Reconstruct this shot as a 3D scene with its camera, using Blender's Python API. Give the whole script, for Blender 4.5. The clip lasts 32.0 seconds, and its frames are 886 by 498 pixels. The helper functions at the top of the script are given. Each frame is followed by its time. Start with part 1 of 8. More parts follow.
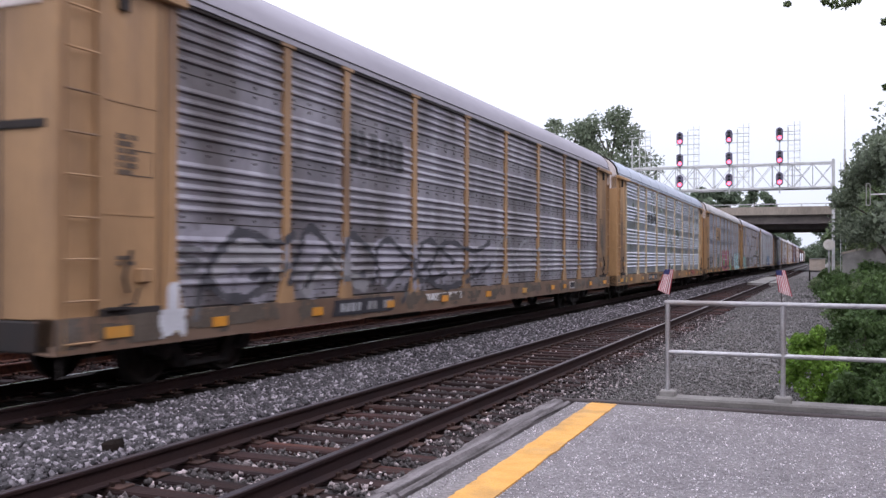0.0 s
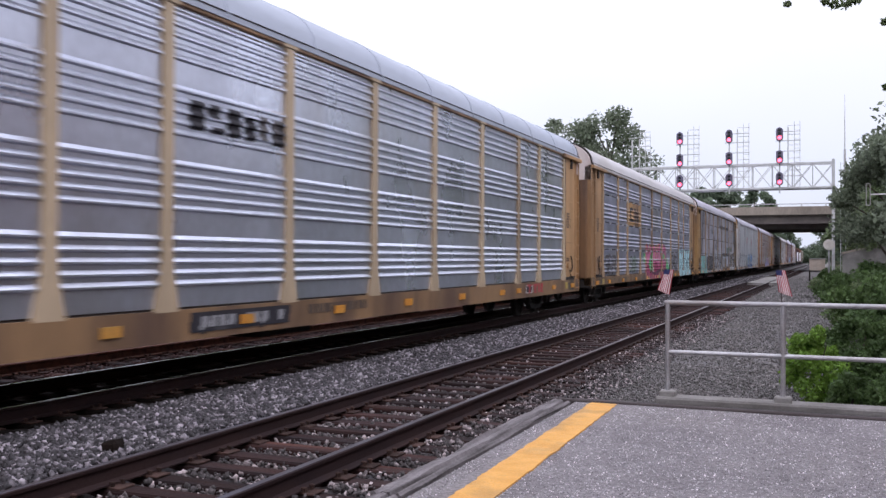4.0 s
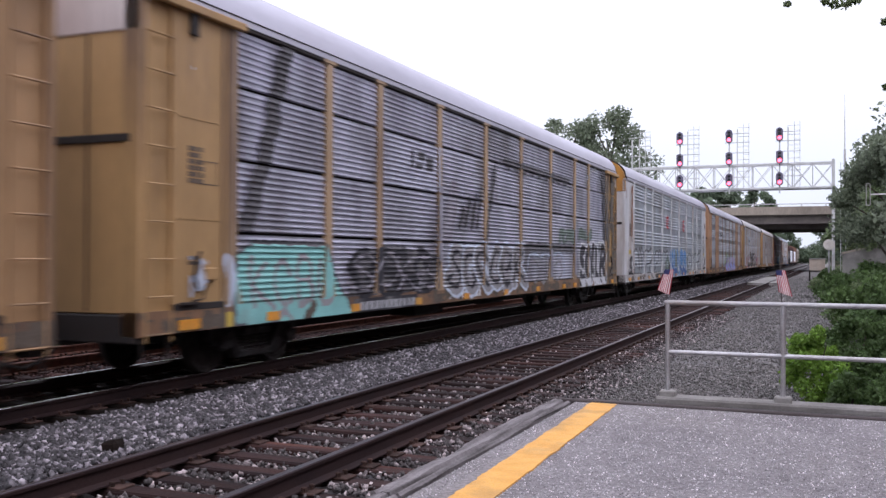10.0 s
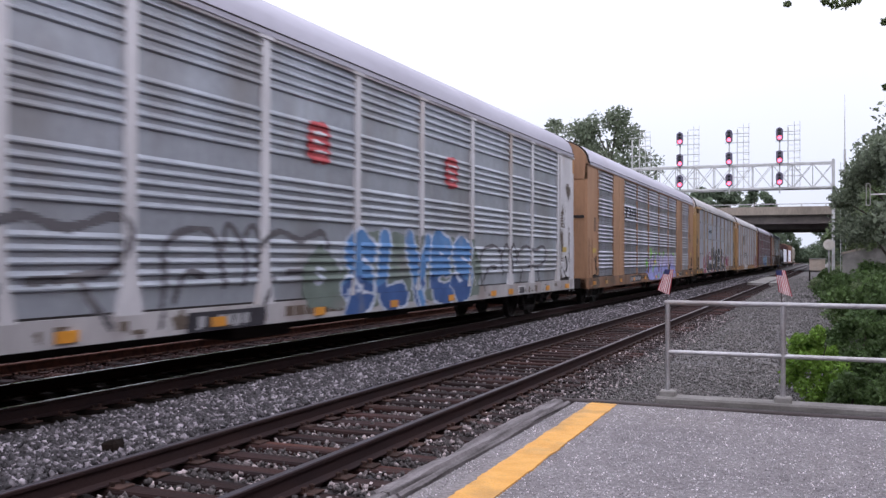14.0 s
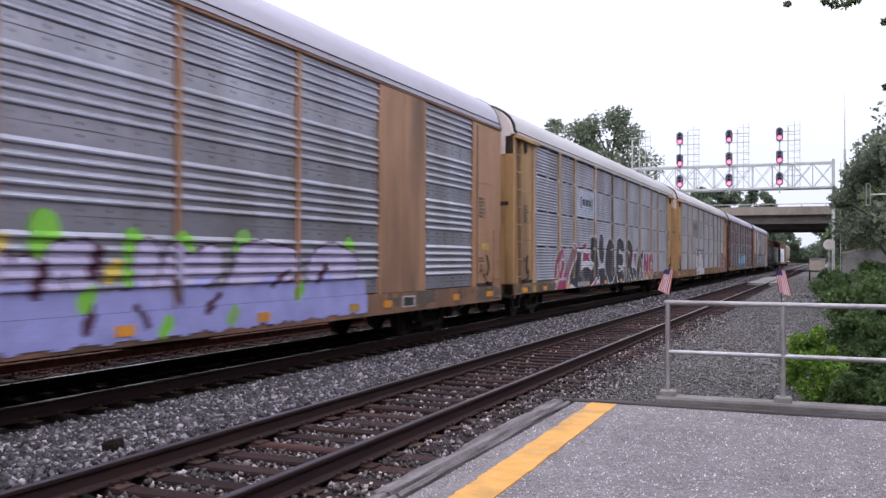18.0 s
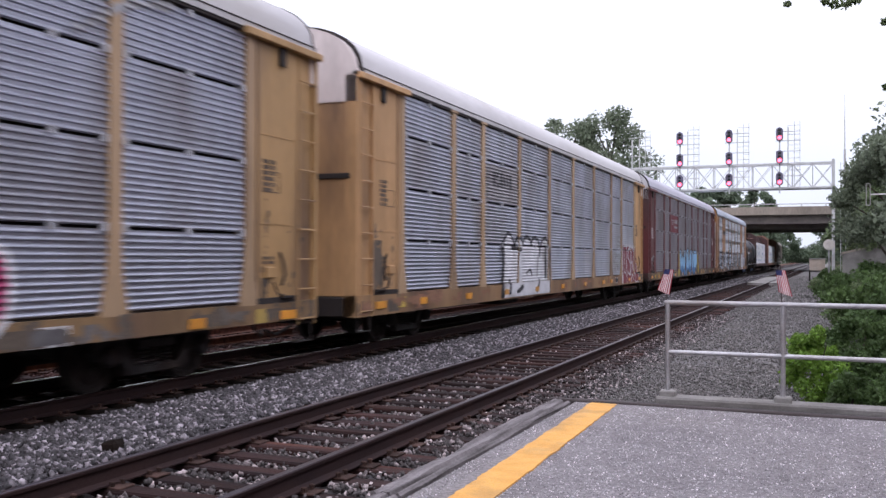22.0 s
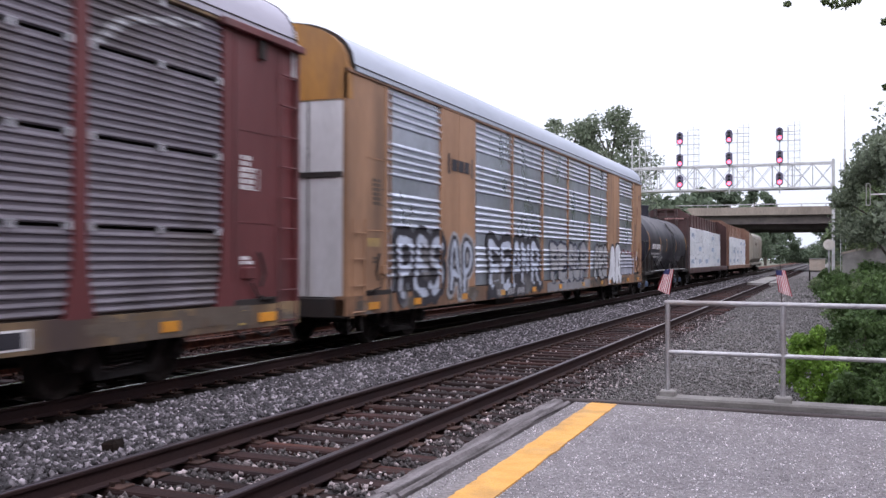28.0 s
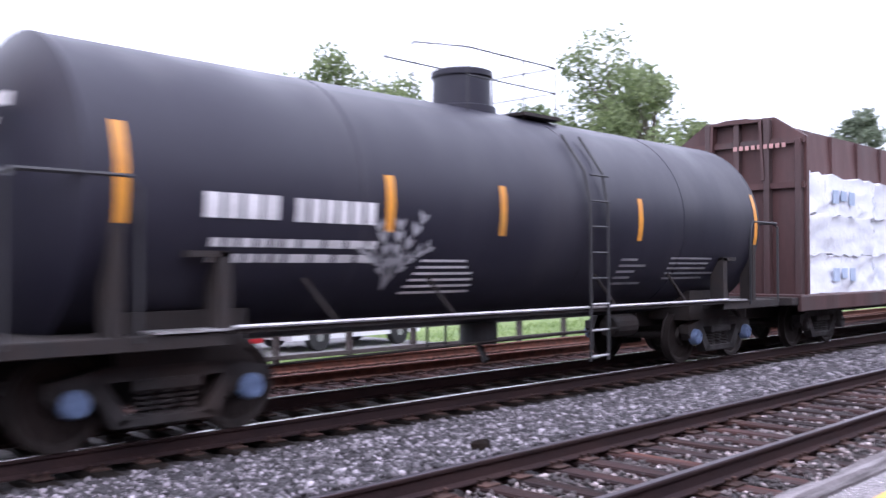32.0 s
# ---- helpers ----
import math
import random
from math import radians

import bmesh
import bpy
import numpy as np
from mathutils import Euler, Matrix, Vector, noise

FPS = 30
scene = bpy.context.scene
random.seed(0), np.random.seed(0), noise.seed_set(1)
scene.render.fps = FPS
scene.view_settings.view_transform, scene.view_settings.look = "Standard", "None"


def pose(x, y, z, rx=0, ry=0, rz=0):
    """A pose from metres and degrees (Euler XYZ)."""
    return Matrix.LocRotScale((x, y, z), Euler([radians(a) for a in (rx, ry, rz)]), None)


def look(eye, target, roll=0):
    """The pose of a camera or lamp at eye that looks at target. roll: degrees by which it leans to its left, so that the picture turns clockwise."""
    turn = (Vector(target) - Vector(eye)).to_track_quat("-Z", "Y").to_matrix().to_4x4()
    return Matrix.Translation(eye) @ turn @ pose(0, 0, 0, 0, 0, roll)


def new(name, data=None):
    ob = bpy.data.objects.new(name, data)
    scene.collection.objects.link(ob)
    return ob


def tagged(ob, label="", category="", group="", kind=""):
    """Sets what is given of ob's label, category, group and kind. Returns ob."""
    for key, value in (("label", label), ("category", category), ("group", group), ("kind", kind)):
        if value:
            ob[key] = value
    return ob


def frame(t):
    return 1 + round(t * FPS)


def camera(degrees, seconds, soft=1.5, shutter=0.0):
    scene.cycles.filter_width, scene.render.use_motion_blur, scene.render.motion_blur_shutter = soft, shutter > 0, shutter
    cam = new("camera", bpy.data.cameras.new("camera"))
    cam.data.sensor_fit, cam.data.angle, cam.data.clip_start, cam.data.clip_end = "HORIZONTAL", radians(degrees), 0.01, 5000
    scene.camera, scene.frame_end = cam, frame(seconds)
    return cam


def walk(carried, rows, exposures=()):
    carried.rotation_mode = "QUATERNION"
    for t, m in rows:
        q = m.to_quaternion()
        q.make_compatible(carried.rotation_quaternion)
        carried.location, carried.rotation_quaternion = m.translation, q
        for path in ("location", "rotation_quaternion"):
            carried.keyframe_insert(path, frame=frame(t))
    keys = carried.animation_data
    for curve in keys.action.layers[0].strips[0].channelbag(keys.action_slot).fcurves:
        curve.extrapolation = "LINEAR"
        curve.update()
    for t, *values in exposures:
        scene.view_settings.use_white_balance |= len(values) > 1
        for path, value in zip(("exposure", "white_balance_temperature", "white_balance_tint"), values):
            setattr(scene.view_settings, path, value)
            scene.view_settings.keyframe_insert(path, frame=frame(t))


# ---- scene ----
# ---- camera and its walk: a tripod, then a pan to the near end of the tank car ----
EYE = (0.0, 0.0, 1.668)


def aim(yaw, pitch, roll):
    return pose(EYE[0], EYE[1], EYE[2], 90 + pitch, 0, yaw) @ pose(0, 0, 0, 0, 0, roll)


PAN = [(0.0, 22.305), (29.2, 22.305), (29.6, 22.36), (30.0, 22.39), (30.2, 22.85), (30.4, 23.75), (30.6, 24.37),
       (30.8, 25.35), (31.0, 25.83), (31.1, 26.2), (31.2, 26.9), (31.3, 28.4), (31.4, 31.0), (31.5, 33.54),
       (31.6, 35.9), (31.7, 38.35), (31.8, 40.75), (31.9, 42.55), (32.0, 43.92)]
cam = camera(50.66, 32.0, soft=1.45, shutter=0.5)


def tilt_for(yaw):
    a = (yaw - 22.305) / (43.92 - 22.305)
    return 0.541 + 0.534 * a ** 0.85, 0.191 - 0.27 * min(1.0, a * 1.9)


walk(cam, [(t, aim(y, *tilt_for(y))) for t, y in PAN], [(0.0, 0.03, 6000, 17), (1.0, 0.0, 6000, 17), (3.0, -0.12, 6000, 17), (5.0, -0.12, 6000, 17), (6.0, -0.14, 6000, 17), (7.0, 0.03, 6000, 17), (12.0, 0.0, 6000, 17), (14.0, -0.07, 6000, 17), (17.0, 0.0, 6000, 17),
                                                         (19.0, 0.05, 6000, 17), (23.0, 0.05, 6000, 17), (25.0, 0.15, 6000, 17), (28.0, 0.14, 6000, 17), (29.0, -0.1, 6000, 17), (30.0, 0.0, 6000, 17), (30.6, 0.05, 6000, 17), (31.4, 0.4, 5850, 19), (32.0, 0.88, 5650, 21)])

# ---- world: overcast sky, brightest overhead, faintly blue low down the line ----
world = bpy.data.worlds.new("world")
scene.world = world
world.use_nodes = True
wn, wl = world.node_tree.nodes, world.node_tree.links
wn.clear()
w_out = wn.new("ShaderNodeOutputWorld")
w_bg = wn.new("ShaderNodeBackground")
w_sky = wn.new("ShaderNodeTexSky")
w_sky.sky_type = "NISHITA"
w_sky.sun_disc = False
w_sky.sun_elevation = radians(38)
w_sky.sun_rotation = radians(150)
w_sky.dust_density = 4.0
w_geo = wn.new("ShaderNodeTexCoord")
w_sep = wn.new("ShaderNodeSeparateXYZ")
w_ramp = wn.new("ShaderNodeValToRGB")
w_ramp.color_ramp.elements[0].position, w_ramp.color_ramp.elements[0].color = 0.0, (0.99, 1.04, 1.13, 1)
w_ramp.color_ramp.elements[1].position, w_ramp.color_ramp.elements[1].color = 0.62, (2.15, 2.12, 2.2, 1)
e = w_ramp.color_ramp.elements.new(0.10)
e.color = (1.10, 1.13, 1.18, 1)
e = w_ramp.color_ramp.elements.new(0.20)
e.color = (1.28, 1.28, 1.31, 1)
w_noise = wn.new("ShaderNodeTexNoise")
w_noise.inputs["Scale"].default_value = 2.2
w_noise.inputs["Detail"].default_value = 5
w_map = wn.new("ShaderNodeMapRange")
w_map.inputs[3].default_value, w_map.inputs[4].default_value = 0.88, 1.12
w_mul = wn.new("ShaderNodeMix")
w_mul.data_type, w_mul.blend_type = "RGBA", "MULTIPLY"
w_mul.inputs[0].default_value = 1.0
w_scale = wn.new("ShaderNodeVectorMath")
w_scale.operation = "SCALE"
w_scale.inputs[3].default_value = 0.10
w_mix = wn.new("ShaderNodeMix")
w_mix.data_type = "RGBA"
w_mix.inputs[0].default_value = 0.86
wl.new(w_geo.outputs["Generated"], w_sep.inputs[0])
wl.new(w_sep.outputs["Z"], w_ramp.inputs[0])
wl.new(w_geo.outputs["Generated"], w_noise.inputs["Vector"])
wl.new(w_noise.outputs["Fac"], w_map.inputs[0])
wl.new(w_ramp.outputs[0], w_mul.inputs[6])
wl.new(w_map.outputs[0], w_mul.inputs[7])
wl.new(w_sky.outputs[0], w_scale.inputs[0])
wl.new(w_scale.outputs[0], w_mix.inputs[6])
wl.new(w_mul.outputs[2], w_mix.inputs[7])
wl.new(w_mix.outputs[2], w_bg.inputs[0])
w_bg.inputs[1].default_value = 1.0
wl.new(w_bg.outputs[0], w_out.inputs[0])

sun_data = bpy.data.lights.new("sun", "SUN")
sun_data.energy, sun_data.angle, sun_data.color = 0.5, radians(25), (1.0, 0.96, 0.92)
sun = new("sun", sun_data)
sun.matrix_world = look((20, -12, 30), (0, 8, 0))


# ---- mesh and material tools ----
class Geo:
    """Vertices and faces of one mesh, in the space of its thing."""

    def __init__(self):
        self.v, self.f = [], []

    def add(self, verts, faces):
        n = len(self.v)
        self.v += verts
        self.f += [tuple(i + n for i in q) for q in faces]
        return self

    def box(self, x0, x1, y0, y1, z0, z1, c=0.0):
        if c <= 0:
            v = [(x, y, z) for z in (z0, z1) for y in (y0, y1) for x in (x0, x1)]
            return self.add(v, [(0, 2, 3, 1), (4, 5, 7, 6), (0, 1, 5, 4), (2, 6, 7, 3), (0, 4, 6, 2), (1, 3, 7, 5)])
        c = min(c, (x1 - x0) * 0.45, (y1 - y0) * 0.45, (z1 - z0) * 0.45)
        v, idx = [], {}
        for k, z in enumerate((z0, z1)):
            for j, y in enumerate((y0, y1)):
                for i, x in enumerate((x0, x1)):
                    sx, sy, sz = (c, -c)[i], (c, -c)[j], (c, -c)[k]
                    for ax, p in enumerate(((x, y + sy, z + sz), (x + sx, y, z + sz), (x + sx, y + sy, z))):
                        idx[i, j, k, ax] = len(v)
                        v.append(p)
        g = lambda i, j, k, a: idx[i, j, k, a]
        f = []
        for s in (0, 1):
            q = [g(s, 0, 0, 0), g(s, 1, 0, 0), g(s, 1, 1, 0), g(s, 0, 1, 0)]
            f.append(tuple(q if s else q[::-1]))
            q = [g(0, s, 0, 1), g(1, s, 0, 1), g(1, s, 1, 1), g(0, s, 1, 1)]
            f.append(tuple(q[::-1] if s else q))
            q = [g(0, 0, s, 2), g(1, 0, s, 2), g(1, 1, s, 2), g(0, 1, s, 2)]
            f.append(tuple(q if s else q[::-1]))
        for a in (0, 1):
            for b in (0, 1):
                f.append((g(a, b, 0, 0), g(a, b, 1, 0), g(a, b, 1, 1), g(a, b, 0, 1)))
                f.append((g(a, 0, b, 0), g(a, 1, b, 0), g(a, 1, b, 2), g(a, 0, b, 2)))
                f.append((g(0, a, b, 1), g(1, a, b, 1), g(1, a, b, 2), g(0, a, b, 2)))
                for k in (0, 1):
                    f.append((g(a, b, k, 0), g(a, b, k, 1), g(a, b, k, 2)))
        return self.add(v, f)

    def tube(self, pts, r, n=8, cap=True):
        pts = [Vector(p) for p in pts]
        rs = r if isinstance(r, (list, tuple)) else [r] * len(pts)
        v, f = [], []
        ref = None
        for i, p in enumerate(pts):
            d = (pts[min(i + 1, len(pts) - 1)] - pts[max(i - 1, 0)]).normalized()
            if ref is None:
                ref = Vector((0, 0, 1)) if abs(d.z) < 0.9 else Vector((1, 0, 0))
            a = d.cross(ref).normalized()
            b = a.cross(d).normalized()
            ref = b
            for k in range(n):
                t = 2 * math.pi * k / n
                v.append(tuple(p + (a * math.cos(t) + b * math.sin(t)) * rs[i]))
        for i in range(len(pts) - 1):
            for k in range(n):
                f.append((i * n + k, i * n + (k + 1) % n, (i + 1) * n + (k + 1) % n, (i + 1) * n + k))
        if cap:
            f.append(tuple(range(n))[::-1])
            f.append(tuple((len(pts) - 1) * n + k for k in range(n)))
        return self.add(v, f)

    def extrude(self, poly, a0, a1, axis="y"):
        """A closed outline extruded along an axis: (x, z) along y, (y, z) along x, (x, y) along z."""
        n = len(poly)
        put = {"y": lambda p, a: (p[0], a, p[1]), "x": lambda p, a: (a, p[0], p[1]), "z": lambda p, a: (p[0], p[1], a)}[axis]
        v = [put(p, a0) for p in poly] + [put(p, a1) for p in poly]
        f = [(i, (i + 1) % n, n + (i + 1) % n, n + i) for i in range(n)]
        return self.add(v, f + [tuple(range(n))[::-1], tuple(range(n, 2 * n))])

    def lathe(self, prof, n=24, axis="y", centre=(0, 0, 0), cap=True):
        """prof: (radius, distance along the axis)."""
        v, f = [], []
        for r, a in prof:
            for k in range(n):
                t = 2 * math.pi * k / n
                c, s = r * math.cos(t), r * math.sin(t)
                p = {"y": (c, a, s), "x": (a, c, s), "z": (c, s, a)}[axis]
                v.append((p[0] + centre[0], p[1] + centre[1], p[2] + centre[2]))
        m = len(prof)
        for i in range(m - 1):
            for k in range(n):
                f.append((i * n + k, i * n + (k + 1) % n, (i + 1) * n + (k + 1) % n, (i + 1) * n + k))
        if cap:
            f.append(tuple(range(n))[::-1])
            f.append(tuple((m - 1) * n + k for k in range(n)))
        return self.add(v, f)

    def mesh(self, name, smooth=0):
        me = bpy.data.meshes.new(name)
        me.from_pydata(self.v, [], self.f)
        bm = bmesh.new()
        bm.from_mesh(me)
        bmesh.ops.recalc_face_normals(bm, faces=bm.faces)
        bm.to_mesh(me)
        bm.free()
        if smooth:
            me.polygons.foreach_set("use_smooth", [True] * len(me.polygons))
            me.set_sharp_from_angle(angle=radians(smooth))
        return me


def part(name, geo, mat, parent=None, label="", smooth=0, at=None):
    """Links a Geo, or a mesh that alike pieces share, as one mesh object."""
    me = geo.mesh(name, smooth) if isinstance(geo, Geo) else geo
    if not me.materials:
        me.materials.append(mat)
    ob = new(name, me)
    if me.materials[0] is not mat:
        ob.material_slots[0].link = "OBJECT"
        ob.material_slots[0].material = mat
    ob.parent = parent
    if at is not None:
        ob.matrix_basis = at if isinstance(at, Matrix) else Matrix.Translation(at)
    if label:
        ob["label"] = label
    return ob


def thing(name, label, category, group="", kind="", at=(0, 0, 0)):
    ob = new(name)
    ob.location = at
    ob.empty_display_size = 0.3
    return tagged(ob, label, category, group, kind)


def mk(name, c1, c2=None, rough=0.7, metal=0.0, scale=3.0, mid=0.5, stretch=(1, 1, 1), dirt=None, dirt_amt=0.0,
       dirt_scale=0.8, bump=0.0, bscale=60.0, rand=0.1, island=0.0, sparkle=0.0, spec=0.5, fine=0.15, rvar=0.1):
    """A worn surface: two colours in patches, dirt at a larger scale, fine grain, uneven gloss and relief."""
    m = bpy.data.materials.new(name)
    m.use_nodes = True
    nt = m.node_tree
    N, L = nt.nodes, nt.links
    bs = N["Principled BSDF"]
    c2 = c2 or tuple(x * 0.75 for x in c1)
    tc, oi = N.new("ShaderNodeTexCoord"), N.new("ShaderNodeObjectInfo")
    mp = N.new("ShaderNodeMapping")
    mp.inputs["Scale"].default_value = stretch
    off = N.new("ShaderNodeVectorMath")
    off.operation = "SCALE"
    comb = N.new("ShaderNodeCombineXYZ")
    for i in range(3):
        L.new(oi.outputs["Random"], comb.inputs[i])
    L.new(comb.outputs[0], off.inputs[0])
    off.inputs[3].default_value = 37.0
    L.new(tc.outputs["Object"], mp.inputs["Vector"])
    L.new(off.outputs[0], mp.inputs["Location"])

    def noise_node(s, det, vec):
        n = N.new("ShaderNodeTexNoise")
        n.inputs["Scale"].default_value, n.inputs["Detail"].default_value = s, det
        L.new(vec, n.inputs["Vector"])
        return n.outputs["Fac"]

    def rng(v, a, b, c, d):
        r = N.new("ShaderNodeMapRange")
        for i, x in enumerate((a, b, c, d)):
            r.inputs[i + 1].default_value = x
        L.new(v, r.inputs[0])
        return r.outputs[0]

    def mix(fac, a, b, mode="MIX"):
        x = N.new("ShaderNodeMix")
        x.data_type, x.blend_type = "RGBA", mode
        for sock, val in ((x.inputs[0], fac), (x.inputs[6], a), (x.inputs[7], b)):
            if isinstance(val, (int, float)):
                sock.default_value = val
            elif isinstance(val, tuple):
                sock.default_value = (*val[:3], 1)
            else:
                L.new(val, sock)
        return x.outputs[2]

    big = noise_node(scale, 6, mp.outputs[0])
    grain = noise_node(scale * 14, 3, mp.outputs[0])
    col = mix(rng(big, mid - 0.17, mid + 0.17, 0, 1), c1, c2)
    if dirt:
        d = noise_node(dirt_scale, 8, mp.outputs[0])
        col = mix(rng(d, 0.62 - dirt_amt * 0.35, 0.78 - dirt_amt * 0.25, 0, 1), col, dirt)
    g = N.new("ShaderNodeCombineXYZ")
    gv = rng(grain, 0.25, 0.75, 1 - fine, 1 + fine)
    for i in range(3):
        L.new(gv, g.inputs[i])
    col = mix(1.0, col, g.outputs[0], "MULTIPLY")
    src, amt = (oi.outputs["Random"], rand) if not island else (N.new("ShaderNodeNewGeometry").outputs["Random Per Island"], island)
    h = N.new("ShaderNodeCombineXYZ")
    if sparkle:
        pw = N.new("ShaderNodeMath")
        pw.operation = "POWER"
        L.new(src, pw.inputs[0])
        pw.inputs[1].default_value = 5.0
        hv = rng(pw.outputs[0], 0, 1, 1 - amt, sparkle)
    else:
        hv = rng(src, 0, 1, 1 - amt, 1 + amt)
    for i in range(3):
        L.new(hv, h.inputs[i])
    col = mix(1.0, col, h.outputs[0], "MULTIPLY")
    L.new(col, bs.inputs["Base Color"])
    bs.inputs["Metallic"].default_value = metal
    bs.inputs["Specular IOR Level"].default_value = spec
    L.new(rng(big, 0.3, 0.7, max(0.05, rough - rvar), min(1, rough + rvar)), bs.inputs["Roughness"])
    if bump:
        b = N.new("ShaderNodeBump")
        b.inputs["Strength"].default_value = bump
        b.inputs["Distance"].default_value = 0.02
        L.new(noise_node(bscale, 4, tc.outputs["Object"]), b.inputs["Height"])
        L.new(b.outputs[0], bs.inputs["Normal"])
    return m


# ---- materials ----
M_TIE = mk("creosoted_wood", (0.017, 0.011, 0.012), (0.04, 0.021, 0.019), 0.9, stretch=(0.35, 3, 3), dirt=(0.075, 0.03, 0.022), dirt_amt=0.25, bump=0.6, bscale=25, rand=0.5, spec=0.2)
M_TIE_DARK = mk("blackish_wood", (0.012, 0.01, 0.009), (0.025, 0.017, 0.014), 0.9, stretch=(0.35, 3, 3), bump=0.6, bscale=25, rand=0.4, spec=0.15)
M_RAIL = mk("rail_web_steel", (0.024, 0.0145, 0.0155), (0.038, 0.022, 0.021), 0.85, 0.0, scale=6, stretch=(1, 0.3, 1), bump=0.15, spec=0.15)
M_RAILHEAD = mk("worn_rail_head", (0.095, 0.083, 0.10), (0.055, 0.045, 0.05), 0.4, 0.6, scale=5, stretch=(1, 0.1, 1), fine=0.08)
M_RAILHEAD_BRIGHT = mk("polished_rail_head", (0.55, 0.53, 0.54), (0.42, 0.40, 0.40), 0.22, 0.9, scale=5, stretch=(1, 0.1, 1), fine=0.05, rvar=0.05)
M_RUST = mk("rusty_steel", (0.17, 0.06, 0.035), (0.08, 0.038, 0.028), 0.85, 0.1, scale=9, bump=0.3)
M_PLATE = mk("rusty_tie_plate", (0.07, 0.038, 0.031), (0.04, 0.026, 0.022), 0.85, 0.1, scale=9, bump=0.3, rand=0.3, spec=0.2)
M_STONE = mk("ballast_stone", (0.125, 0.113, 0.122), (0.06, 0.053, 0.06), 0.7, scale=9, bump=0.35, bscale=50, island=0.6, sparkle=4.8, fine=0.35)
M_STONE_TRACK = mk("soiled_ballast_stone", (0.115, 0.098, 0.098), (0.064, 0.053, 0.053), 0.8, scale=9, bump=0.35, bscale=50, island=0.45, sparkle=6.5, fine=0.35)
# stone seen through haze: the veil is put in as lower contrast
M_STONE_HAZED = mk("hazed_ballast_stone", (0.20, 0.187, 0.182), (0.14, 0.13, 0.126), 0.75, scale=9, bump=0.35, bscale=50, island=0.28, sparkle=1.9, fine=0.25)
M_STONE_RED = mk("rust_stained_stone", (0.09, 0.045, 0.041), (0.055, 0.027, 0.025), 0.9, scale=8, island=0.5)
M_BED = mk("ballast_bed", (0.055, 0.05, 0.054), (0.028, 0.026, 0.028), 0.95, scale=9, dirt=(0.06, 0.045, 0.04), dirt_amt=0.35, bump=0.9, bscale=22, fine=0.4)
# bed under that stone, its colour raised for the same haze
M_BED_HAZED = mk("hazed_ballast_bed", (0.16, 0.15, 0.15), (0.105, 0.098, 0.096), 0.95, scale=9, dirt=(0.10, 0.085, 0.075), dirt_amt=0.35, bump=0.9, bscale=22, fine=0.3)
# oily bed below the train, with the train's shade in its colour
M_BED_DARK = mk("oily_shaded_ballast", (0.035, 0.028, 0.027), (0.02, 0.016, 0.016), 0.95, scale=9, bump=0.9, bscale=22, fine=0.4)
M_BED_RED = mk("rusty_ballast", (0.08, 0.042, 0.037), (0.05, 0.027, 0.024), 0.95, scale=9, bump=0.9, bscale=22, fine=0.4)
M_GROUND = mk("dry_ground", (0.12, 0.115, 0.09), (0.07, 0.085, 0.045), 0.95, scale=0.25, bump=0.5, bscale=8, fine=0.3)
M_GRASS = mk("mown_grass", (0.15, 0.20, 0.055), (0.10, 0.15, 0.04), 0.95, scale=0.7, bump=0.6, bscale=30, fine=0.35)
M_BLADE = mk("grass_blade", (0.15, 0.21, 0.05), (0.10, 0.16, 0.04), 0.8, island=0.4)
M_ASPHALT = mk("platform_asphalt", (0.245, 0.226, 0.232), (0.185, 0.169, 0.176), 0.88, scale=2.2, dirt=(0.22, 0.20, 0.20), dirt_amt=0.35, dirt_scale=0.6, bump=0.9, bscale=95, fine=0.45)
M_GRIT = mk("asphalt_grit", (0.46, 0.43, 0.45), (0.28, 0.26, 0.27), 0.7, scale=8, island=0.15, sparkle=2.6)
M_YELLOW = mk("worn_yellow_paint", (0.68, 0.35, 0.07), (0.60, 0.30, 0.06), 0.7, scale=5, dirt=(0.45, 0.25, 0.07), dirt_amt=0.4, dirt_scale=3, bump=0.5, bscale=90, fine=0.12)
M_TIMBER = mk("weathered_timber", (0.20, 0.18, 0.185), (0.05, 0.042, 0.042), 0.9, scale=2.5, mid=0.53, stretch=(8, 0.5, 8), bump=0.8, bscale=18, fine=0.25)
M_TIMBER_DARK = mk("dark_timber", (0.075, 0.06, 0.058), (0.045, 0.036, 0.036), 0.9, scale=3, stretch=(0.4, 6, 6), bump=0.6, bscale=18)
M_SILL = mk("stained_concrete", (0.28, 0.265, 0.25), (0.20, 0.188, 0.178), 0.9, scale=2.2, dirt=(0.13, 0.12, 0.11), dirt_amt=0.5, bump=0.4, bscale=40)
M_CONC = mk("concrete", (0.30, 0.285, 0.27), (0.22, 0.21, 0.20), 0.9, scale=1.6, dirt=(0.15, 0.14, 0.13), dirt_amt=0.4, bump=0.3, bscale=40)
M_GALV = mk("galvanised_pipe", (0.50, 0.49, 0.50), (0.38, 0.37, 0.385), 0.48, 0.55, scale=5, dirt=(0.30, 0.27, 0.26), dirt_amt=0.3, bump=0.08)
M_SILVER = mk("aluminium_paint", (0.60, 0.60, 0.61), (0.47, 0.47, 0.48), 0.5, 0.25, scale=2)
# signal black with distance haze mixed in: lighter and bluer
M_SIGNAL = mk("hazed_signal_black", (0.11, 0.10, 0.16), (0.14, 0.13, 0.19), 0.6, scale=3)
M_BLACK = mk("black_paint", (0.015, 0.015, 0.017), (0.028, 0.027, 0.03), 0.55, scale=3)
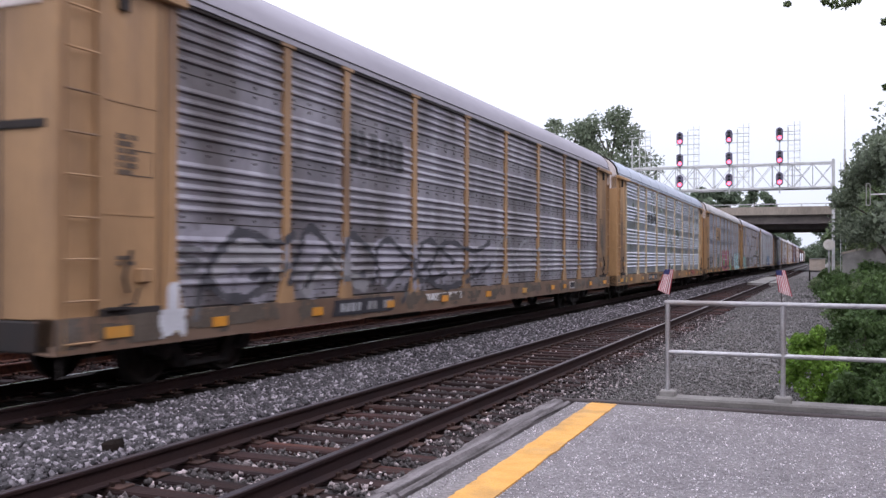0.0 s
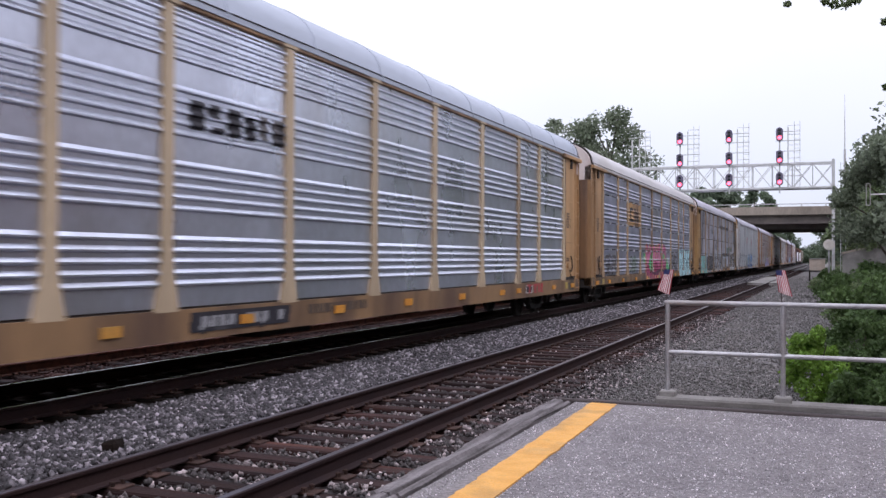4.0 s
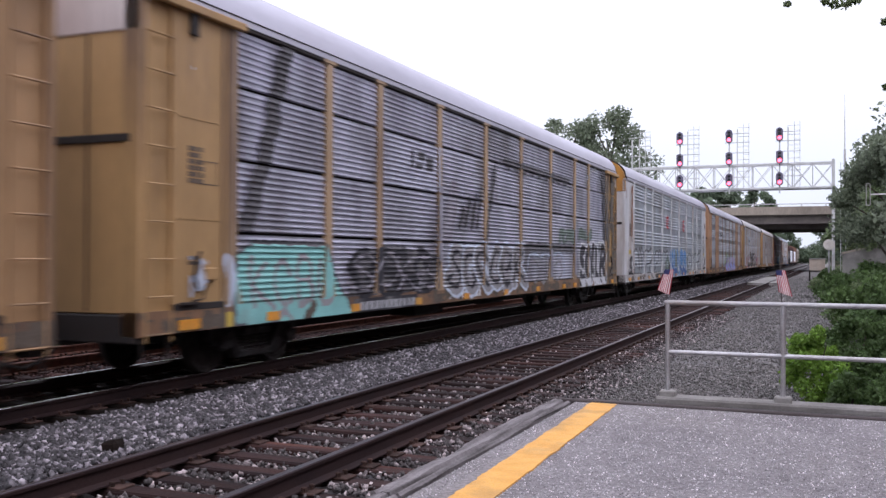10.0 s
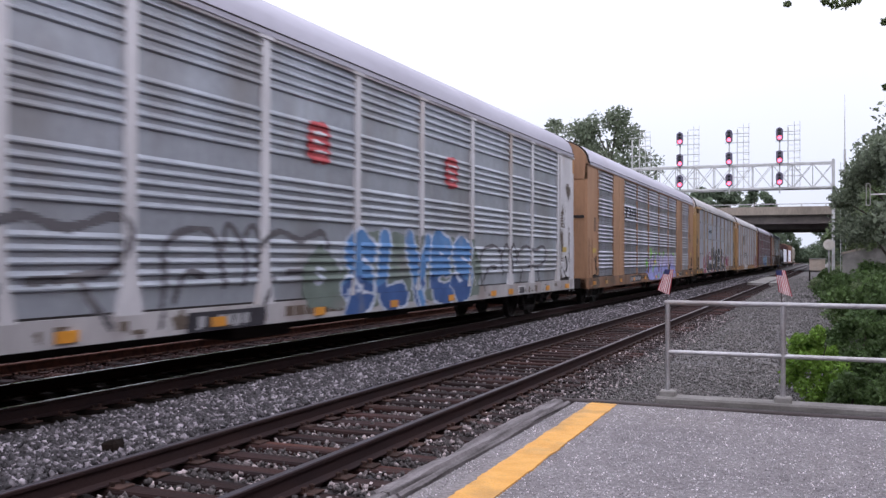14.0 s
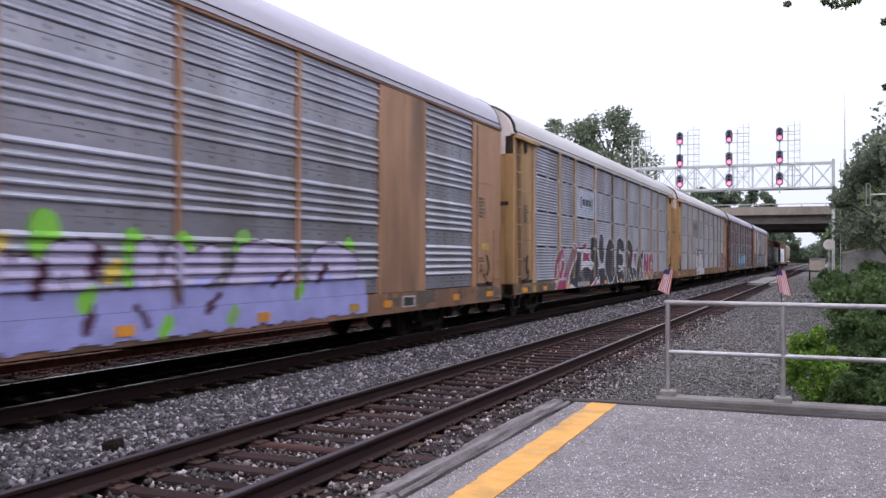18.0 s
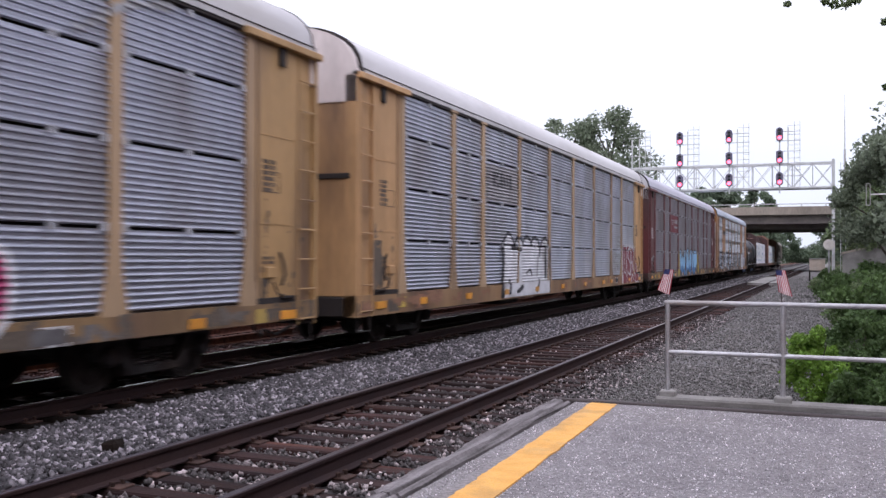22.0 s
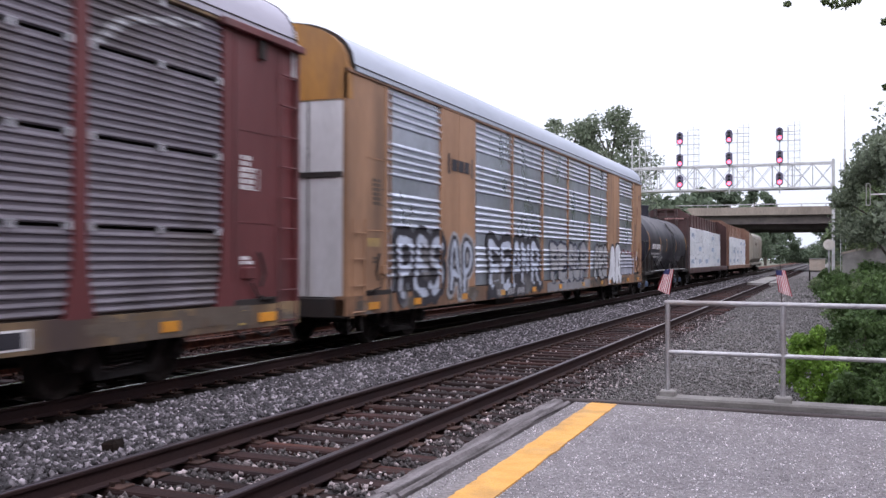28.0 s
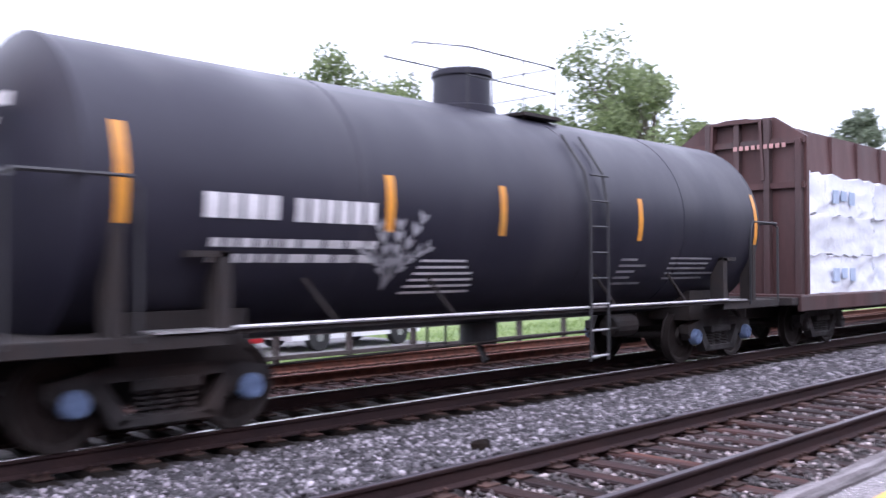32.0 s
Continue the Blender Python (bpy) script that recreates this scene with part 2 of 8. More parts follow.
# grimy steel; also the black put into slots and gaps for shade
M_UNDER = mk("grimy_underframe_and_gaps", (0.016, 0.013, 0.013), (0.03, 0.022, 0.02), 0.85, 0.1, scale=4, bump=0.3)
M_TRUCK = mk("cast_steel_grime", (0.036, 0.032, 0.033), (0.021, 0.018, 0.018), 0.8, 0.2, scale=4, dirt=(0.05, 0.035, 0.03), dirt_amt=0.3, bump=0.3)
M_WHEEL = mk("wheel_steel", (0.032, 0.024, 0.022), (0.018, 0.014, 0.013), 0.7, 0.4, scale=5)
M_BEARING = mk("blue_bearing_cap", (0.16, 0.22, 0.36), (0.10, 0.14, 0.24), 0.5, 0.1, scale=9)
M_CONCRETE_BRIDGE = mk("bridge_concrete", (0.34, 0.29, 0.24), (0.26, 0.225, 0.19), 0.9, scale=0.5, stretch=(1, 1, 0.3), dirt=(0.2, 0.17, 0.14), dirt_amt=0.4, dirt_scale=0.3)
M_GIRDER = mk("brown_girder", (0.13, 0.11, 0.10), (0.095, 0.082, 0.078), 0.8, scale=0.8)


def leafy(name, c1, c2, glowing=0.45):
    """Leaves: a soft sheen over, light coming through from behind."""
    m = mk(name, c1, c2, 0.6, island=0.45, rand=0.0, scale=0.8, spec=0.3)
    N, L = m.node_tree.nodes, m.node_tree.links
    bs, out = N["Principled BSDF"], N["Material Output"]
    tr, mx = N.new("ShaderNodeBsdfTranslucent"), N.new("ShaderNodeMixShader")
    mx.inputs[0].default_value = glowing
    L.new(bs.inputs["Base Color"].links[0].from_socket, tr.inputs[0])
    L.new(bs.outputs[0], mx.inputs[1])
    L.new(tr.outputs[0], mx.inputs[2])
    L.new(mx.outputs[0], out.inputs[0])
    return m


M_LEAF = leafy("tree_leaf", (0.18, 0.225, 0.115), (0.13, 0.175, 0.085))
# the next three leaf colours are lightened to carry haze
M_LEAF_HAZED = leafy("hazed_leaf", (0.20, 0.235, 0.165), (0.15, 0.18, 0.12))
M_LEAF_FAR = leafy("far_hazed_leaf", (0.15, 0.19, 0.125), (0.12, 0.16, 0.105))
M_LEAF_PALE = leafy("pale_hazed_leaf", (0.195, 0.235, 0.11), (0.14, 0.18, 0.08))
M_LEAF_BRIGHT = leafy("young_leaf", (0.19, 0.32, 0.05), (0.13, 0.22, 0.04))
M_SHRUB = leafy("shrub_leaf", (0.105, 0.165, 0.055), (0.07, 0.115, 0.04))
M_BARK = mk("bark", (0.09, 0.07, 0.055), (0.05, 0.04, 0.033), 0.95, scale=3, stretch=(4, 4, 0.7), bump=0.8, bscale=12)


def glow(name, rgb, power):
    m = bpy.data.materials.new(name)
    m.use_nodes = True
    b = m.node_tree.nodes["Principled BSDF"]
    b.inputs["Base Color"].default_value = (*rgb, 1)
    b.inputs["Emission Color"].default_value = (*rgb, 1)
    b.inputs["Emission Strength"].default_value = power
    return m


M_RED_ON = glow("lit_red_lens", (1.0, 0.10, 0.16), 5.0)
M_LENS_OFF = mk("dark_lens", (0.03, 0.03, 0.035), rough=0.2)

# ---- plan: rails run along y; z = 0 is the top of the rails ----
TRACK_1, TRACK_2, TRACK_3 = -4.640, -9.114, -12.49
GAUGE = 1.509
PLAT_Z = 0.161


# ---- ground, ballast, tracks ----
def grid_sheet(xs, ys, height):
    g = Geo()
    n = len(xs)
    g.v = [(x, y, height(x, y)) for y in ys for x in xs]
    g.f = [(j * n + i, j * n + i + 1, (j + 1) * n + i + 1, (j + 1) * n + i) for j in range(len(ys) - 1) for i in range(n - 1)]
    return g


def wob(x, y, s=1.0, seed=0.0):
    return noise.noise(Vector((x * s + seed, y * s - seed, seed)))


def steps(a, b, d):
    n = max(1, int(round((b - a) / d)))
    return [a + (b - a) * i / n for i in range(n + 1)]


far = [-3000, -1200, -500, -200, -90, -45, -25, -17]
tagged(part("ground", grid_sheet(far + [-14, -8, 0, 3, 8, 15, 30, 70, 160, 400, 1200, 3000],
                                 [-3000, -900, -250, -80, -30, -10, 0, 15, 30, 60, 90, 140, 200, 300, 600, 1500, 3000],
                                 lambda x, y: -0.62), M_GROUND), "dry earth and thin grass beside the railway", "ground", kind="structure")


def bed_z(x, y):
    z = -0.245 + 0.02 * wob(x, y, 2.3) + 0.012 * wob(x, y, 9.0, 3.0)
    for c in (TRACK_1, TRACK_2):
        if abs(x - c) < 0.72:
            z -= 0.03
    if -7.2 < x < -6.0:
        z += 0.04
    if x > -2.0:
        z -= 0.06 * (x + 2.0)
    return z


tagged(part("ballast_bed", grid_sheet(steps(-3.15, 2.6, 0.17), steps(8, 36, 0.2), bed_z), M_BED_HAZED, smooth=60), "crushed stone beyond the platform end, paled for haze", "ballast", kind="structure")
tagged(part("ballast_bed", grid_sheet(steps(-3.15, -2.68, 0.16), steps(-14, 8, 0.3), bed_z), M_BED), "dark crushed stone below the platform edge", "ballast", kind="structure")
tagged(part("ballast_bed", grid_sheet(steps(-15.0, -2.0, 1.0), steps(-340, -14, 2.5), lambda x, y: -0.25 + 0.03 * wob(x, y, 1.5)), M_BED), "grey ballast running on behind the platform", "ballast", kind="structure")
bed = grid_sheet(steps(-7.9, -3.15, 0.17), steps(-14, 36, 0.2), bed_z)
tagged(part("ballast_bed", bed, M_BED, smooth=60), "grey crushed-stone ballast bed under the tracks", "ballast", kind="structure")
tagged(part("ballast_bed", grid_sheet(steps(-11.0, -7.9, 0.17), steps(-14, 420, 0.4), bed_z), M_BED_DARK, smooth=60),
       "oily ballast under the middle track, darkened for the train's shade", "ballast", kind="structure")
tagged(part("ballast_bed", grid_sheet(steps(-3.15, 3.5, 0.5), steps(36, 420, 2.0), lambda x, y: -0.25 + 0.03 * wob(x, y, 1.5) - 0.06 * max(0.0, x + 2.0)), M_BED_HAZED),
       "crushed stone beside the line, paled for haze", "ballast", kind="structure")
tagged(part("ballast_bed", grid_sheet(steps(-7.9, -3.15, 0.5), steps(36, 420, 2.0), lambda x, y: -0.25 + 0.03 * wob(x, y, 1.5)), M_BED),
       "grey crushed-stone ballast running into the distance", "ballast", kind="structure")
tagged(part("ballast_bed", grid_sheet(steps(-15.0, -11.0, 0.4), steps(-14, 420, 1.0), lambda x, y: -0.25 + 0.035 * wob(x, y, 1.9) - max(0, -13.9 - x) * 0.12), M_BED_RED, smooth=60),
       "rust-brown ballast under the farthest track", "ballast", kind="structure")


def stones(name, count, region, size, mat, label, seed, tris=20):
    """Crushed stone strewn over the bed: small convex lumps, each with its own shape and turn."""
    rs = np.random.RandomState(seed)
    pts = region(rs, count)
    if tris == 20:
        base = np.array([(x, y, z) for z in (-1, 1) for y in (-1, 1) for x in (-1, 1)]) * 0.68
        tri = np.array([(0, 2, 3), (0, 3, 1), (4, 5, 7), (4, 7, 6), (0, 1, 5), (0, 5, 4), (2, 6, 7), (2, 7, 3), (0, 4, 6), (0, 6, 2), (1, 3, 7), (1, 7, 5)])
    else:
        base = np.array([(1, 0, 0), (-1, 0, 0), (0, 1, 0), (0, -1, 0), (0, 0, 1), (0, 0, -1)], float)
        tri = np.array([(0, 2, 4), (2, 1, 4), (1, 3, 4), (3, 0, 4), (2, 0, 5), (1, 2, 5), (3, 1, 5), (0, 3, 5)])
    n, k = len(pts), len(base)
    r = size[0] + (size[1] - size[0]) * rs.rand(n) ** 1.7
    lump = base[None] * (0.55 + 0.75 * rs.rand(n, k, 1)) * r[:, None, None] * (0.75 + 0.5 * rs.rand(n, 1, 3)) * np.array([1, 1, 0.75])
    q = rs.randn(n, 4)
    q /= np.linalg.norm(q, axis=1)[:, None]
    w, x, y, z = q.T
    rot = np.array([[1 - 2 * (y * y + z * z), 2 * (x * y - z * w), 2 * (x * z + y * w)], [2 * (x * y + z * w), 1 - 2 * (x * x + z * z), 2 * (y * z - x * w)],
                    [2 * (x * z - y * w), 2 * (y * z + x * w), 1 - 2 * (x * x + y * y)]]).transpose(2, 0, 1)
    v = np.einsum("nij,nkj->nki", rot, lump) + pts[:, None, :]
    f = tri[None] + (np.arange(n) * k)[:, None, None]
    me = bpy.data.meshes.new(name)
    me.vertices.add(n * k)
    me.vertices.foreach_set("co", v.reshape(-1).astype(np.float32))
    nf = n * len(tri)
    me.loops.add(nf * 3)
    me.loops.foreach_set("vertex_index", f.reshape(-1).astype(np.int32))
    me.polygons.add(nf)
    me.polygons.foreach_set("loop_start", np.arange(0, nf * 3, 3, dtype=np.int32))
    me.update(calc_edges=True)
    me.materials.append(mat)
    return tagged(new(name, me), label, "gravel", kind="stuff")


def on_bed(x0, x1, y0, y1, lift=0.0, power=1.0, skip=True):
    def region(rs, n):
        x = x0 + (x1 - x0) * rs.rand(n)
        y = y0 + (y1 - y0) * rs.rand(n) ** power
        keep = np.ones(n, bool)
        if skip:
            for c in (TRACK_1, TRACK_2):
                tie = (np.abs(x - c) < 1.3) & (np.abs((y + 0.25) % 0.5 - 0.25) < 0.105)
                rail = np.abs(np.abs(x - c) - GAUGE / 2) < 0.10
                keep &= ~((tie & (rs.rand(n) > 0.07)) | rail)
        keep &= ~((x > -2.75) & (y < 10.75))
        x, y = x[keep], y[keep]
        z = -0.235 + 0.05 * rs.rand(len(x)) + lift
        for c in (TRACK_1, TRACK_2):
            z = z - 0.03 * (np.abs(x - c) < 0.72)
        z = z + 0.045 * ((x > -7.3) & (x < -5.9)) - 0.06 * np.maximum(0, x + 2.0)
        return np.stack([x, y, z], 1)
    return region


stones("ballast", 42000, on_bed(-7.86, -5.75, 2.5, 14, 0.01), (0.016, 0.042), M_STONE, "loose grey crushed stone between the tracks", 1)
stones("ballast", 26000, on_bed(-7.86, -5.75, 14, 34, 0.01, 1.25), (0.022, 0.046), M_STONE, "loose grey crushed stone between the tracks", 2, 8)
stones("ballast", 17000, on_bed(-5.9, -2.7, 2.5, 12), (0.013, 0.034), M_STONE_TRACK, "loose grey crushed stone between the ties", 3)
stones("ballast", 15000, on_bed(-5.9, -2.7, 12, 32, 0, 1.3), (0.018, 0.038), M_STONE_TRACK, "loose grey crushed stone between the ties", 4, 8)
stones("ballast", 20000, on_bed(-2.9, 1.6, 10.6, 17, 0), (0.012, 0.030), M_STONE_HAZED, "loose grey stone beyond the platform fence", 5, 8)
stones("ballast", 20000, on_bed(-3.2, 2.4, 15, 42, 0, 1.3), (0.016, 0.038), M_STONE_HAZED, "loose grey stone beyond the platform fence", 6, 8)
stones("ballast", 14000, on_bed(-3.4, 3.4, 40, 110, 0, 1.4), (0.04, 0.09), M_STONE_HAZED, "loose grey stone beside the near track", 9, 8)
stones("ballast", 9000, on_bed(-7.9, -5.8, 34, 110, 0, 1.4), (0.035, 0.07), M_STONE, "loose grey stone between the tracks", 10, 8)
stones("ballast", 8000, on_bed(-14.6, -11.1, 4, 32, 0, 1.2, False), (0.02, 0.045), M_STONE_RED, "rust-stained stone on the farthest track", 7, 8)

stones("ballast", 14000, on_bed(-8.05, -2.75, -9, 2.5), (0.016, 0.042), M_STONE, "loose grey crushed stone beside the platform", 11, 8)

RAIL_PROFILE = [(-0.07, -0.172), (0.07, -0.172), (0.07, -0.160), (0.012, -0.140), (0.009, -0.045), (0.034, -0.034), (0.037, -0.008),
                (0.030, -0.0015), (-0.030, -0.0015), (-0.037, -0.008), (-0.034, -0.034), (-0.009, -0.045), (-0.012, -0.140), (-0.07, -0.160)]
tie_rs = random.Random(5)
TIE_MESHES = []
for k in range(6):
    g = Geo()
    rr = random.Random(k)
    g.box(-1.28 - rr.random() * 0.05, 1.28 + rr.random() * 0.05, -0.112, 0.112, -0.40, -0.196, 0.016)
    g.v = [(x, y + 0.008 * wob(x * 2, z * 9, 1, k), z + 0.012 * wob(x * 3, y * 9, 1, k + 5)) for x, y, z in g.v]
    TIE_MESHES.append(g.mesh("railway_tie"))
g = Geo().box(-0.18, 0.18, -0.095, 0.095, -0.197, -0.181, 0.004).box(-0.075, 0.075, -0.095, 0.095, -0.181, -0.174, 0.003)
PLATE_MESH = g.mesh("tie_plate")
g = Geo()
for sx in (-1, 1):
    for sy in (-0.06, 0.06):
        g.box(sx * 0.085 - 0.012, sx * 0.085 + 0.012, sy - 0.012, sy + 0.012, -0.185, -0.15)
        g.box(sx * 0.085 - 0.03, sx * 0.085 + 0.018, sy - 0.018, sy + 0.018, -0.158, -0.140, 0.006)
SPIKE_MESH = g.mesh("rail_spike")


def track(name, xc, label, mat_tie, y0, y1, near, head_mat, web_mat):
    ob = thing(name, label, "railway track", kind="structure", at=(xc, 0, 0))
    for sx in (-1, 1):
        r = Geo().extrude([(x + sx * GAUGE / 2, z) for x, z in RAIL_PROFILE], y0, y1)
        rail = part("rail", r, web_mat, ob, "rust-brown steel rail with a worn head")
        h = Geo().extrude([(x + sx * GAUGE / 2, z) for x, z in ((-0.031, -0.004), (0.031, -0.004), (0.027, 0.0025), (-0.027, 0.0025))], y0, y1)
        part("rail_head", h, head_mat, rail, "polished running surface")
    y = y0 + 0.5
    far_ties = Geo()
    i = 0
    while y < y1:
        if -5.2 < y < near:
            m = Matrix.Translation((tie_rs.uniform(-0.04, 0.04), y + tie_rs.uniform(-0.035, 0.035), tie_rs.uniform(-0.012, 0.006))) @ Matrix.Rotation(tie_rs.uniform(-0.02, 0.02), 4, "Z")
            part("railway_tie", TIE_MESHES[i % 6], mat_tie, ob, at=m)
            if y < near * 0.62:
                for sx in (-1, 1):
                    part("tie_plate", PLATE_MESH, M_PLATE, ob, at=Matrix.Translation((sx * GAUGE / 2, m.translation.y, 0)))
                    part("rail_spike", SPIKE_MESH, M_PLATE, ob, at=Matrix.Translation((sx * GAUGE / 2, m.translation.y, 0)))
        elif y < 160:
            far_ties.box(-1.29, 1.29, y - 0.11, y + 0.11, -0.40, -0.197)
        y += 0.5
        i += 1
    tagged(part("far_ties", far_ties, mat_tie, ob), kind="stuff")
    return ob


track("railway_track_near", TRACK_1, "near railway track with rusty rails on dark wooden ties", M_TIE, -60, 460, 52, M_RAILHEAD, M_RAIL)
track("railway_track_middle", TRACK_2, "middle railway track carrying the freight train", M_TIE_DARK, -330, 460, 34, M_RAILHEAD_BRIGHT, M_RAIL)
track("railway_track_far", TRACK_3, "farthest railway track with rust-red rails", M_TIE, -60, 460, 26, M_RUST, M_RUST)

# a dark lump of tarred wood beside the near rail
g = Geo().box(-0.09, 0.10, -0.07, 0.07, -0.22, -0.03, 0.03)
g.v = [(x + 0.03 * wob(y * 9, z * 9), y, z + 0.04 * wob(x * 9, y * 9)) for x, y, z in g.v]
tagged(part("wood_block", g, M_TIE_DARK, at=(-6.14, 6.9, 0)), "dark broken block of wood lying on the ballast", "wood block")

# level crossing slabs in the near track, far down the line
cross = thing("crossing_slabs", "pale concrete crossing slabs between the near rails", "crossing", kind="structure", at=(TRACK_1, 0, 0))
for k in range(5):
    part("slab", Geo().box(-0.62, 0.62, 70 + k * 5.0, 74.9 + k * 5.0, -0.2, -0.02, 0.01), M_CONC, cross)
for k in range(3):
    part("slab", Geo().box(0.84, 1.6, 70 + k * 5.0, 74.9 + k * 5.0, -0.2, -0.02, 0.01), M_CONC, cross)

# ---- platform ----
plat = thing("platform", "low asphalt station platform with a timber edge", "platform", kind="structure")
pg = grid_sheet(steps(-2.45, 6.0, 0.12), steps(-8.0, 9.66, 0.12), lambda x, y: PLAT_Z - 0.006 + 0.006 * wob(x, y, 1.3) + 0.002 * wob(x, y, 7))
part("surface", pg, M_ASPHALT, plat, "grey speckled asphalt", smooth=60)
part("base", Geo().box(-2.45, 6.0, -8.0, 9.65, -0.6, PLAT_Z - 0.03), M_CONC, plat)


def grit_region(rs, n):
    y = 2.5 + 7.1 * rs.rand(n) ** 0.9
    x = -2.45 + (2.5 + 0.11 * y) * rs.rand(n)
    keep = ~((x > -2.3) & (x < -1.97))
    return np.stack([x, y, np.full(n, PLAT_Z - 0.003)], 1)[keep]


tagged(stones("asphalt_grit", 44000, grit_region, (0.003, 0.010), M_GRIT, "pale stone chips worn proud of the asphalt", 8, 8), category="grit")

# yellow warning line with a ragged edge
g = Geo()
ys = steps(-7.9, 9.63, 0.06)
for y in ys:
    a = 0.018 * wob(0, y, 3.0, 2) + 0.018 * wob(0, y, 12.0, 4)
    b = 0.018 * wob(0, y, 3.0, 7) + 0.018 * wob(0, y, 12.0, 9)
    xc = -2.065 - (y - 5.5) * 0.018
    z = PLAT_Z + 0.006
    g.v += [(xc - 0.135 + a, y, z), (xc + 0.135 + b, y, z), (xc - 0.138 + a, y, z - 0.02), (xc + 0.138 + b, y, z - 0.02)]
for i in range(len(ys) - 1):
    k = i * 4
    g.f += [(k, k + 1, k + 5, k + 4), (k + 2, k, k + 4, k + 6), (k + 1, k + 3, k + 7, k + 5)]
part("warning_line", g, M_YELLOW, plat, "ragged yellow painted safety line")
# timber edge: old grey beams, split and worn
y = -8.0
for k, ln in enumerate((4.6, 4.5, 4.3, 4.32)):
    g = Geo()
    seg = steps(y + 0.01, y + ln - 0.02, 0.12)
    n = 9
    for yy in seg:
        for i in range(n):
            x = -2.72 + 0.215 * i / (n - 1)
            rag = 0.012 * wob(x * 11, yy * 0.9, 1, k) + 0.012 * wob(x * 30, yy * 3, 1, k) - (0.03 if i < 2 and wob(3, yy, 1.6, k) > 0.1 else 0.0)
            edge = -0.02 if i in (0, n - 1) else 0.0
            groove = -0.05 if (i == 6 and wob(0, yy, 0.9, k) > -0.3) else -0.03 if (i == 2 and wob(5, yy, 1.4, k) > 0.0) else 0.0
            g.v.append((x + (0.008 * wob(1, yy, 1.1, k + i // 5)), yy, PLAT_Z + 0.012 + rag + edge + groove))
        g.v += [(-2.505, yy, -0.35), (-2.72, yy, -0.35)]
    m = n + 2
    for i in range(len(seg) - 1):
        for j in range(m):
            g.f.append((i * m + j, i * m + (j + 1) % m, (i + 1) * m + (j + 1) % m, (i + 1) * m + j))
    g.f += [tuple(range(m))[::-1], tuple((len(seg) - 1) * m + j for j in range(m))]
    part("edge_beam", g, M_TIMBER, plat, "split grey timber beam")
    y += ln
part("end_board", Geo().box(-2.74, 6.0, 9.66, 9.74, -0.4, PLAT_Z + 0.02, 0.012), M_TIMBER_DARK, plat, "dark wooden end board")
part("end_sill", Geo().box(-1.72, 6.0, 10.20, 10.50, -0.5, PLAT_Z + 0.02, 0.02), M_SILL, plat, "grey concrete sill under the fence")
part("end_fill", Geo().box(-2.6, 6.0, 9.742, 10.198, -0.5, PLAT_Z - 0.045), M_BED, plat)

# ---- pipe fence at the platform's end, with two small flags ----
FY = 10.35
fence = thing("pipe_fence", "galvanised pipe railing with two rails across the platform end", "railing")
for x in (-1.60, -0.422, 0.76, 1.94, 3.12):
    post = part("post", Geo().tube([(x, FY, 0.16), (x, FY, 1.19)], 0.026, 12), M_GALV, fence, smooth=40)
    part("foot", Geo().box(x - 0.085, x + 0.085, FY - 0.08, FY + 0.08, 0.16, 0.24, 0.012), M_CONC, post, "pale concrete footing")
part("top_rail", Geo().tube([(-1.63, FY, 1.19), (6.0, FY, 1.19)], 0.027, 12), M_GALV, fence, smooth=40)
part("middle_rail", Geo().tube([(-1.60, FY, 0.655), (6.0, FY, 0.655)], 0.024, 12), M_GALV, fence, smooth=40)

M_FLAG_R = mk("flag_red", (0.42, 0.03, 0.045), (0.33, 0.025, 0.04), 0.85, rand=0.05)
M_FLAG_W = mk("flag_white", (0.72, 0.70, 0.70), (0.60, 0.58, 0.59), 0.85, rand=0.05)
M_FLAG_B = mk("flag_blue", (0.03, 0.035, 0.12), (0.025, 0.03, 0.09), 0.85)


def small_flag(x, lean, seed, drift):
    ob = thing("small_flag", "small drooping striped flag on a stick tied to the railing", "flag", "flags on the railing", at=(x, FY, 1.19))
    top = Vector((lean, 0.0, 0.42))
    part("stick", Geo().tube([(0, 0, -0.12), tuple(top)], 0.006, 6), M_TIMBER_DARK, ob)

    def cloth(a, b):  # a: 0..1 across from the stick, b: 0..1 down
        w = 0.125
        fold = 0.018 * math.sin(a * 7 + seed) * (0.3 + b)
        return (lean * 0.9 - drift * b + (a - 0.5) * w * (0.75 + 0.3 * b), -0.012 + fold, 0.36 - b * 0.25 + 0.05 * (0.5 - a) * b)

    nb = 13
    for k in range(nb):
        a0, a1 = k / nb, (k + 1) / nb
        b0 = 0.22 if k < 8 else 0.0
        g = Geo()
        n = 8
        for i in range(n + 1):
            b = b0 + (1 - b0) * i / n
            p, q = cloth(a0, b), cloth(a1, b)
            g.v += [p, q, (p[0], p[1] + 0.003, p[2]), (q[0], q[1] + 0.003, q[2])]
        for i in range(n):
            j = i * 4
            g.f += [(j, j + 1, j + 5, j + 4), (j + 2, j + 6, j + 7, j + 3)]
        part("stripe", g, M_FLAG_R if k % 2 == 0 else M_FLAG_W, ob, smooth=50)
    g = Geo()
    n = 6
    for i in range(n + 1):
        for j in range(n + 1):
            p = cloth(8 / 13 * j / n, 0.22 * i / n)
            g.v.append((p[0], p[1] - 0.002, p[2]))
    g.f = [(i * (n + 1) + j, i * (n + 1) + j + 1, (i + 1) * (n + 1) + j + 1, (i + 1) * (n + 1) + j) for i in range(n) for j in range(n)]
    part("canton", g, M_FLAG_B, ob, "dark blue corner field", smooth=50)
    return ob


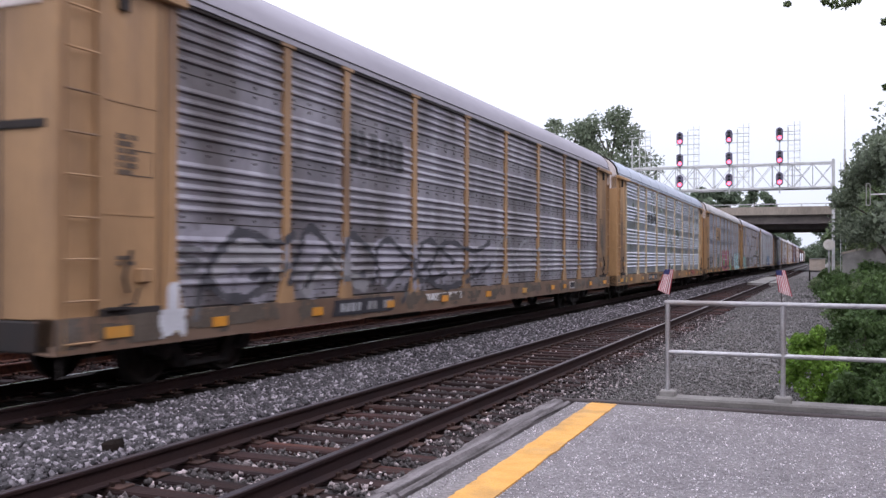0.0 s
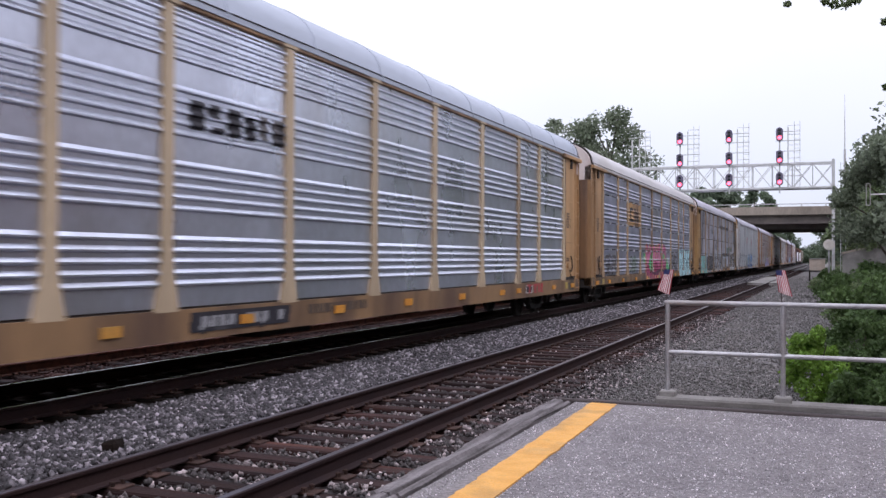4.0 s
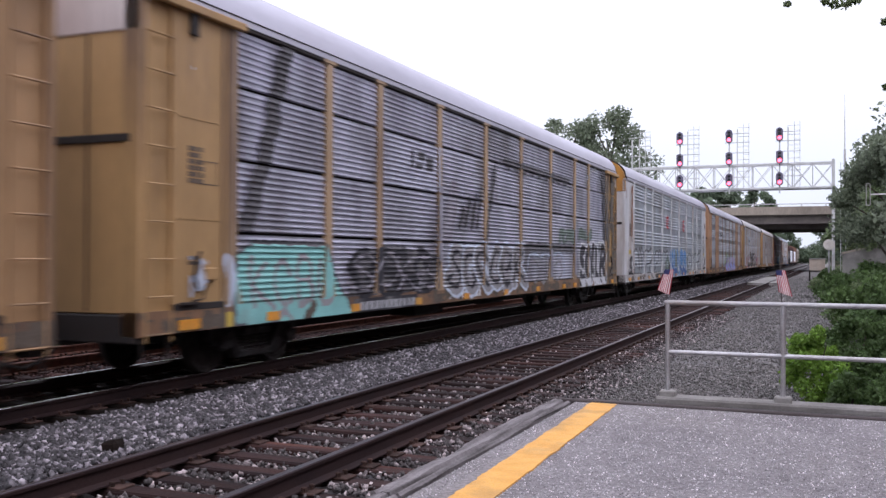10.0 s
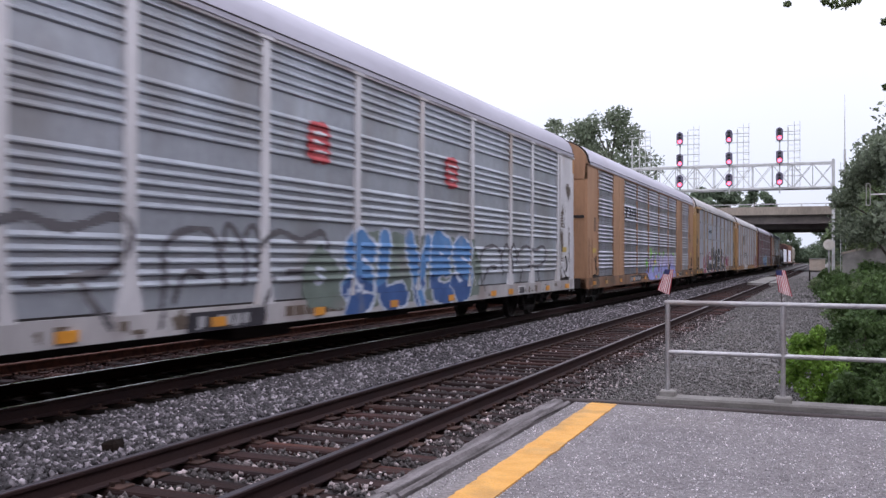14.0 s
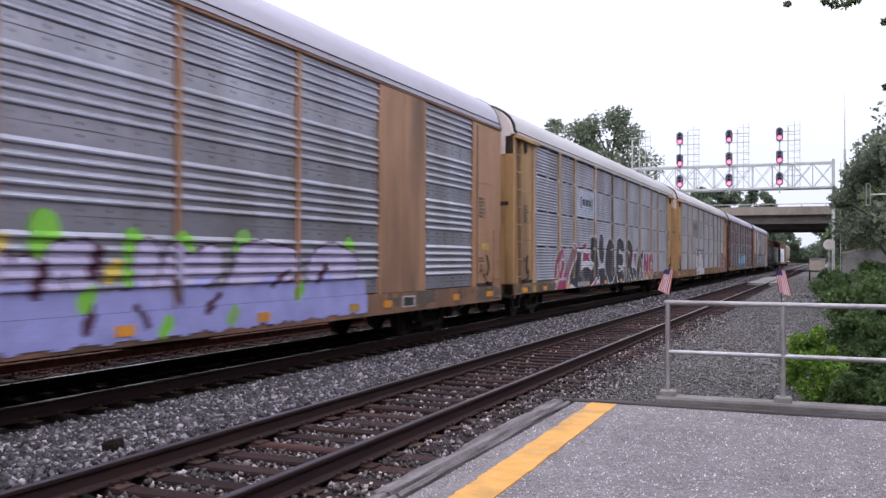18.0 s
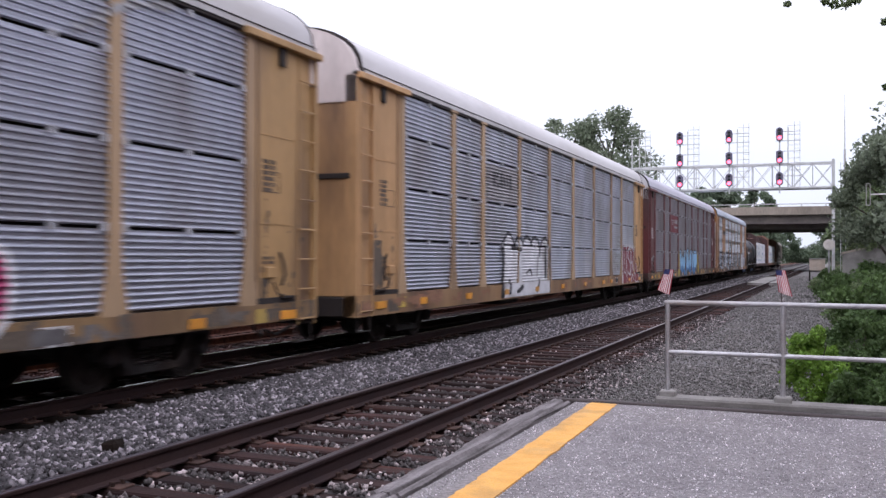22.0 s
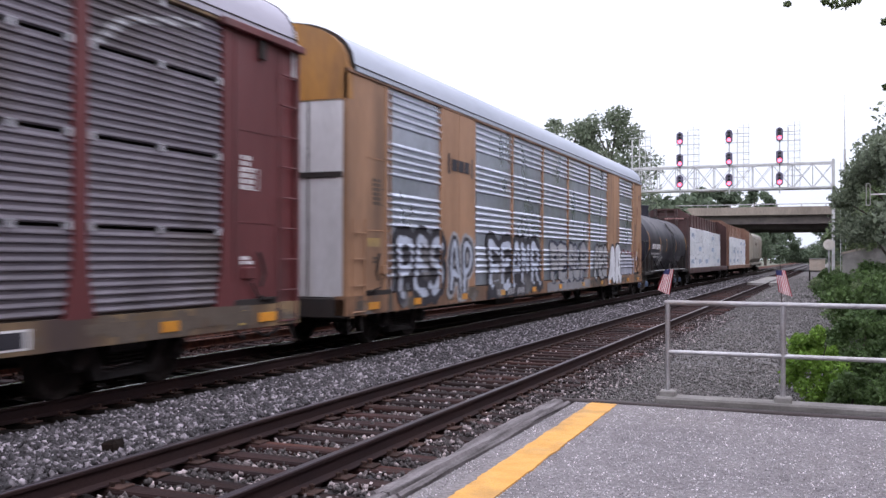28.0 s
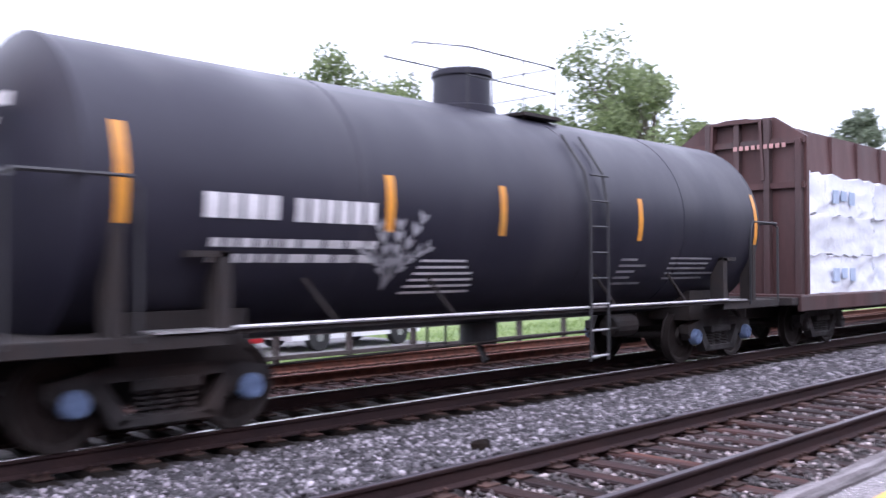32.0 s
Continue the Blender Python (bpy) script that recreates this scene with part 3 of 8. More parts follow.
small_flag(-1.63, 0.05, 0.4, 0.065)
small_flag(-0.43, -0.02, 1.9, -0.05)


# ---- signal bridge ----
def rod(g, a, b, r=0.05, n=6):
    return g.tube([a, b], r, n)


SY = 76.0
sb = thing("signal_bridge", "silver lattice signal bridge spanning the tracks", "signal bridge", at=(0, SY, 0))
XR, XL, ZT, ZB, DY = 0.45, -18.4, 8.95, 7.10, 1.1
for yy in (0.0, DY):
    part("top_chord", Geo().box(XL, XR, yy - 0.06, yy + 0.06, ZT - 0.07, ZT + 0.07, 0.01), M_SILVER, sb)
    part("bottom_chord", Geo().box(XL, XR, yy - 0.06, yy + 0.06, ZB - 0.07, ZB + 0.07, 0.01), M_SILVER, sb)
    n = 13
    for k in range(n):
        xa, xb = XL + (XR - XL) * k / n, XL + (XR - XL) * (k + 1) / n
        part("strut", rod(Geo(), (xa, yy, ZB), (xa, yy, ZT), 0.035), M_SILVER, sb)
        part("brace", rod(Geo(), (xa, yy, ZB), (xb, yy, ZT), 0.026), M_SILVER, sb)
        part("brace", rod(Geo(), (xb, yy, ZB), (xa, yy, ZT), 0.026), M_SILVER, sb)
part("walkway", Geo().box(XL, XR, 0.1, DY - 0.1, ZB - 0.12, ZB - 0.07), M_SILVER, sb)
for xx in (XR, XL):
    for yy in (0.0, DY):
        part("leg", Geo().box(xx - 0.11, xx + 0.11, yy - 0.11, yy + 0.11, -0.5, ZT + 0.25, 0.02), M_SILVER, sb)
    lad = part("ladder", rod(rod(Geo(), (xx + 0.5, -0.1, 0), (xx + 0.5, -0.1, ZT), 0.02), (xx + 0.85, -0.1, 0), (xx + 0.85, -0.1, ZT), 0.02), M_SILVER, sb)
    for k in range(22):
        part("rung", rod(Geo(), (xx + 0.5, -0.1, 0.4 + k * 0.4), (xx + 0.85, -0.1, 0.4 + k * 0.4), 0.012), M_SILVER, lad)


def signal_mast(x, heads, dark=False):
    ob = thing("signal_mast", "railway signal mast with three red-lit heads and a ladder frame" if heads else "bare service mast with ladder frames on the signal bridge",
               "railway signal", "signal masts on the bridge", at=(x, SY - 0.35, 0))
    z1 = 11.75 if heads else 11.3
    part("mast", Geo().tube([(0, 0.25, ZB - 0.4), (0, 0.25, z1)], 0.055, 8), M_SILVER, ob)
    part("mast", Geo().tube([(0.6, 0.25, ZB), (0.6, 0.25, z1)], 0.04, 8), M_SILVER, ob)
    for z in (8.0, 8.9, 9.9, 10.7, 11.4):
        part("platform_frame", rod(rod(Geo(), (-0.3, 0.25, z), (1.5, 0.25, z), 0.035), (0.55, 0.25, z + 0.45), (1.5, 0.25, z + 0.45), 0.02), M_SILVER, ob)
    lad = part("ladder", rod(rod(Geo(), (1.05, 0.3, ZB), (1.05, 0.3, z1 + 0.4), 0.022), (1.45, 0.3, ZB), (1.45, 0.3, z1 + 0.4), 0.022), M_SILVER, ob)
    for k in range(14):
        part("rung", rod(Geo(), (1.05, 0.3, ZB + 0.2 + k * 0.35), (1.45, 0.3, ZB + 0.2 + k * 0.35), 0.013), M_SILVER, lad)
    for z in heads:
        oval = [(0.26 * math.cos(t), 0.24 * math.sin(t) + (0.27 if math.sin(t) > 0 else -0.27)) for t in [2 * math.pi * i / 24 for i in range(24)]]
        hd = part("signal_head", Geo().extrude([(a, b + z) for a, b in oval], 0.0, 0.12), M_SIGNAL, ob, "black backplate with three lenses")
        for dz, m in ((0.27, M_LENS_OFF), (0.02, M_LENS_OFF), (-0.24, M_RED_ON)):
            part("lens", Geo().lathe([(0.155 if m is M_RED_ON else 0.11, -0.03), (0.155 if m is M_RED_ON else 0.11, 0.02)], 16, "y", (0, 0, z + dz)), m, hd, "lit red lens" if m is M_RED_ON else "")
            hood = [(0.14 * math.cos(math.pi * i / 10), 0.14 * math.sin(math.pi * i / 10) + z + dz) for i in range(11)]
            hood += [(0.125 * math.cos(math.pi * i / 10), 0.125 * math.sin(math.pi * i / 10) + z + dz) for i in range(10, -1, -1)]
            part("hood", Geo().extrude(hood, -0.20, 0.01), M_SIGNAL, hd)
        part("bracket", Geo().box(-0.04, 0.04, 0.1, 0.3, z - 0.62, z - 0.5), M_BLACK, ob)
    return ob


for sx in (-10.79, -7.04, -3.34):
    signal_mast(sx, (11.18, 9.45, 7.78))
signal_mast(-14.6, ())

# ---- road bridge over the line ----
ob = thing("road_bridge", "tan concrete road overpass on brown steel girders", "bridge", at=(0, 150, 0))
part("deck", Geo().box(-75, 60, 0.0, 24, 8.35, 8.75), M_CONCRETE_BRIDGE, ob)
for y0 in (-0.15, 23.85):
    part("parapet", Geo().box(-75, 60, y0, y0 + 0.3, 8.30, 9.55, 0.03), M_CONCRETE_BRIDGE, ob)
    part("handrail", Geo().tube([(-75, y0 + 0.15, 9.95), (60, y0 + 0.15, 9.95)], 0.07, 6), M_GALV, ob)
    for k in range(40):
        part("rail_post", Geo().box(-75 + k * 3.4, -74.85 + k * 3.4, y0 + 0.08, y0 + 0.22, 9.5, 9.95), M_GALV, ob)
for k in range(10):
    part("girder", Geo().box(-75, 60, 0.6 + k * 2.5, 0.95 + k * 2.5, 6.25 if k else 7.0, 8.36), M_GIRDER, ob)
for x in (-27.0, 1.2):
    part("abutment" if x > 0 else "pier", Geo().box(x - 0.6, x + 0.6 + (25 if x > 0 else 0), 0.2, 23.8, -0.6, 6.25, 0.05), M_CONCRETE_BRIDGE, ob)


# ---- trees and shrubs ----
def tree(name, x, y, h, spread, seed, leaf, count, mat, label, base=-0.55, bare=0.25, blobs=16, category="tree", tall=1.0):
    rr = random.Random(seed)
    ob = thing(name, label, category, at=(x, y, base))
    trunk = Geo()
    pts = [(0.12 * spread * math.sin(i * 1.3 + seed) * i / 6, 0.1 * spread * math.cos(i * 1.7 + seed) * i / 6, h * 0.85 * i / 6) for i in range(7)]
    r0 = max(0.03, h * 0.02)
    trunk.tube(pts, [r0 * (1 - 0.8 * i / 6) for i in range(7)], 8)
    ends = []
    for k in range(blobs):
        a = rr.uniform(0, 2 * math.pi)
        q = bare + (1 - bare) * (k + 0.5) / blobs
        prof = math.sin(min(1.0, (q - bare * 0.7) / (1 - bare * 0.7)) ** 0.75 * math.pi * 0.92) ** 0.7
        d = spread * prof * rr.uniform(0.35, 1.0)
        s = pts[min(5, int(q * 6.2))]
        e = (s[0] * 0.5 + d * math.cos(a), s[1] * 0.5 + d * math.sin(a), h * q)
        if h > 3:
            m = tuple((s[i] + e[i]) / 2 + (0.06 * h if i == 2 else 0) * (1 - q) for i in range(3))
            trunk.tube([s, m, e], [r0 * 0.4, r0 * 0.25, r0 * 0.08], 5)
        ends.append((e, spread * rr.uniform(0.26, 0.46) * (0.6 + 0.4 * prof)))
    part("trunk", trunk, M_BARK, ob, smooth=60)
    rs = np.random.RandomState(seed)
    idx = rs.randint(0, len(ends), count)
    cen = np.array([e[0] for e in ends])[idx]
    rad = np.array([e[1] for e in ends])[idx]
    d = rs.randn(count, 3)
    d /= np.linalg.norm(d, axis=1)[:, None]
    clump = np.array([noise.noise(Vector(p * 2.2 / max(0.3, spread * 0.35))) for p in (cen + d * rad[:, None])])
    c = cen + d * (rad * (0.35 + 0.75 * rs.rand(count) ** 0.6) * (1 + 0.5 * clump))[:, None] * np.array([1, 1, 0.85 * tall])
    c[:, 2] = np.maximum(c[:, 2], 0.12 * min(1, h))
    u = rs.randn(count, 3)
    u /= np.linalg.norm(u, axis=1)[:, None]
    w = np.cross(u, rs.randn(count, 3))
    w /= np.linalg.norm(w, axis=1)[:, None]
    sz = leaf * (0.6 + 0.8 * rs.rand(count))[:, None]
    v = np.stack([c - u * sz, c - w * sz * 0.55, c + u * sz, c + w * sz * 0.55], 1)
    me = bpy.data.meshes.new("crown")
    me.vertices.add(count * 4)
    me.vertices.foreach_set("co", v.reshape(-1).astype(np.float32))
    me.loops.add(count * 4)
    me.loops.foreach_set("vertex_index", np.arange(count * 4, dtype=np.int32))
    me.polygons.add(count)
    me.polygons.foreach_set("loop_start", np.arange(0, count * 4, 4, dtype=np.int32))
    me.update(calc_edges=True)
    me.materials.append(mat)
    crown = new("crown", me)
    crown.parent = ob
    return ob


def polar(bearing, dist):
    a = radians(bearing)
    return -dist * math.sin(a), dist * math.cos(a)


T_LABEL = "leafy green deciduous tree behind the tracks"
for k, (b, d, h, s, n, mat) in enumerate([
        (15.1, 98, 16.2, 4.4, 7000, M_LEAF_HAZED), (12.3, 100, 17.3, 4.6, 9500, M_LEAF_HAZED), (20.2, 92, 15.6, 3.6, 12000, M_LEAF_HAZED),
        (17.6, 96, 13.0, 4.6, 9000, M_LEAF), (24.8, 88, 14.6, 3.6, 9000, M_LEAF_HAZED), (28.0, 80, 13.8, 2.6, 7000, M_LEAF_HAZED), (22.6, 100, 11.5, 5.0, 8000, M_LEAF),
        (33.6, 58, 15.2, 5.0, 12000, M_LEAF_PALE), (31.4, 54, 12.6, 3.8, 10000, M_LEAF_PALE), (37.6, 60, 12.2, 3.0, 8000, M_LEAF),
        (49.3, 60, 15.6, 4.8, 10000, M_LEAF_PALE), (47.0, 58, 13.4, 3.6, 7000, M_LEAF_PALE), (54.5, 64, 14.0, 3.8, 9000, M_LEAF), (42.5, 66, 9.0, 3.0, 5000, M_LEAF),
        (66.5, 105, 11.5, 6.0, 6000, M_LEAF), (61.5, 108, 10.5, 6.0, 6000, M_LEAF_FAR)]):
    tx, ty = polar(b, d)
    tree("tree", tx, ty, h, s, 20 + k, 0.20 if d > 70 else 0.15, n, mat, T_LABEL, blobs=26)
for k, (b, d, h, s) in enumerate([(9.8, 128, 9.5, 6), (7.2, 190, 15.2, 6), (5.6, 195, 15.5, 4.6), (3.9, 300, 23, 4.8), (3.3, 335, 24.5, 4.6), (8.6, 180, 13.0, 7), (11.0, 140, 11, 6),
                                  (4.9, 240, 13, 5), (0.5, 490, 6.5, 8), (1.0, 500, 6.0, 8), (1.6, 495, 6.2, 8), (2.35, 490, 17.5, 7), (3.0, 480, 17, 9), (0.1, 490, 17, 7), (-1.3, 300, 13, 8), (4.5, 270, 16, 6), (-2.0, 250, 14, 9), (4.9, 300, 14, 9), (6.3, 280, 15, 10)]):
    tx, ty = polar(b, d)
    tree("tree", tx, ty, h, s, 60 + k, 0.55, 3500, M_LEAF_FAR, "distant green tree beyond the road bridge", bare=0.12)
# woods at the right of the line
for k, (tx, ty, h, s, n, leaf, mat) in enumerate([
        (2.7, 46, 7.6, 2.1, 17000, 0.095, M_LEAF_HAZED), (4.4, 58, 9.6, 3.0, 14000, 0.12, M_LEAF_HAZED), (3.7, 34, 4.6, 1.35, 8000, 0.10, M_LEAF_HAZED),
        (3.4, 27, 5.0, 1.7, 9000, 0.09, M_LEAF_HAZED), (4.0, 70, 9.0, 2.8, 6000, 0.2, M_LEAF), (6.5, 95, 12, 5.0, 6000, 0.3, M_LEAF), (4.6, 110, 8.5, 3.2, 5000, 0.3, M_LEAF_FAR), (3.6, 118, 10.5, 3.0, 6000, 0.3, M_LEAF), (3.4, 128, 10.5, 3.0, 6000, 0.3, M_LEAF_HAZED), (4.0, 139, 11.5, 3.2, 6000, 0.3, M_LEAF), (6.5, 124, 13.5, 4.2, 6000, 0.3, M_LEAF_HAZED), (3.6, 170, 13, 3.4, 5000, 0.35, M_LEAF_HAZED), (3.8, 182, 13, 3.4, 5000, 0.35, M_LEAF_HAZED), (3.8, 195, 13, 3.4, 5000, 0.35, M_LEAF_HAZED),
        # trees past x = 8 are added to keep sky light off far cars
        (5.4, 40, 10.5, 3.4, 16000, 0.11, M_LEAF_HAZED), (8.6, 62, 13.5, 4.2, 9000, 0.32, M_LEAF_HAZED), (9.2, 72, 14, 4.4, 9000, 0.34, M_LEAF_HAZED), (9.4, 82, 14, 4.4, 9000, 0.34, M_LEAF), (9.8, 92, 14.5, 4.6, 9000, 0.34, M_LEAF_HAZED), (10.0, 103, 14, 4.6, 9000, 0.34, M_LEAF), (10.4, 114, 14.5, 4.6, 9000, 0.34, M_LEAF_HAZED), (10.6, 136, 14.5, 4.6, 9000, 0.34, M_LEAF_HAZED), (3.4, 30, 6.2, 1.6, 10000, 0.10, M_LEAF_HAZED), (3.2, 52, 6.5, 2.2, 14000, 0.10, M_LEAF)]):
    tree("tree", tx, ty, h, s, 90 + k, leaf, n, mat, "dense dark green tree beside the railway", bare=0.42 if 36 < ty < 61 else 0.06, blobs=22)
for k, (tx, ty, h, s, n, leaf, mat) in enumerate([
        (0.55, 14.9, 1.15, 0.60, 9000, 0.035, M_SHRUB), (1.25, 14.2, 1.35, 0.6, 9000, 0.035, M_SHRUB), (-0.06, 13.8, 1.08, 0.46, 8000, 0.03, M_LEAF_BRIGHT),
        (0.3, 12.7, 0.6, 0.40, 6000, 0.03, M_SHRUB), (0.75, 12.6, 0.85, 0.45, 7000, 0.03, M_SHRUB), (1.0, 17.0, 1.5, 0.75, 9000, 0.045, M_SHRUB), (1.1, 20.0, 1.6, 0.95, 9000, 0.05, M_SHRUB),
        (1.1, 24, 1.55, 1.15, 9000, 0.06, M_SHRUB), (1.0, 29, 1.5, 1.1, 8000, 0.07, M_SHRUB), (1.2, 12.0, 0.9, 0.5, 5000, 0.03, M_SHRUB), (1.2, 36, 1.4, 1.2, 7000, 0.08, M_SHRUB), (0.7, 43, 1.3, 0.9, 5000, 0.09, M_SHRUB), (0.5, 51, 1.2, 0.9, 4000, 0.1, M_SHRUB), (0.35, 58, 1.1, 1.0, 4000, 0.11, M_LEAF), (0.3, 70, 1.1, 1.1, 4000, 0.12, M_SHRUB), (0.6, 79, 1.2, 1.3, 4000, 0.13, M_LEAF),
        (2.2, 45, 1.7, 1.4, 6000, 0.1, M_SHRUB), (1.9, 17.5, 2.6, 0.9, 7000, 0.045, M_SHRUB), (0.9, 26, 1.4, 0.7, 4000, 0.06, M_LEAF), (2.6, 54, 1.6, 1.4, 5000, 0.12, M_LEAF)]):
    tree("shrub", tx, ty, h, s, 130 + k, leaf, n, mat, "young bright green shrub" if mat is M_LEAF_BRIGHT else "dense dark green shrub beside the platform fence", base=-0.42, bare=0.05, blobs=18, category="shrub")

# a street tree beside the platform, whose lowest twigs hang over the view
ob = thing("tree", "platform tree with drooping leafy twigs", "tree", at=(3.6, 8.5, -0.3))
g = Geo().tube([(0, 0, 0), (0.05, 0, 1.6), (-0.1, 0.1, 3.4), (-0.3, 0.2, 5.2), (-0.4, 0.3, 7.0)], [0.14, 0.12, 0.1, 0.07, 0.03], 10)
g.tube([(-0.1, 0.1, 3.6), (-1.6, 0.3, 4.7), (-3.4, 0.4, 4.85), (-4.1, 0.45, 4.6)], [0.06, 0.045, 0.02, 0.008], 6)
g.tube([(-0.1, 0.1, 3.4), (-1.2, 0.6, 4.4), (-2.6, 0.85, 4.3)], [0.05, 0.035, 0.008], 6)
part("trunk", g, M_BARK, ob, smooth=60)
rs = random.Random(77)
g = Geo()
TWIGS = [(-3.55, 0.50, 4.24, 0.05), (-3.93, 0.5, 4.28, 0.035), (-3.62, 0.5, 4.27, 0.04), (-3.45, 0.5, 4.23, 0.06), (-3.36, 0.5, 4.25, 0.04), (-3.05, 0.4, 4.6, 0.25), (-3.6, 0.4, 4.75, 0.22), (-4.0, 0.45, 4.7, 0.2),
         (-2.5, 0.3, 4.9, 0.4), (-1.6, 0.3, 5.0, 0.6), (-0.4, 0.3, 6.4, 1.2), (-3.13, 0.5, 4.04, 0.03), (-3.13, 0.5, 3.47, 0.02), (-2.6, 0.8, 4.2, 0.3), (-0.9, 0.4, 5.4, 0.8)]
for cx, cy, cz, r in TWIGS:
    for _ in range(int(26 + 260 * r)):
        d = Vector((rs.gauss(0, 1), rs.gauss(0, 1), rs.gauss(0, 1))).normalized() * r * rs.random() ** 0.5
        c = Vector((cx, cy, cz)) + d
        a = Vector((rs.gauss(0, 1), rs.gauss(0, 1), rs.gauss(0, 1))).normalized()
        b = a.cross(Vector((rs.gauss(0, 1), rs.gauss(0, 1), rs.gauss(0, 1)))).normalized()
        s = rs.uniform(0.018, 0.035)
        g.add([tuple(c - a * s), tuple(c - b * s * 0.6), tuple(c + a * s), tuple(c + b * s * 0.6)], [(0, 1, 2, 3)])
me = bpy.data.meshes.new("crown")
me.from_pydata(g.v, [], g.f)
part("crown", me, M_LEAF, ob)

# ---- small railway furniture down the right side ----
ob = thing("relay_cabinet", "pale beige railway equipment cabinet on short legs", "cabinet", at=(-0.75, 85, -0.3))
part("body", Geo().box(-0.62, 0.62, -0.4, 0.4, 1.0, 1.95, 0.03), mk("beige_paint", (0.48, 0.40, 0.33), (0.38, 0.32, 0.27), 0.6), ob)
part("roof", Geo().box(-0.68, 0.68, -0.46, 0.46, 1.95, 2.02, 0.02), M_CONC, ob)
for lx in (-0.6, 0.6):
    part("leg", Geo().box(lx - 0.06, lx + 0.06, -0.3, 0.3, 0.0, 1.0), M_UNDER, ob)
part("slab", Geo().box(-0.9, 0.9, -0.6, 0.6, -0.2, 0.06, 0.02), M_CONC, ob)
ob = thing("round_sign", "round white sign board on a grey post", "sign", at=(0.12, 62, -0.4))
part("post", Geo().tube([(0, 0, 0), (0, 0, 3.0)], 0.06, 8), M_GALV, ob)
part("board", Geo().lathe([(0.31, -0.08), (0.33, -0.06), (0.33, -0.03)], 28, "y", (0, 0, 2.95)), mk("sign_white", (0.66, 0.62, 0.56), (0.55, 0.5, 0.45), 0.6), ob)
ob = thing("concrete_wall", "weathered concrete wing wall among the trees", "wall", at=(0, 60, 0))
part("panel", Geo().extrude([(0.85, -0.6), (9, -0.6), (9, 2.7), (2.6, 2.4), (0.85, 1.95)], -0.15, 0.15), M_CONC, ob)
part("coping", Geo().extrude([(0.8, 1.95), (2.6, 2.4), (9, 2.7), (9, 2.82), (2.58, 2.52), (0.8, 2.07)], -0.2, 0.2), M_CONCRETE_BRIDGE, ob)
ob = thing("antenna_mast", "thin grey antenna mast rising behind the trees", "mast", at=(2.45, 150, -0.6))
part("lower_tube", Geo().tube([(0, 0, 0), (0, 0, 18.5)], [0.24, 0.16], 8), M_GALV, ob)
part("whip", Geo().tube([(0, 0, 18.5), (0, 0, 26.5)], [0.09, 0.03], 6), M_GALV, ob)
ob = thing("lamp_bracket", "white bracket arm with a small frame on a pole", "lamp bracket", at=(0.73, 20, 0))
part("arm", Geo().tube([(0.06, 0, 2.93), (2.2, 0, 2.95)], 0.014, 6), M_FLAG_W, ob)
part("pole", Geo().tube([(2.2, 0, -0.6), (2.2, 0, 3.4)], 0.05, 8), M_GALV, ob)
g = Geo()
for a, b in (((-0.02, 2.72), (-0.02, 3.14)), ((0.05, 2.72), (0.05, 3.14)), ((-0.02, 2.72), (0.05, 2.72)), ((-0.02, 3.14), (0.05, 3.14))):
    g.tube([(a[0], 0, a[1]), (b[0], 0, b[1])], 0.008, 5)
part("frame", g, M_GALV, ob)

# ---- beyond the tracks: lawn, board fence, parked cars, house ----
tagged(part("lawn", grid_sheet(steps(-90, -14.9, 2.5), steps(-30, 120, 3), lambda x, y: -0.42 + 0.05 * wob(x, y, 0.2) + max(0, -x - 30) * 0.004), M_GRASS), "mown green grass beyond the tracks", "lawn", kind="structure")
rs = np.random.RandomState(31)
n = 16000
gx, gy = -14.8 - 6.5 * rs.rand(n) ** 1.5, 3 + 30 * rs.rand(n)
hgt = 0.05 + 0.10 * rs.rand(n)
ang = rs.rand(n) * 6.283
v = np.stack([np.stack([gx - 0.012 * np.cos(ang), gy - 0.012 * np.sin(ang), np.full(n, -0.44)], 1), np.stack([gx + 0.012 * np.cos(ang), gy + 0.012 * np.sin(ang), np.full(n, -0.44)], 1),
              np.stack([gx + 0.05 * (rs.rand(n) - 0.5), gy + 0.05 * (rs.rand(n) - 0.5), -0.40 + hgt], 1)], 1)
me = bpy.data.meshes.new("grass")
me.from_pydata([tuple(p) for p in v.reshape(-1, 3)], [], [(3 * i, 3 * i + 1, 3 * i + 2) for i in range(n)])
tagged(part("grass", me, M_BLADE), "short grass blades along the track edge", "grass", kind="stuff")
M_ROAD = mk("street_asphalt", (0.20, 0.19, 0.195), (0.16, 0.152, 0.155), 0.9, scale=0.8, bump=0.4)
tagged(part("road", Geo().box(-25, -16.9, -30, 17.8, -0.55, -0.335, 0.0), M_ROAD), "pale asphalt parking lane beyond the grass", "road", kind="structure")
ob = thing("board_fence", "dark post-and-rail fence along the grass", "fence", at=(-15.3, 0, -0.42))
for k in range(26):
    y = -6 + k * 1.9
    part("post", Geo().box(-0.06, 0.06, y - 0.06, y + 0.06, 0, 0.98, 0.01), M_TIMBER_DARK, ob)
    for z in (0.28, 0.74):
        part("rail", Geo().box(0.061, 0.10, y, y + 1.88, z - 0.045, z + 0.045, 0.008), M_TIMBER_DARK, ob)

M_CARGLASS = mk("car_window", (0.02, 0.022, 0.025), rough=0.08)
M_TYRE = mk("tyre", (0.02, 0.02, 0.02), rough=0.9)
M_RIM = mk("alloy_rim", (0.45, 0.45, 0.46), rough=0.35, metal=0.8)
M_LAMPW = mk("headlamp_glass", (0.75, 0.76, 0.78), rough=0.15)
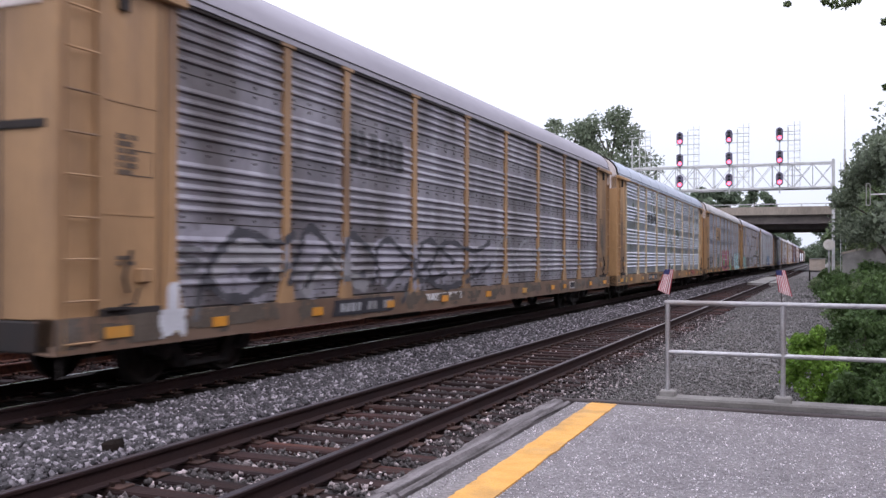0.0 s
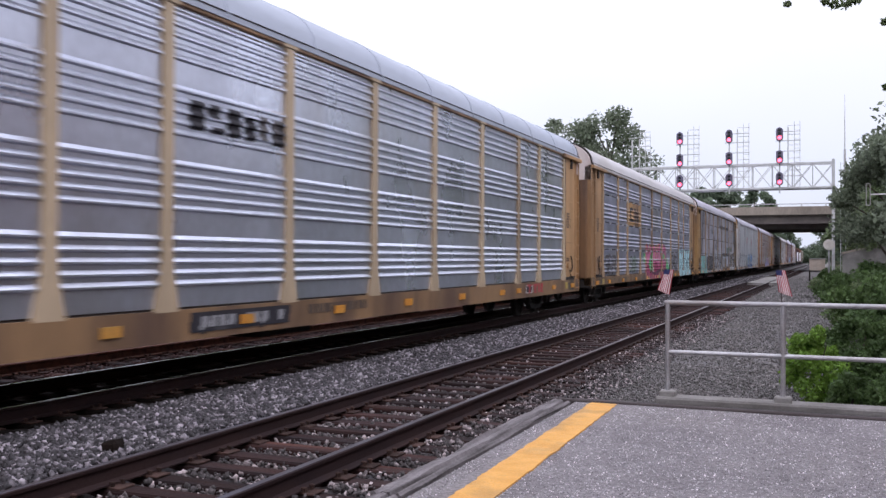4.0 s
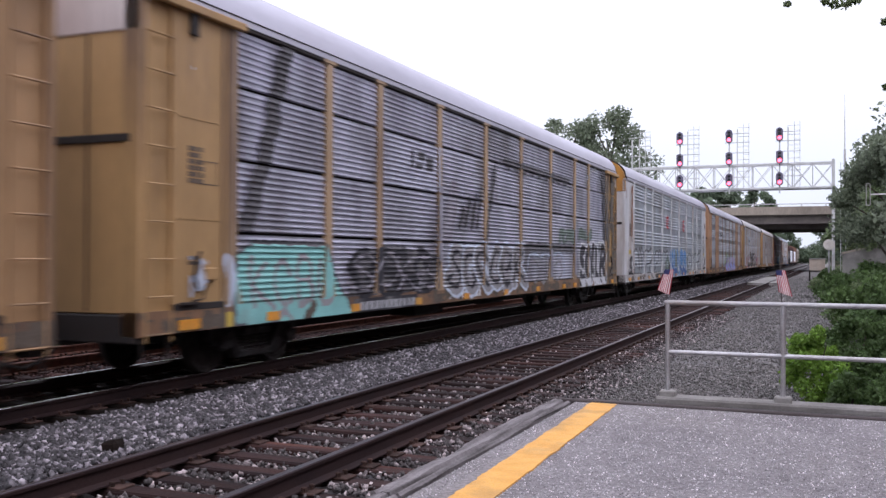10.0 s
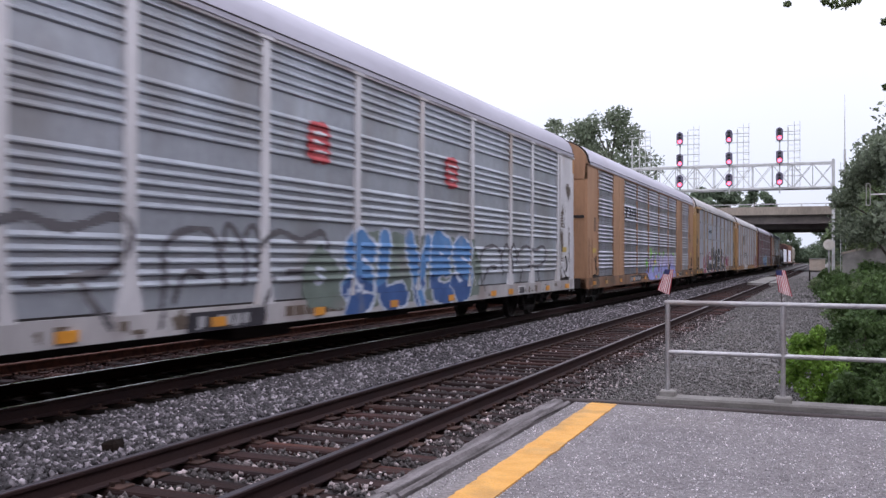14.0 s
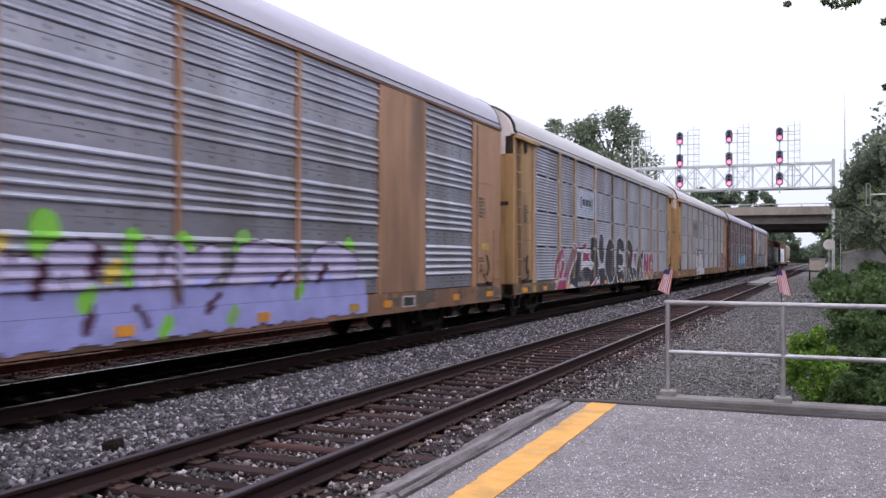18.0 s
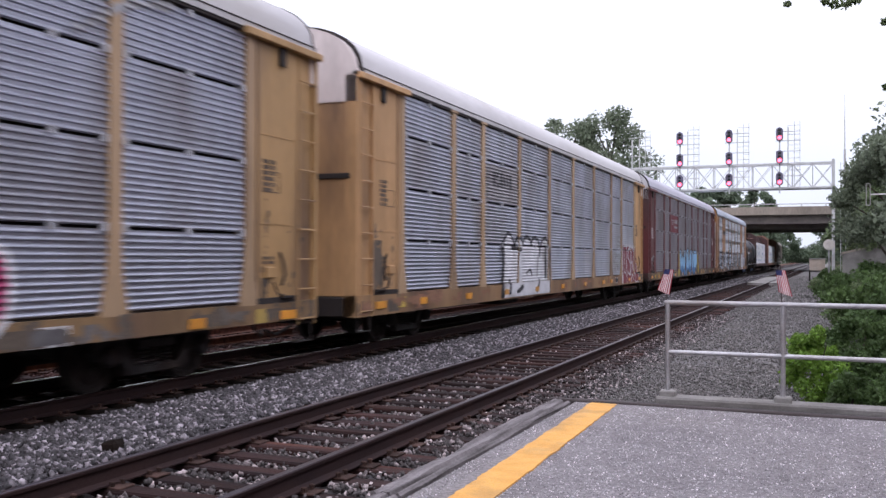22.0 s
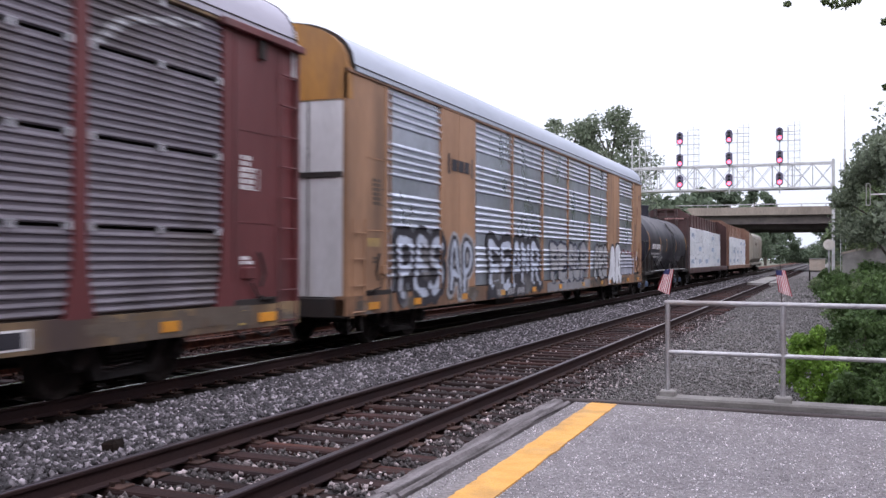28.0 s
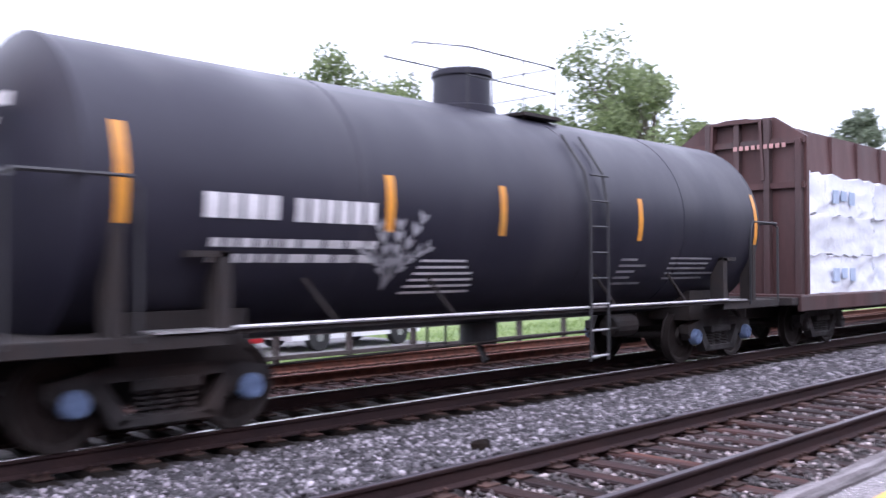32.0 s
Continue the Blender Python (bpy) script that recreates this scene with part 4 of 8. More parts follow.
M_LAMPR = mk("tail_lamp", (0.35, 0.01, 0.01), rough=0.2)


def parked_car(x, y, rz, paint, label, tallness=1.0):
    ob = thing("parked_car", label, "car", "parked cars", at=(x, y, -0.335))
    ob.rotation_euler = (0, 0, radians(rz))
    hgt = 1.45 * tallness
    low = [(-2.2, 0.28), (2.2, 0.28), (2.28, 0.55), (2.2, 0.78), (1.25, 0.93), (-2.0, 0.95), (-2.25, 0.85), (-2.28, 0.5)]
    part("body", Geo().extrude(low, -0.86, 0.86, "x"), paint, ob)
    top = [(1.2, 0.93), (0.55, hgt), (-1.5, hgt), (-2.05, 0.95)]
    part("cabin", Geo().extrude(top, -0.74, 0.74, "x"), paint, ob)
    for s in (-1, 1):
        win = [(1.0, 0.98), (0.5, hgt - 0.1), (-1.4, hgt - 0.1), (-1.8, 0.98)]
        part("side_window", Geo().extrude(win, s * 0.742, s * 0.752, "x"), M_CARGLASS, ob)
        part("headlight", Geo().box(s * 0.62 - 0.16, s * 0.62 + 0.16, 2.2, 2.285, 0.58, 0.74, 0.02), M_LAMPW, ob)
        part("tail_light", Geo().box(s * 0.68 - 0.14, s * 0.68 + 0.14, -2.295, -2.2, 0.62, 0.82, 0.02), M_LAMPR, ob)
        for yy in (-1.38, 1.42):
            w = part("wheel", Geo().lathe([(0.2, -0.11), (0.32, -0.1), (0.33, 0), (0.32, 0.1), (0.2, 0.11)], 22, "x", (s * 0.79, yy, 0.33)), M_TYRE, ob, smooth=40)
            part("rim", Geo().lathe([(0.06, -0.115), (0.21, -0.1), (0.21, 0.1), (0.06, 0.115)], 16, "x", (s * 0.79, yy, 0.33)), M_RIM, w)
    part("windscreen", Geo().add([(-0.66, 1.165, 0.98), (0.66, 1.165, 0.98), (0.62, 0.63, hgt - 0.08), (-0.62, 0.63, hgt - 0.08)], [(0, 1, 2, 3)]), M_CARGLASS, ob)
    part("rear_window", Geo().add([(-0.66, -2.02, 1.02), (0.66, -2.02, 1.02), (0.62, -1.60, hgt - 0.1), (-0.62, -1.60, hgt - 0.1)], [(0, 3, 2, 1)]), M_CARGLASS, ob)
    return ob


P_WHITE = mk("white_car_paint", (0.72, 0.72, 0.74), (0.66, 0.66, 0.68), 0.2, fine=0.02, rand=0.0)
P_RED = mk("red_car_paint", (0.30, 0.02, 0.025), (0.25, 0.015, 0.02), 0.2, fine=0.02, rand=0.0)
P_DARK = mk("dark_car_paint", (0.03, 0.032, 0.04), rough=0.2, fine=0.02, rand=0.0)
P_GREY = mk("silver_car_paint", (0.42, 0.43, 0.45), rough=0.25, metal=0.4, fine=0.02, rand=0.0)
parked_car(-18.5, 15.3, 4, P_WHITE, "white sport utility car parked beyond the fence", 1.2)
parked_car(-18.4, 10.2, 3, P_RED, "dark red car parked beyond the fence")
parked_car(-21.8, 13.2, 5, P_GREY, "silver car parked in the second row")
parked_car(-18.4, 4.8, 4, P_DARK, "dark car parked beyond the fence")

hx, hy = polar(63.6, 74)
house = thing("house", "pale cream two-storey house with white windows and a gable", "house", at=(hx, hy, -0.6))
house.rotation_euler = (0, 0, radians(-28))
M_CREAM = mk("cream_siding", (0.68, 0.52, 0.27), (0.6, 0.45, 0.22), 0.8, scale=1)
M_WHITEP = mk("white_trim", (0.75, 0.74, 0.74), (0.65, 0.64, 0.65), 0.6)
M_SLATE = mk("grey_shingles", (0.13, 0.125, 0.14), (0.09, 0.088, 0.10), 0.9, scale=2)
part("wall", Geo().box(-5.5, 6.5, 0, 8, 0, 5.3), M_WHITEP, house)
part("roof", Geo().extrude([(-0.6, 5.3), (8.6, 5.3), (4.0, 8.6)], -6.0, 7.0, "x"), M_SLATE, house)
part("eave", Geo().box(-6.1, 7.1, -0.75, -0.5, 5.1, 5.35), M_WHITEP, house)
part("gable", Geo().extrude([(-4.6, 5.36), (-0.6, 5.36), (-2.6, 8.2)], -0.65, 3.5), M_CREAM, house)
part("band", Geo().box(-5.52, 6.52, -0.06, 0.0, 2.35, 3.25), M_CREAM, house)
for wz in (0.7, 3.45):
    for wx in (-4.4, -2.2, 0.2, 2.6, 5.0):
        w = part("window", Geo().box(wx - 0.5, wx + 0.5, -0.09, -0.005, wz, wz + 1.45), M_WHITEP, house)
        for pz in (0.08, 0.76):
            part("pane", Geo().box(wx - 0.42, wx + 0.42, -0.1, -0.088, wz + pz, wz + pz + 0.6), M_CARGLASS, w)
for k, (b, d, h, s) in enumerate([(62.3, 66, 3.4, 1.5), (64.4, 66, 1.8, 1.0), (61.2, 64, 3.0, 1.3)]):
    tx, ty = polar(b, d)
    tree("shrub", tx, ty, h, s, 170 + k, 0.12, 2500, M_LEAF_HAZED, "dark green garden shrub in front of the house", bare=0.05, category="shrub")

# added out of view behind the platform: a plain dark wall blocking low sky
M_BRICK = mk("dark_brick", (0.16, 0.085, 0.065), (0.11, 0.06, 0.05), 0.9, scale=3, bump=0.3)
tagged(part("wall_station", Geo().box(6.7, 7.3, -45, 30, -0.6, 7.8, 0.03), M_BRICK), "added plain brick wall behind the platform, unseen, blocking low sky", "wall", kind="structure")


# ---- the train: each car's origin is on the rail top below its middle; +x is the platform side, -y leads ----
WHEEL_R = 0.457
WHEELS, CARS = [], []
_cache = {}


def shared(key, build, smooth=0):
    if key not in _cache:
        _cache[key] = build().mesh(key[0], smooth)
    return _cache[key]


def wheelset_geo():
    g = Geo()
    for s in (-1, 1):
        c = s * GAUGE / 2
        prof = [(0.10, -0.06), (0.15, -0.085), (0.17, -0.035), (0.37, -0.02), (0.40, -0.055), (0.455, -0.06), (0.457, 0.045), (0.482, 0.055), (0.478, 0.075), (0.40, 0.07), (0.36, 0.02), (0.16, 0.01), (0.10, 0.06)]
        g.lathe([(r, c - s * a) for r, a in prof], 28, "x")
        for k in range(3):
            t = k * 2.094
            g.box(c + s * 0.018, c + s * 0.03, 0.25 * math.cos(t) - 0.05, 0.25 * math.cos(t) + 0.05, 0.25 * math.sin(t) - 0.05, 0.25 * math.sin(t) + 0.05)
    g.tube([(-1.05, 0, 0), (1.05, 0, 0)], 0.075, 12)
    return g


def side_frame_geo():
    g = Geo()
    z0 = WHEEL_R
    outer = [(-1.14, z0 + 0.20), (-0.62, z0 + 0.30), (0.62, z0 + 0.30), (1.14, z0 + 0.20), (1.14, z0 + 0.06), (1.02, z0 - 0.04), (0.78, z0 - 0.02),
             (0.50, z0 - 0.27), (-0.50, z0 - 0.27), (-0.78, z0 - 0.02), (-1.02, z0 - 0.04), (-1.14, z0 + 0.06)]
    x0, x1 = 0.90, 1.06
    g.extrude([(-1.14, z0 + 0.20), (-0.62, z0 + 0.30), (0.62, z0 + 0.30), (1.14, z0 + 0.20), (1.14, z0 + 0.06), (0.72, z0 + 0.16), (-0.72, z0 + 0.16), (-1.14, z0 + 0.06)], x0, x1, "x")
    g.extrude([(-1.14, z0 + 0.06), (-0.72, z0 + 0.16), (-0.72, z0 - 0.02), (-1.02, z0 - 0.05)], x0, x1, "x")
    g.extrude([(1.14, z0 + 0.06), (1.02, z0 - 0.05), (0.72, z0 - 0.02), (0.72, z0 + 0.16)], x0, x1, "x")
    g.extrude([(-0.80, z0 + 0.16), (-0.62, z0 + 0.16), (-0.36, z0 - 0.20), (-0.52, z0 - 0.27)], x0, x1, "x")
    g.extrude([(0.80, z0 + 0.16), (0.52, z0 - 0.27), (0.36, z0 - 0.20), (0.62, z0 + 0.16)], x0, x1, "x")
    g.box(x0, x1, -0.52, 0.52, z0 - 0.28, z0 - 0.17, 0.02)
    for k in range(3):
        y = -0.24 + k * 0.24
        for j in range(5):
            g.lathe([(0.085, z0 - 0.17 + j * 0.05), (0.085, z0 - 0.145 + j * 0.05)], 12, "z", (0.98, y, 0))
    g.box(x0 - 0.02, x1 + 0.03, -0.36, 0.36, z0 + 0.05, z0 + 0.17, 0.02)
    return g


def bearing_geo():
    g = Geo().lathe([(0.135, 0.0), (0.135, 0.09), (0.11, 0.13), (0.06, 0.135)], 20, "x", (1.02, 0, 0))
    for k in range(3):
        t = k * 2.094 + 0.5
        g.tube([(1.14, 0.075 * math.cos(t), 0.075 * math.sin(t)), (1.17, 0.075 * math.cos(t), 0.075 * math.sin(t))], 0.024, 6)
    return g


def add_truck(car, yc, base=1.78, cap_mat=None):
    tr = part("truck", shared(("truck",), lambda: Geo().box(-0.95, 0.95, -0.2, 0.2, 0.32, 0.78, 0.03).box(-0.3, 0.3, -0.35, 0.35, 0.7, 0.92)), M_TRUCK, car, at=(0, yc, 0))
    for s in (1, -1):
        m = Matrix.Identity(4) if s == 1 else Matrix.Rotation(math.pi, 4, "Z")
        part("side_frame", shared(("side_frame",), side_frame_geo), M_TRUCK, tr, at=m)
    for dy in (-base / 2, base / 2):
        w = part("wheelset", shared(("wheelset",), wheelset_geo, 35), M_WHEEL, tr, at=(0, dy, WHEEL_R))
        WHEELS.append((w, dy))
        for s in (1, -1):
            m = Matrix.Translation((0, dy, WHEEL_R)) @ (Matrix.Identity(4) if s == 1 else Matrix.Rotation(math.pi, 4, "Z"))
            part("bearing_cap", shared(("bearing_cap",), bearing_geo, 35), cap_mat or M_TRUCK, tr, at=m)
    return tr


def coupler_geo(s, y):
    g = Geo().box(-0.09, 0.09, min(y, y + s * 0.62), max(y, y + s * 0.62), 0.78, 0.95, 0.02)
    g.box(-0.17, 0.14, min(y + s * 0.5, y + s * 0.80), max(y + s * 0.5, y + s * 0.80), 0.73, 1.0, 0.03)
    g.tube([(0.3, y, 0.7), (0.3, y + s * 0.2, 0.45), (0.22, y + s * 0.5, 0.32), (0.1, y + s * 0.72, 0.42)], 0.025, 6)
    return g


# -- corrugated sides: outlines of (x, z), from the bottom up --
RIDGE_IN = 1.514


def ridges(z0, z1, pitch, lead=0.0, duty=0.5, depth=0.038):
    """Ridge outline between two heights, with a flat band of `lead` at the bottom."""
    out = [(RIDGE_IN, z0)]
    z = z0 + lead
    n = max(1, int(round((z1 - z) / pitch)))
    p = (z1 - z) / n
    for k in range(n):
        a = z + k * p
        out += [(RIDGE_IN, a + p * 0.03), (RIDGE_IN + depth, a + p * 0.17), (RIDGE_IN + depth, a + p * 0.32), (RIDGE_IN, a + p * (0.52 + duty * 0.3))]
    out.append((RIDGE_IN, z1))
    return [q for i, q in enumerate(out) if i == 0 or q[1] - out[i - 1][1] > 1e-4]


def banded():
    out = []
    for k in range(4):
        z0 = 1.03 + k * 0.955
        seg = ridges(z0, z0 + 0.955, 0.14, 0.255)
        out += seg if not out else seg[1:]
    return [out]


def rowed(pitch):
    return [ridges(a, b, pitch, depth=min(0.034, 0.30 * pitch)) for a, b in ((1.03, 1.985), (2.022, 2.997), (3.035, 4.017), (4.055, 4.83))]


def half_ridged(lead, tail, pitch=0.15):
    """Four slotted rows, each with ridges in its middle and plain sheet below and above them."""
    out = []
    for a, b in ((1.03, 1.985), (2.022, 2.997), (3.035, 4.017), (4.055, 4.83)):
        r = ridges(a, b - tail, pitch, lead, depth=0.03)
        out.append(r + [(RIDGE_IN, b)])
    return out


def surface_x(rows, zz):
    for r in rows:
        if r[0][1] <= zz <= r[-1][1]:
            return float(np.interp(zz, [q[1] for q in r], [q[0] for q in r]))
    return RIDGE_IN


def panel_geo(row, y0, y1):
    prof = row + [(RIDGE_IN - 0.012, row[-1][1]), (RIDGE_IN - 0.012, row[0][1])]
    return Geo().extrude(prof, y0, y1)


POSTS = [1.9, 4.6, 6.5, 9.35, 12.25, 15.05, 17.95, 20.8, 22.7, 25.4]
FLUSH = [1.5, 4.2, 6.2, 9.05, 11.85, 14.7, 17.6, 20.45, 22.5, 25.3]
CAR_L = 27.3
HALF = CAR_L / 2


def roof_pts(n=14, grow=0.0, rise=0.82):
    pts = [(1.585 + grow, 4.90), (1.585 + grow, 5.0)]
    for k in range(n + 1):
        t = math.pi * k / n
        c, s = math.cos(t), math.sin(t)
        pts.append(((1.555 + grow) * math.copysign(abs(c) ** 0.92, c), 5.02 + (rise + grow) * s ** 0.97))
    pts += [(-1.585 - grow, 5.0), (-1.585 - grow, 4.90)]
    return pts


def post_geo(flare=True, width=0.125, top=4.86):
    g = Geo()
    w = width
    if flare:
        g.extrude([(-w * 2.3, 0.98), (w * 2.3, 0.98), (w * 1.25, 1.45), (w, 1.75), (w, top), (-w, top), (-w, 1.75), (-w * 1.25, 1.45)], 1.47, 1.564, "x")
        g.box(1.47, 1.582, -w * 2.0, w * 2.0, top - 0.02, top + 0.09, 0.01)
    else:
        g.extrude([(-w, 0.98), (w, 0.98), (w, top), (-w, top)], 1.47, 1.556, "x")
    return g


# -- spray paint that follows the corrugation --
GLYPHS = {
    "loop": [[(0.9, 0.75), (0.7, 0.98), (0.3, 0.95), (0.06, 0.6), (0.1, 0.2), (0.45, 0.03), (0.85, 0.2), (0.92, 0.5)]],
    "hook": [[(0.85, 0.9), (0.4, 1.0), (0.1, 0.75), (0.35, 0.52), (0.8, 0.42), (0.85, 0.15), (0.4, 0.0), (0.05, 0.12)]],
    "fork": [[(0.1, 0.0), (0.12, 0.95)], [(0.9, 1.0), (0.2, 0.45), (0.95, 0.0)]],
    "arch": [[(0.05, 0.0), (0.2, 0.8), (0.5, 1.0), (0.8, 0.8), (0.95, 0.0)], [(0.2, 0.38), (0.8, 0.38)]],
    "wave": [[(0.0, 0.95), (0.2, 0.05), (0.5, 0.75), (0.75, 0.05), (1.0, 0.95)]],
    "bowl": [[(0.12, 0.0), (0.12, 0.97), (0.7, 0.95), (0.88, 0.72), (0.6, 0.5), (0.15, 0.5)], [(0.5, 0.5), (0.95, 0.0)]],
    "bar": [[(0.5, 0.0), (0.45, 1.0)], [(0.1, 0.02), (0.9, 0.02)]],
    "hump": [[(0.05, 0.0), (0.05, 0.9), (0.3, 1.0), (0.5, 0.7), (0.5, 0.1)], [(0.5, 0.7), (0.7, 1.0), (0.95, 0.85), (0.95, 0.0)]],
}


GLYPHS.update({
    "A": [[(0.04, 0.0), (0.34, 0.95), (0.62, 0.95), (0.96, 0.0)], [(0.22, 0.36), (0.8, 0.36)]],
    "B": [[(0.12, 0.0), (0.12, 1.0), (0.66, 0.97), (0.8, 0.76), (0.58, 0.54), (0.15, 0.52)], [(0.58, 0.54), (0.92, 0.28), (0.68, 0.02), (0.12, 0.0)]],
    "C": [[(0.9, 0.8), (0.55, 1.0), (0.15, 0.75), (0.1, 0.3), (0.5, 0.0), (0.92, 0.2)]],
    "E": [[(0.92, 0.96), (0.16, 0.96), (0.12, 0.04), (0.94, 0.04)], [(0.15, 0.52), (0.78, 0.54)]],
    "G": [[(0.86, 0.84), (0.5, 1.0), (0.14, 0.74), (0.1, 0.28), (0.5, 0.0), (0.9, 0.2), (0.86, 0.5), (0.5, 0.5)]],
    "I": [[(0.5, 0.0), (0.5, 1.0)]],
    "K": [[(0.14, 0.0), (0.14, 1.0)], [(0.86, 1.0), (0.24, 0.48), (0.95, 0.0)]],
    "L": [[(0.2, 1.0), (0.16, 0.04), (0.95, 0.08)]],
    "M": [[(0.04, 0.0), (0.14, 1.0), (0.5, 0.4), (0.86, 1.0), (0.96, 0.0)]],
    "N": [[(0.1, 0.0), (0.12, 1.0), (0.88, 0.02), (0.9, 1.0)]],
    "O": [[(0.5, 1.0), (0.1, 0.72), (0.1, 0.28), (0.5, 0.0), (0.9, 0.28), (0.9, 0.72), (0.5, 1.0)]],
    "P": [[(0.14, 0.0), (0.14, 0.98), (0.68, 0.96), (0.9, 0.72), (0.62, 0.46), (0.16, 0.46)]],
    "R": [[(0.12, 0.0), (0.12, 0.97), (0.7, 0.95), (0.88, 0.72), (0.6, 0.5), (0.15, 0.5)], [(0.5, 0.5), (0.95, 0.0)]],
    "S": [[(0.9, 0.86), (0.45, 1.0), (0.12, 0.76), (0.42, 0.54), (0.84, 0.38), (0.78, 0.08), (0.36, 0.0), (0.06, 0.16)]],
    "U": [[(0.1, 1.0), (0.1, 0.25), (0.5, 0.0), (0.9, 0.25), (0.9, 1.0)]],
    "W": [[(0.02, 1.0), (0.22, 0.0), (0.5, 0.68), (0.76, 0.0), (0.98, 1.0)]],
    "X": [[(0.08, 0.0), (0.92, 1.0)], [(0.08, 1.0), (0.95, 0.0)]],
    "H": [[(0.12, 0.0), (0.12, 1.0)], [(0.88, 0.0), (0.88, 1.0)], [(0.12, 0.5), (0.88, 0.5)]],
    "Y": [[(0.05, 1.0), (0.45, 0.45), (0.95, 1.0)], [(0.48, 0.45), (0.42, 0.0)]],
    "swell": [[(0.0, -0.1), (0.0, 0.75), (0.12, 0.98), (0.25, 0.9), (0.3, 0.3)], [(0.28, 0.75), (0.34, 1.04), (0.42, 0.62), (0.43, 0.3)], [(0.42, 0.95), (0.47, 1.06), (0.52, 0.8)],
              [(0.5, 0.55), (0.52, 0.85), (0.64, 1.0), (0.78, 0.9), (0.94, 1.02), (1.0, 0.78), (0.94, 0.5), (0.7, 0.45)], [(0.04, 0.15), (0.1, 0.45), (0.2, 0.42)], [(0.55, 0.05), (0.6, 0.4)], [(0.86, 0.4), (0.92, 0.0)]],
    "eye": [[(1.0, 0.95), (0.72, 0.8), (0.35, 1.0), (0.1, 0.7), (0.02, 0.3), (0.3, 0.02), (0.75, 0.2), (0.95, 0.45)], [(0.5, 0.3), (0.68, 0.42), (0.62, 0.18)], [(0.0, 0.5), (-0.2, -0.2)]],
    "ripple": [[(0.0, 0.2), (0.12, 0.8), (0.3, 1.0), (0.5, 0.55), (0.66, 0.9), (0.8, 0.95), (1.0, 0.5)], [(0.2, 0.1), (0.4, 0.5), (0.6, 0.2), (0.9, 0.3)]],
})


def smooth_line(pts, n=5):
    out = []
    for i in range(len(pts) - 1):
        p0, p1, p2, p3 = pts[max(i - 1, 0)], pts[i], pts[i + 1], pts[min(i + 2, len(pts) - 1)]
        for k in range(n):
            t = k / n
            out.append(tuple(0.5 * (2 * p1[c] + (p2[c] - p0[c]) * t + (2 * p0[c] - 5 * p1[c] + 4 * p2[c] - p3[c]) * t * t + (3 * p1[c] - p0[c] - 3 * p2[c] + p3[c]) * t ** 3) for c in (0, 1)))
    return out + [pts[-1]]


def strokes_of(glyphs, y0, y1, z0, z1, seed, overlap=0.9, wonk=0.06, warp=1.0):
    rr = random.Random(seed)
    segs = []
    w = (y1 - y0) / len(glyphs)
    for k, name in enumerate(glyphs):
        zz0, zz1 = z0 + rr.uniform(-1, 1) * wonk * (z1 - z0), z1 + rr.uniform(-1, 1) * wonk * (z1 - z0)
        for line in GLYPHS[name]:
            lean, ph, amp = warp * rr.uniform(-0.35, 0.35), rr.uniform(0, 6.28), warp * rr.uniform(0.05, 0.13)
            line = [(a + amp * math.sin(6 * b + ph), b + amp * math.sin(5 * a + ph * 1.7)) for a, b in smooth_line(line)]
            if warp > 0.6:
                line = line + [(line[-1][0] + rr.uniform(-0.3, 0.3), line[-1][1] + rr.uniform(-0.05, 0.16))]
            pp = [(y0 + w * (k + 0.5 + (a - 0.5 + lean * (b - 0.5)) * overlap), zz0 + (zz1 - zz0) * b) for a, b in line]
            segs += list(zip(pp[:-1], pp[1:]))
    return np.array([[*a, *b] for a, b in segs])


def dist_to(segs, P):
    a, b = segs[:, :2], segs[:, 2:]
    ab = b - a
    best = np.full(len(P), 9.0)
    for i in range(len(segs)):
        ap = P - a[i]
        t = np.clip((ap @ ab[i]) / (ab[i] @ ab[i] + 1e-9), 0, 1)
        best = np.minimum(best, np.hypot(*(ap - t[:, None] * ab[i]).T))
    return best


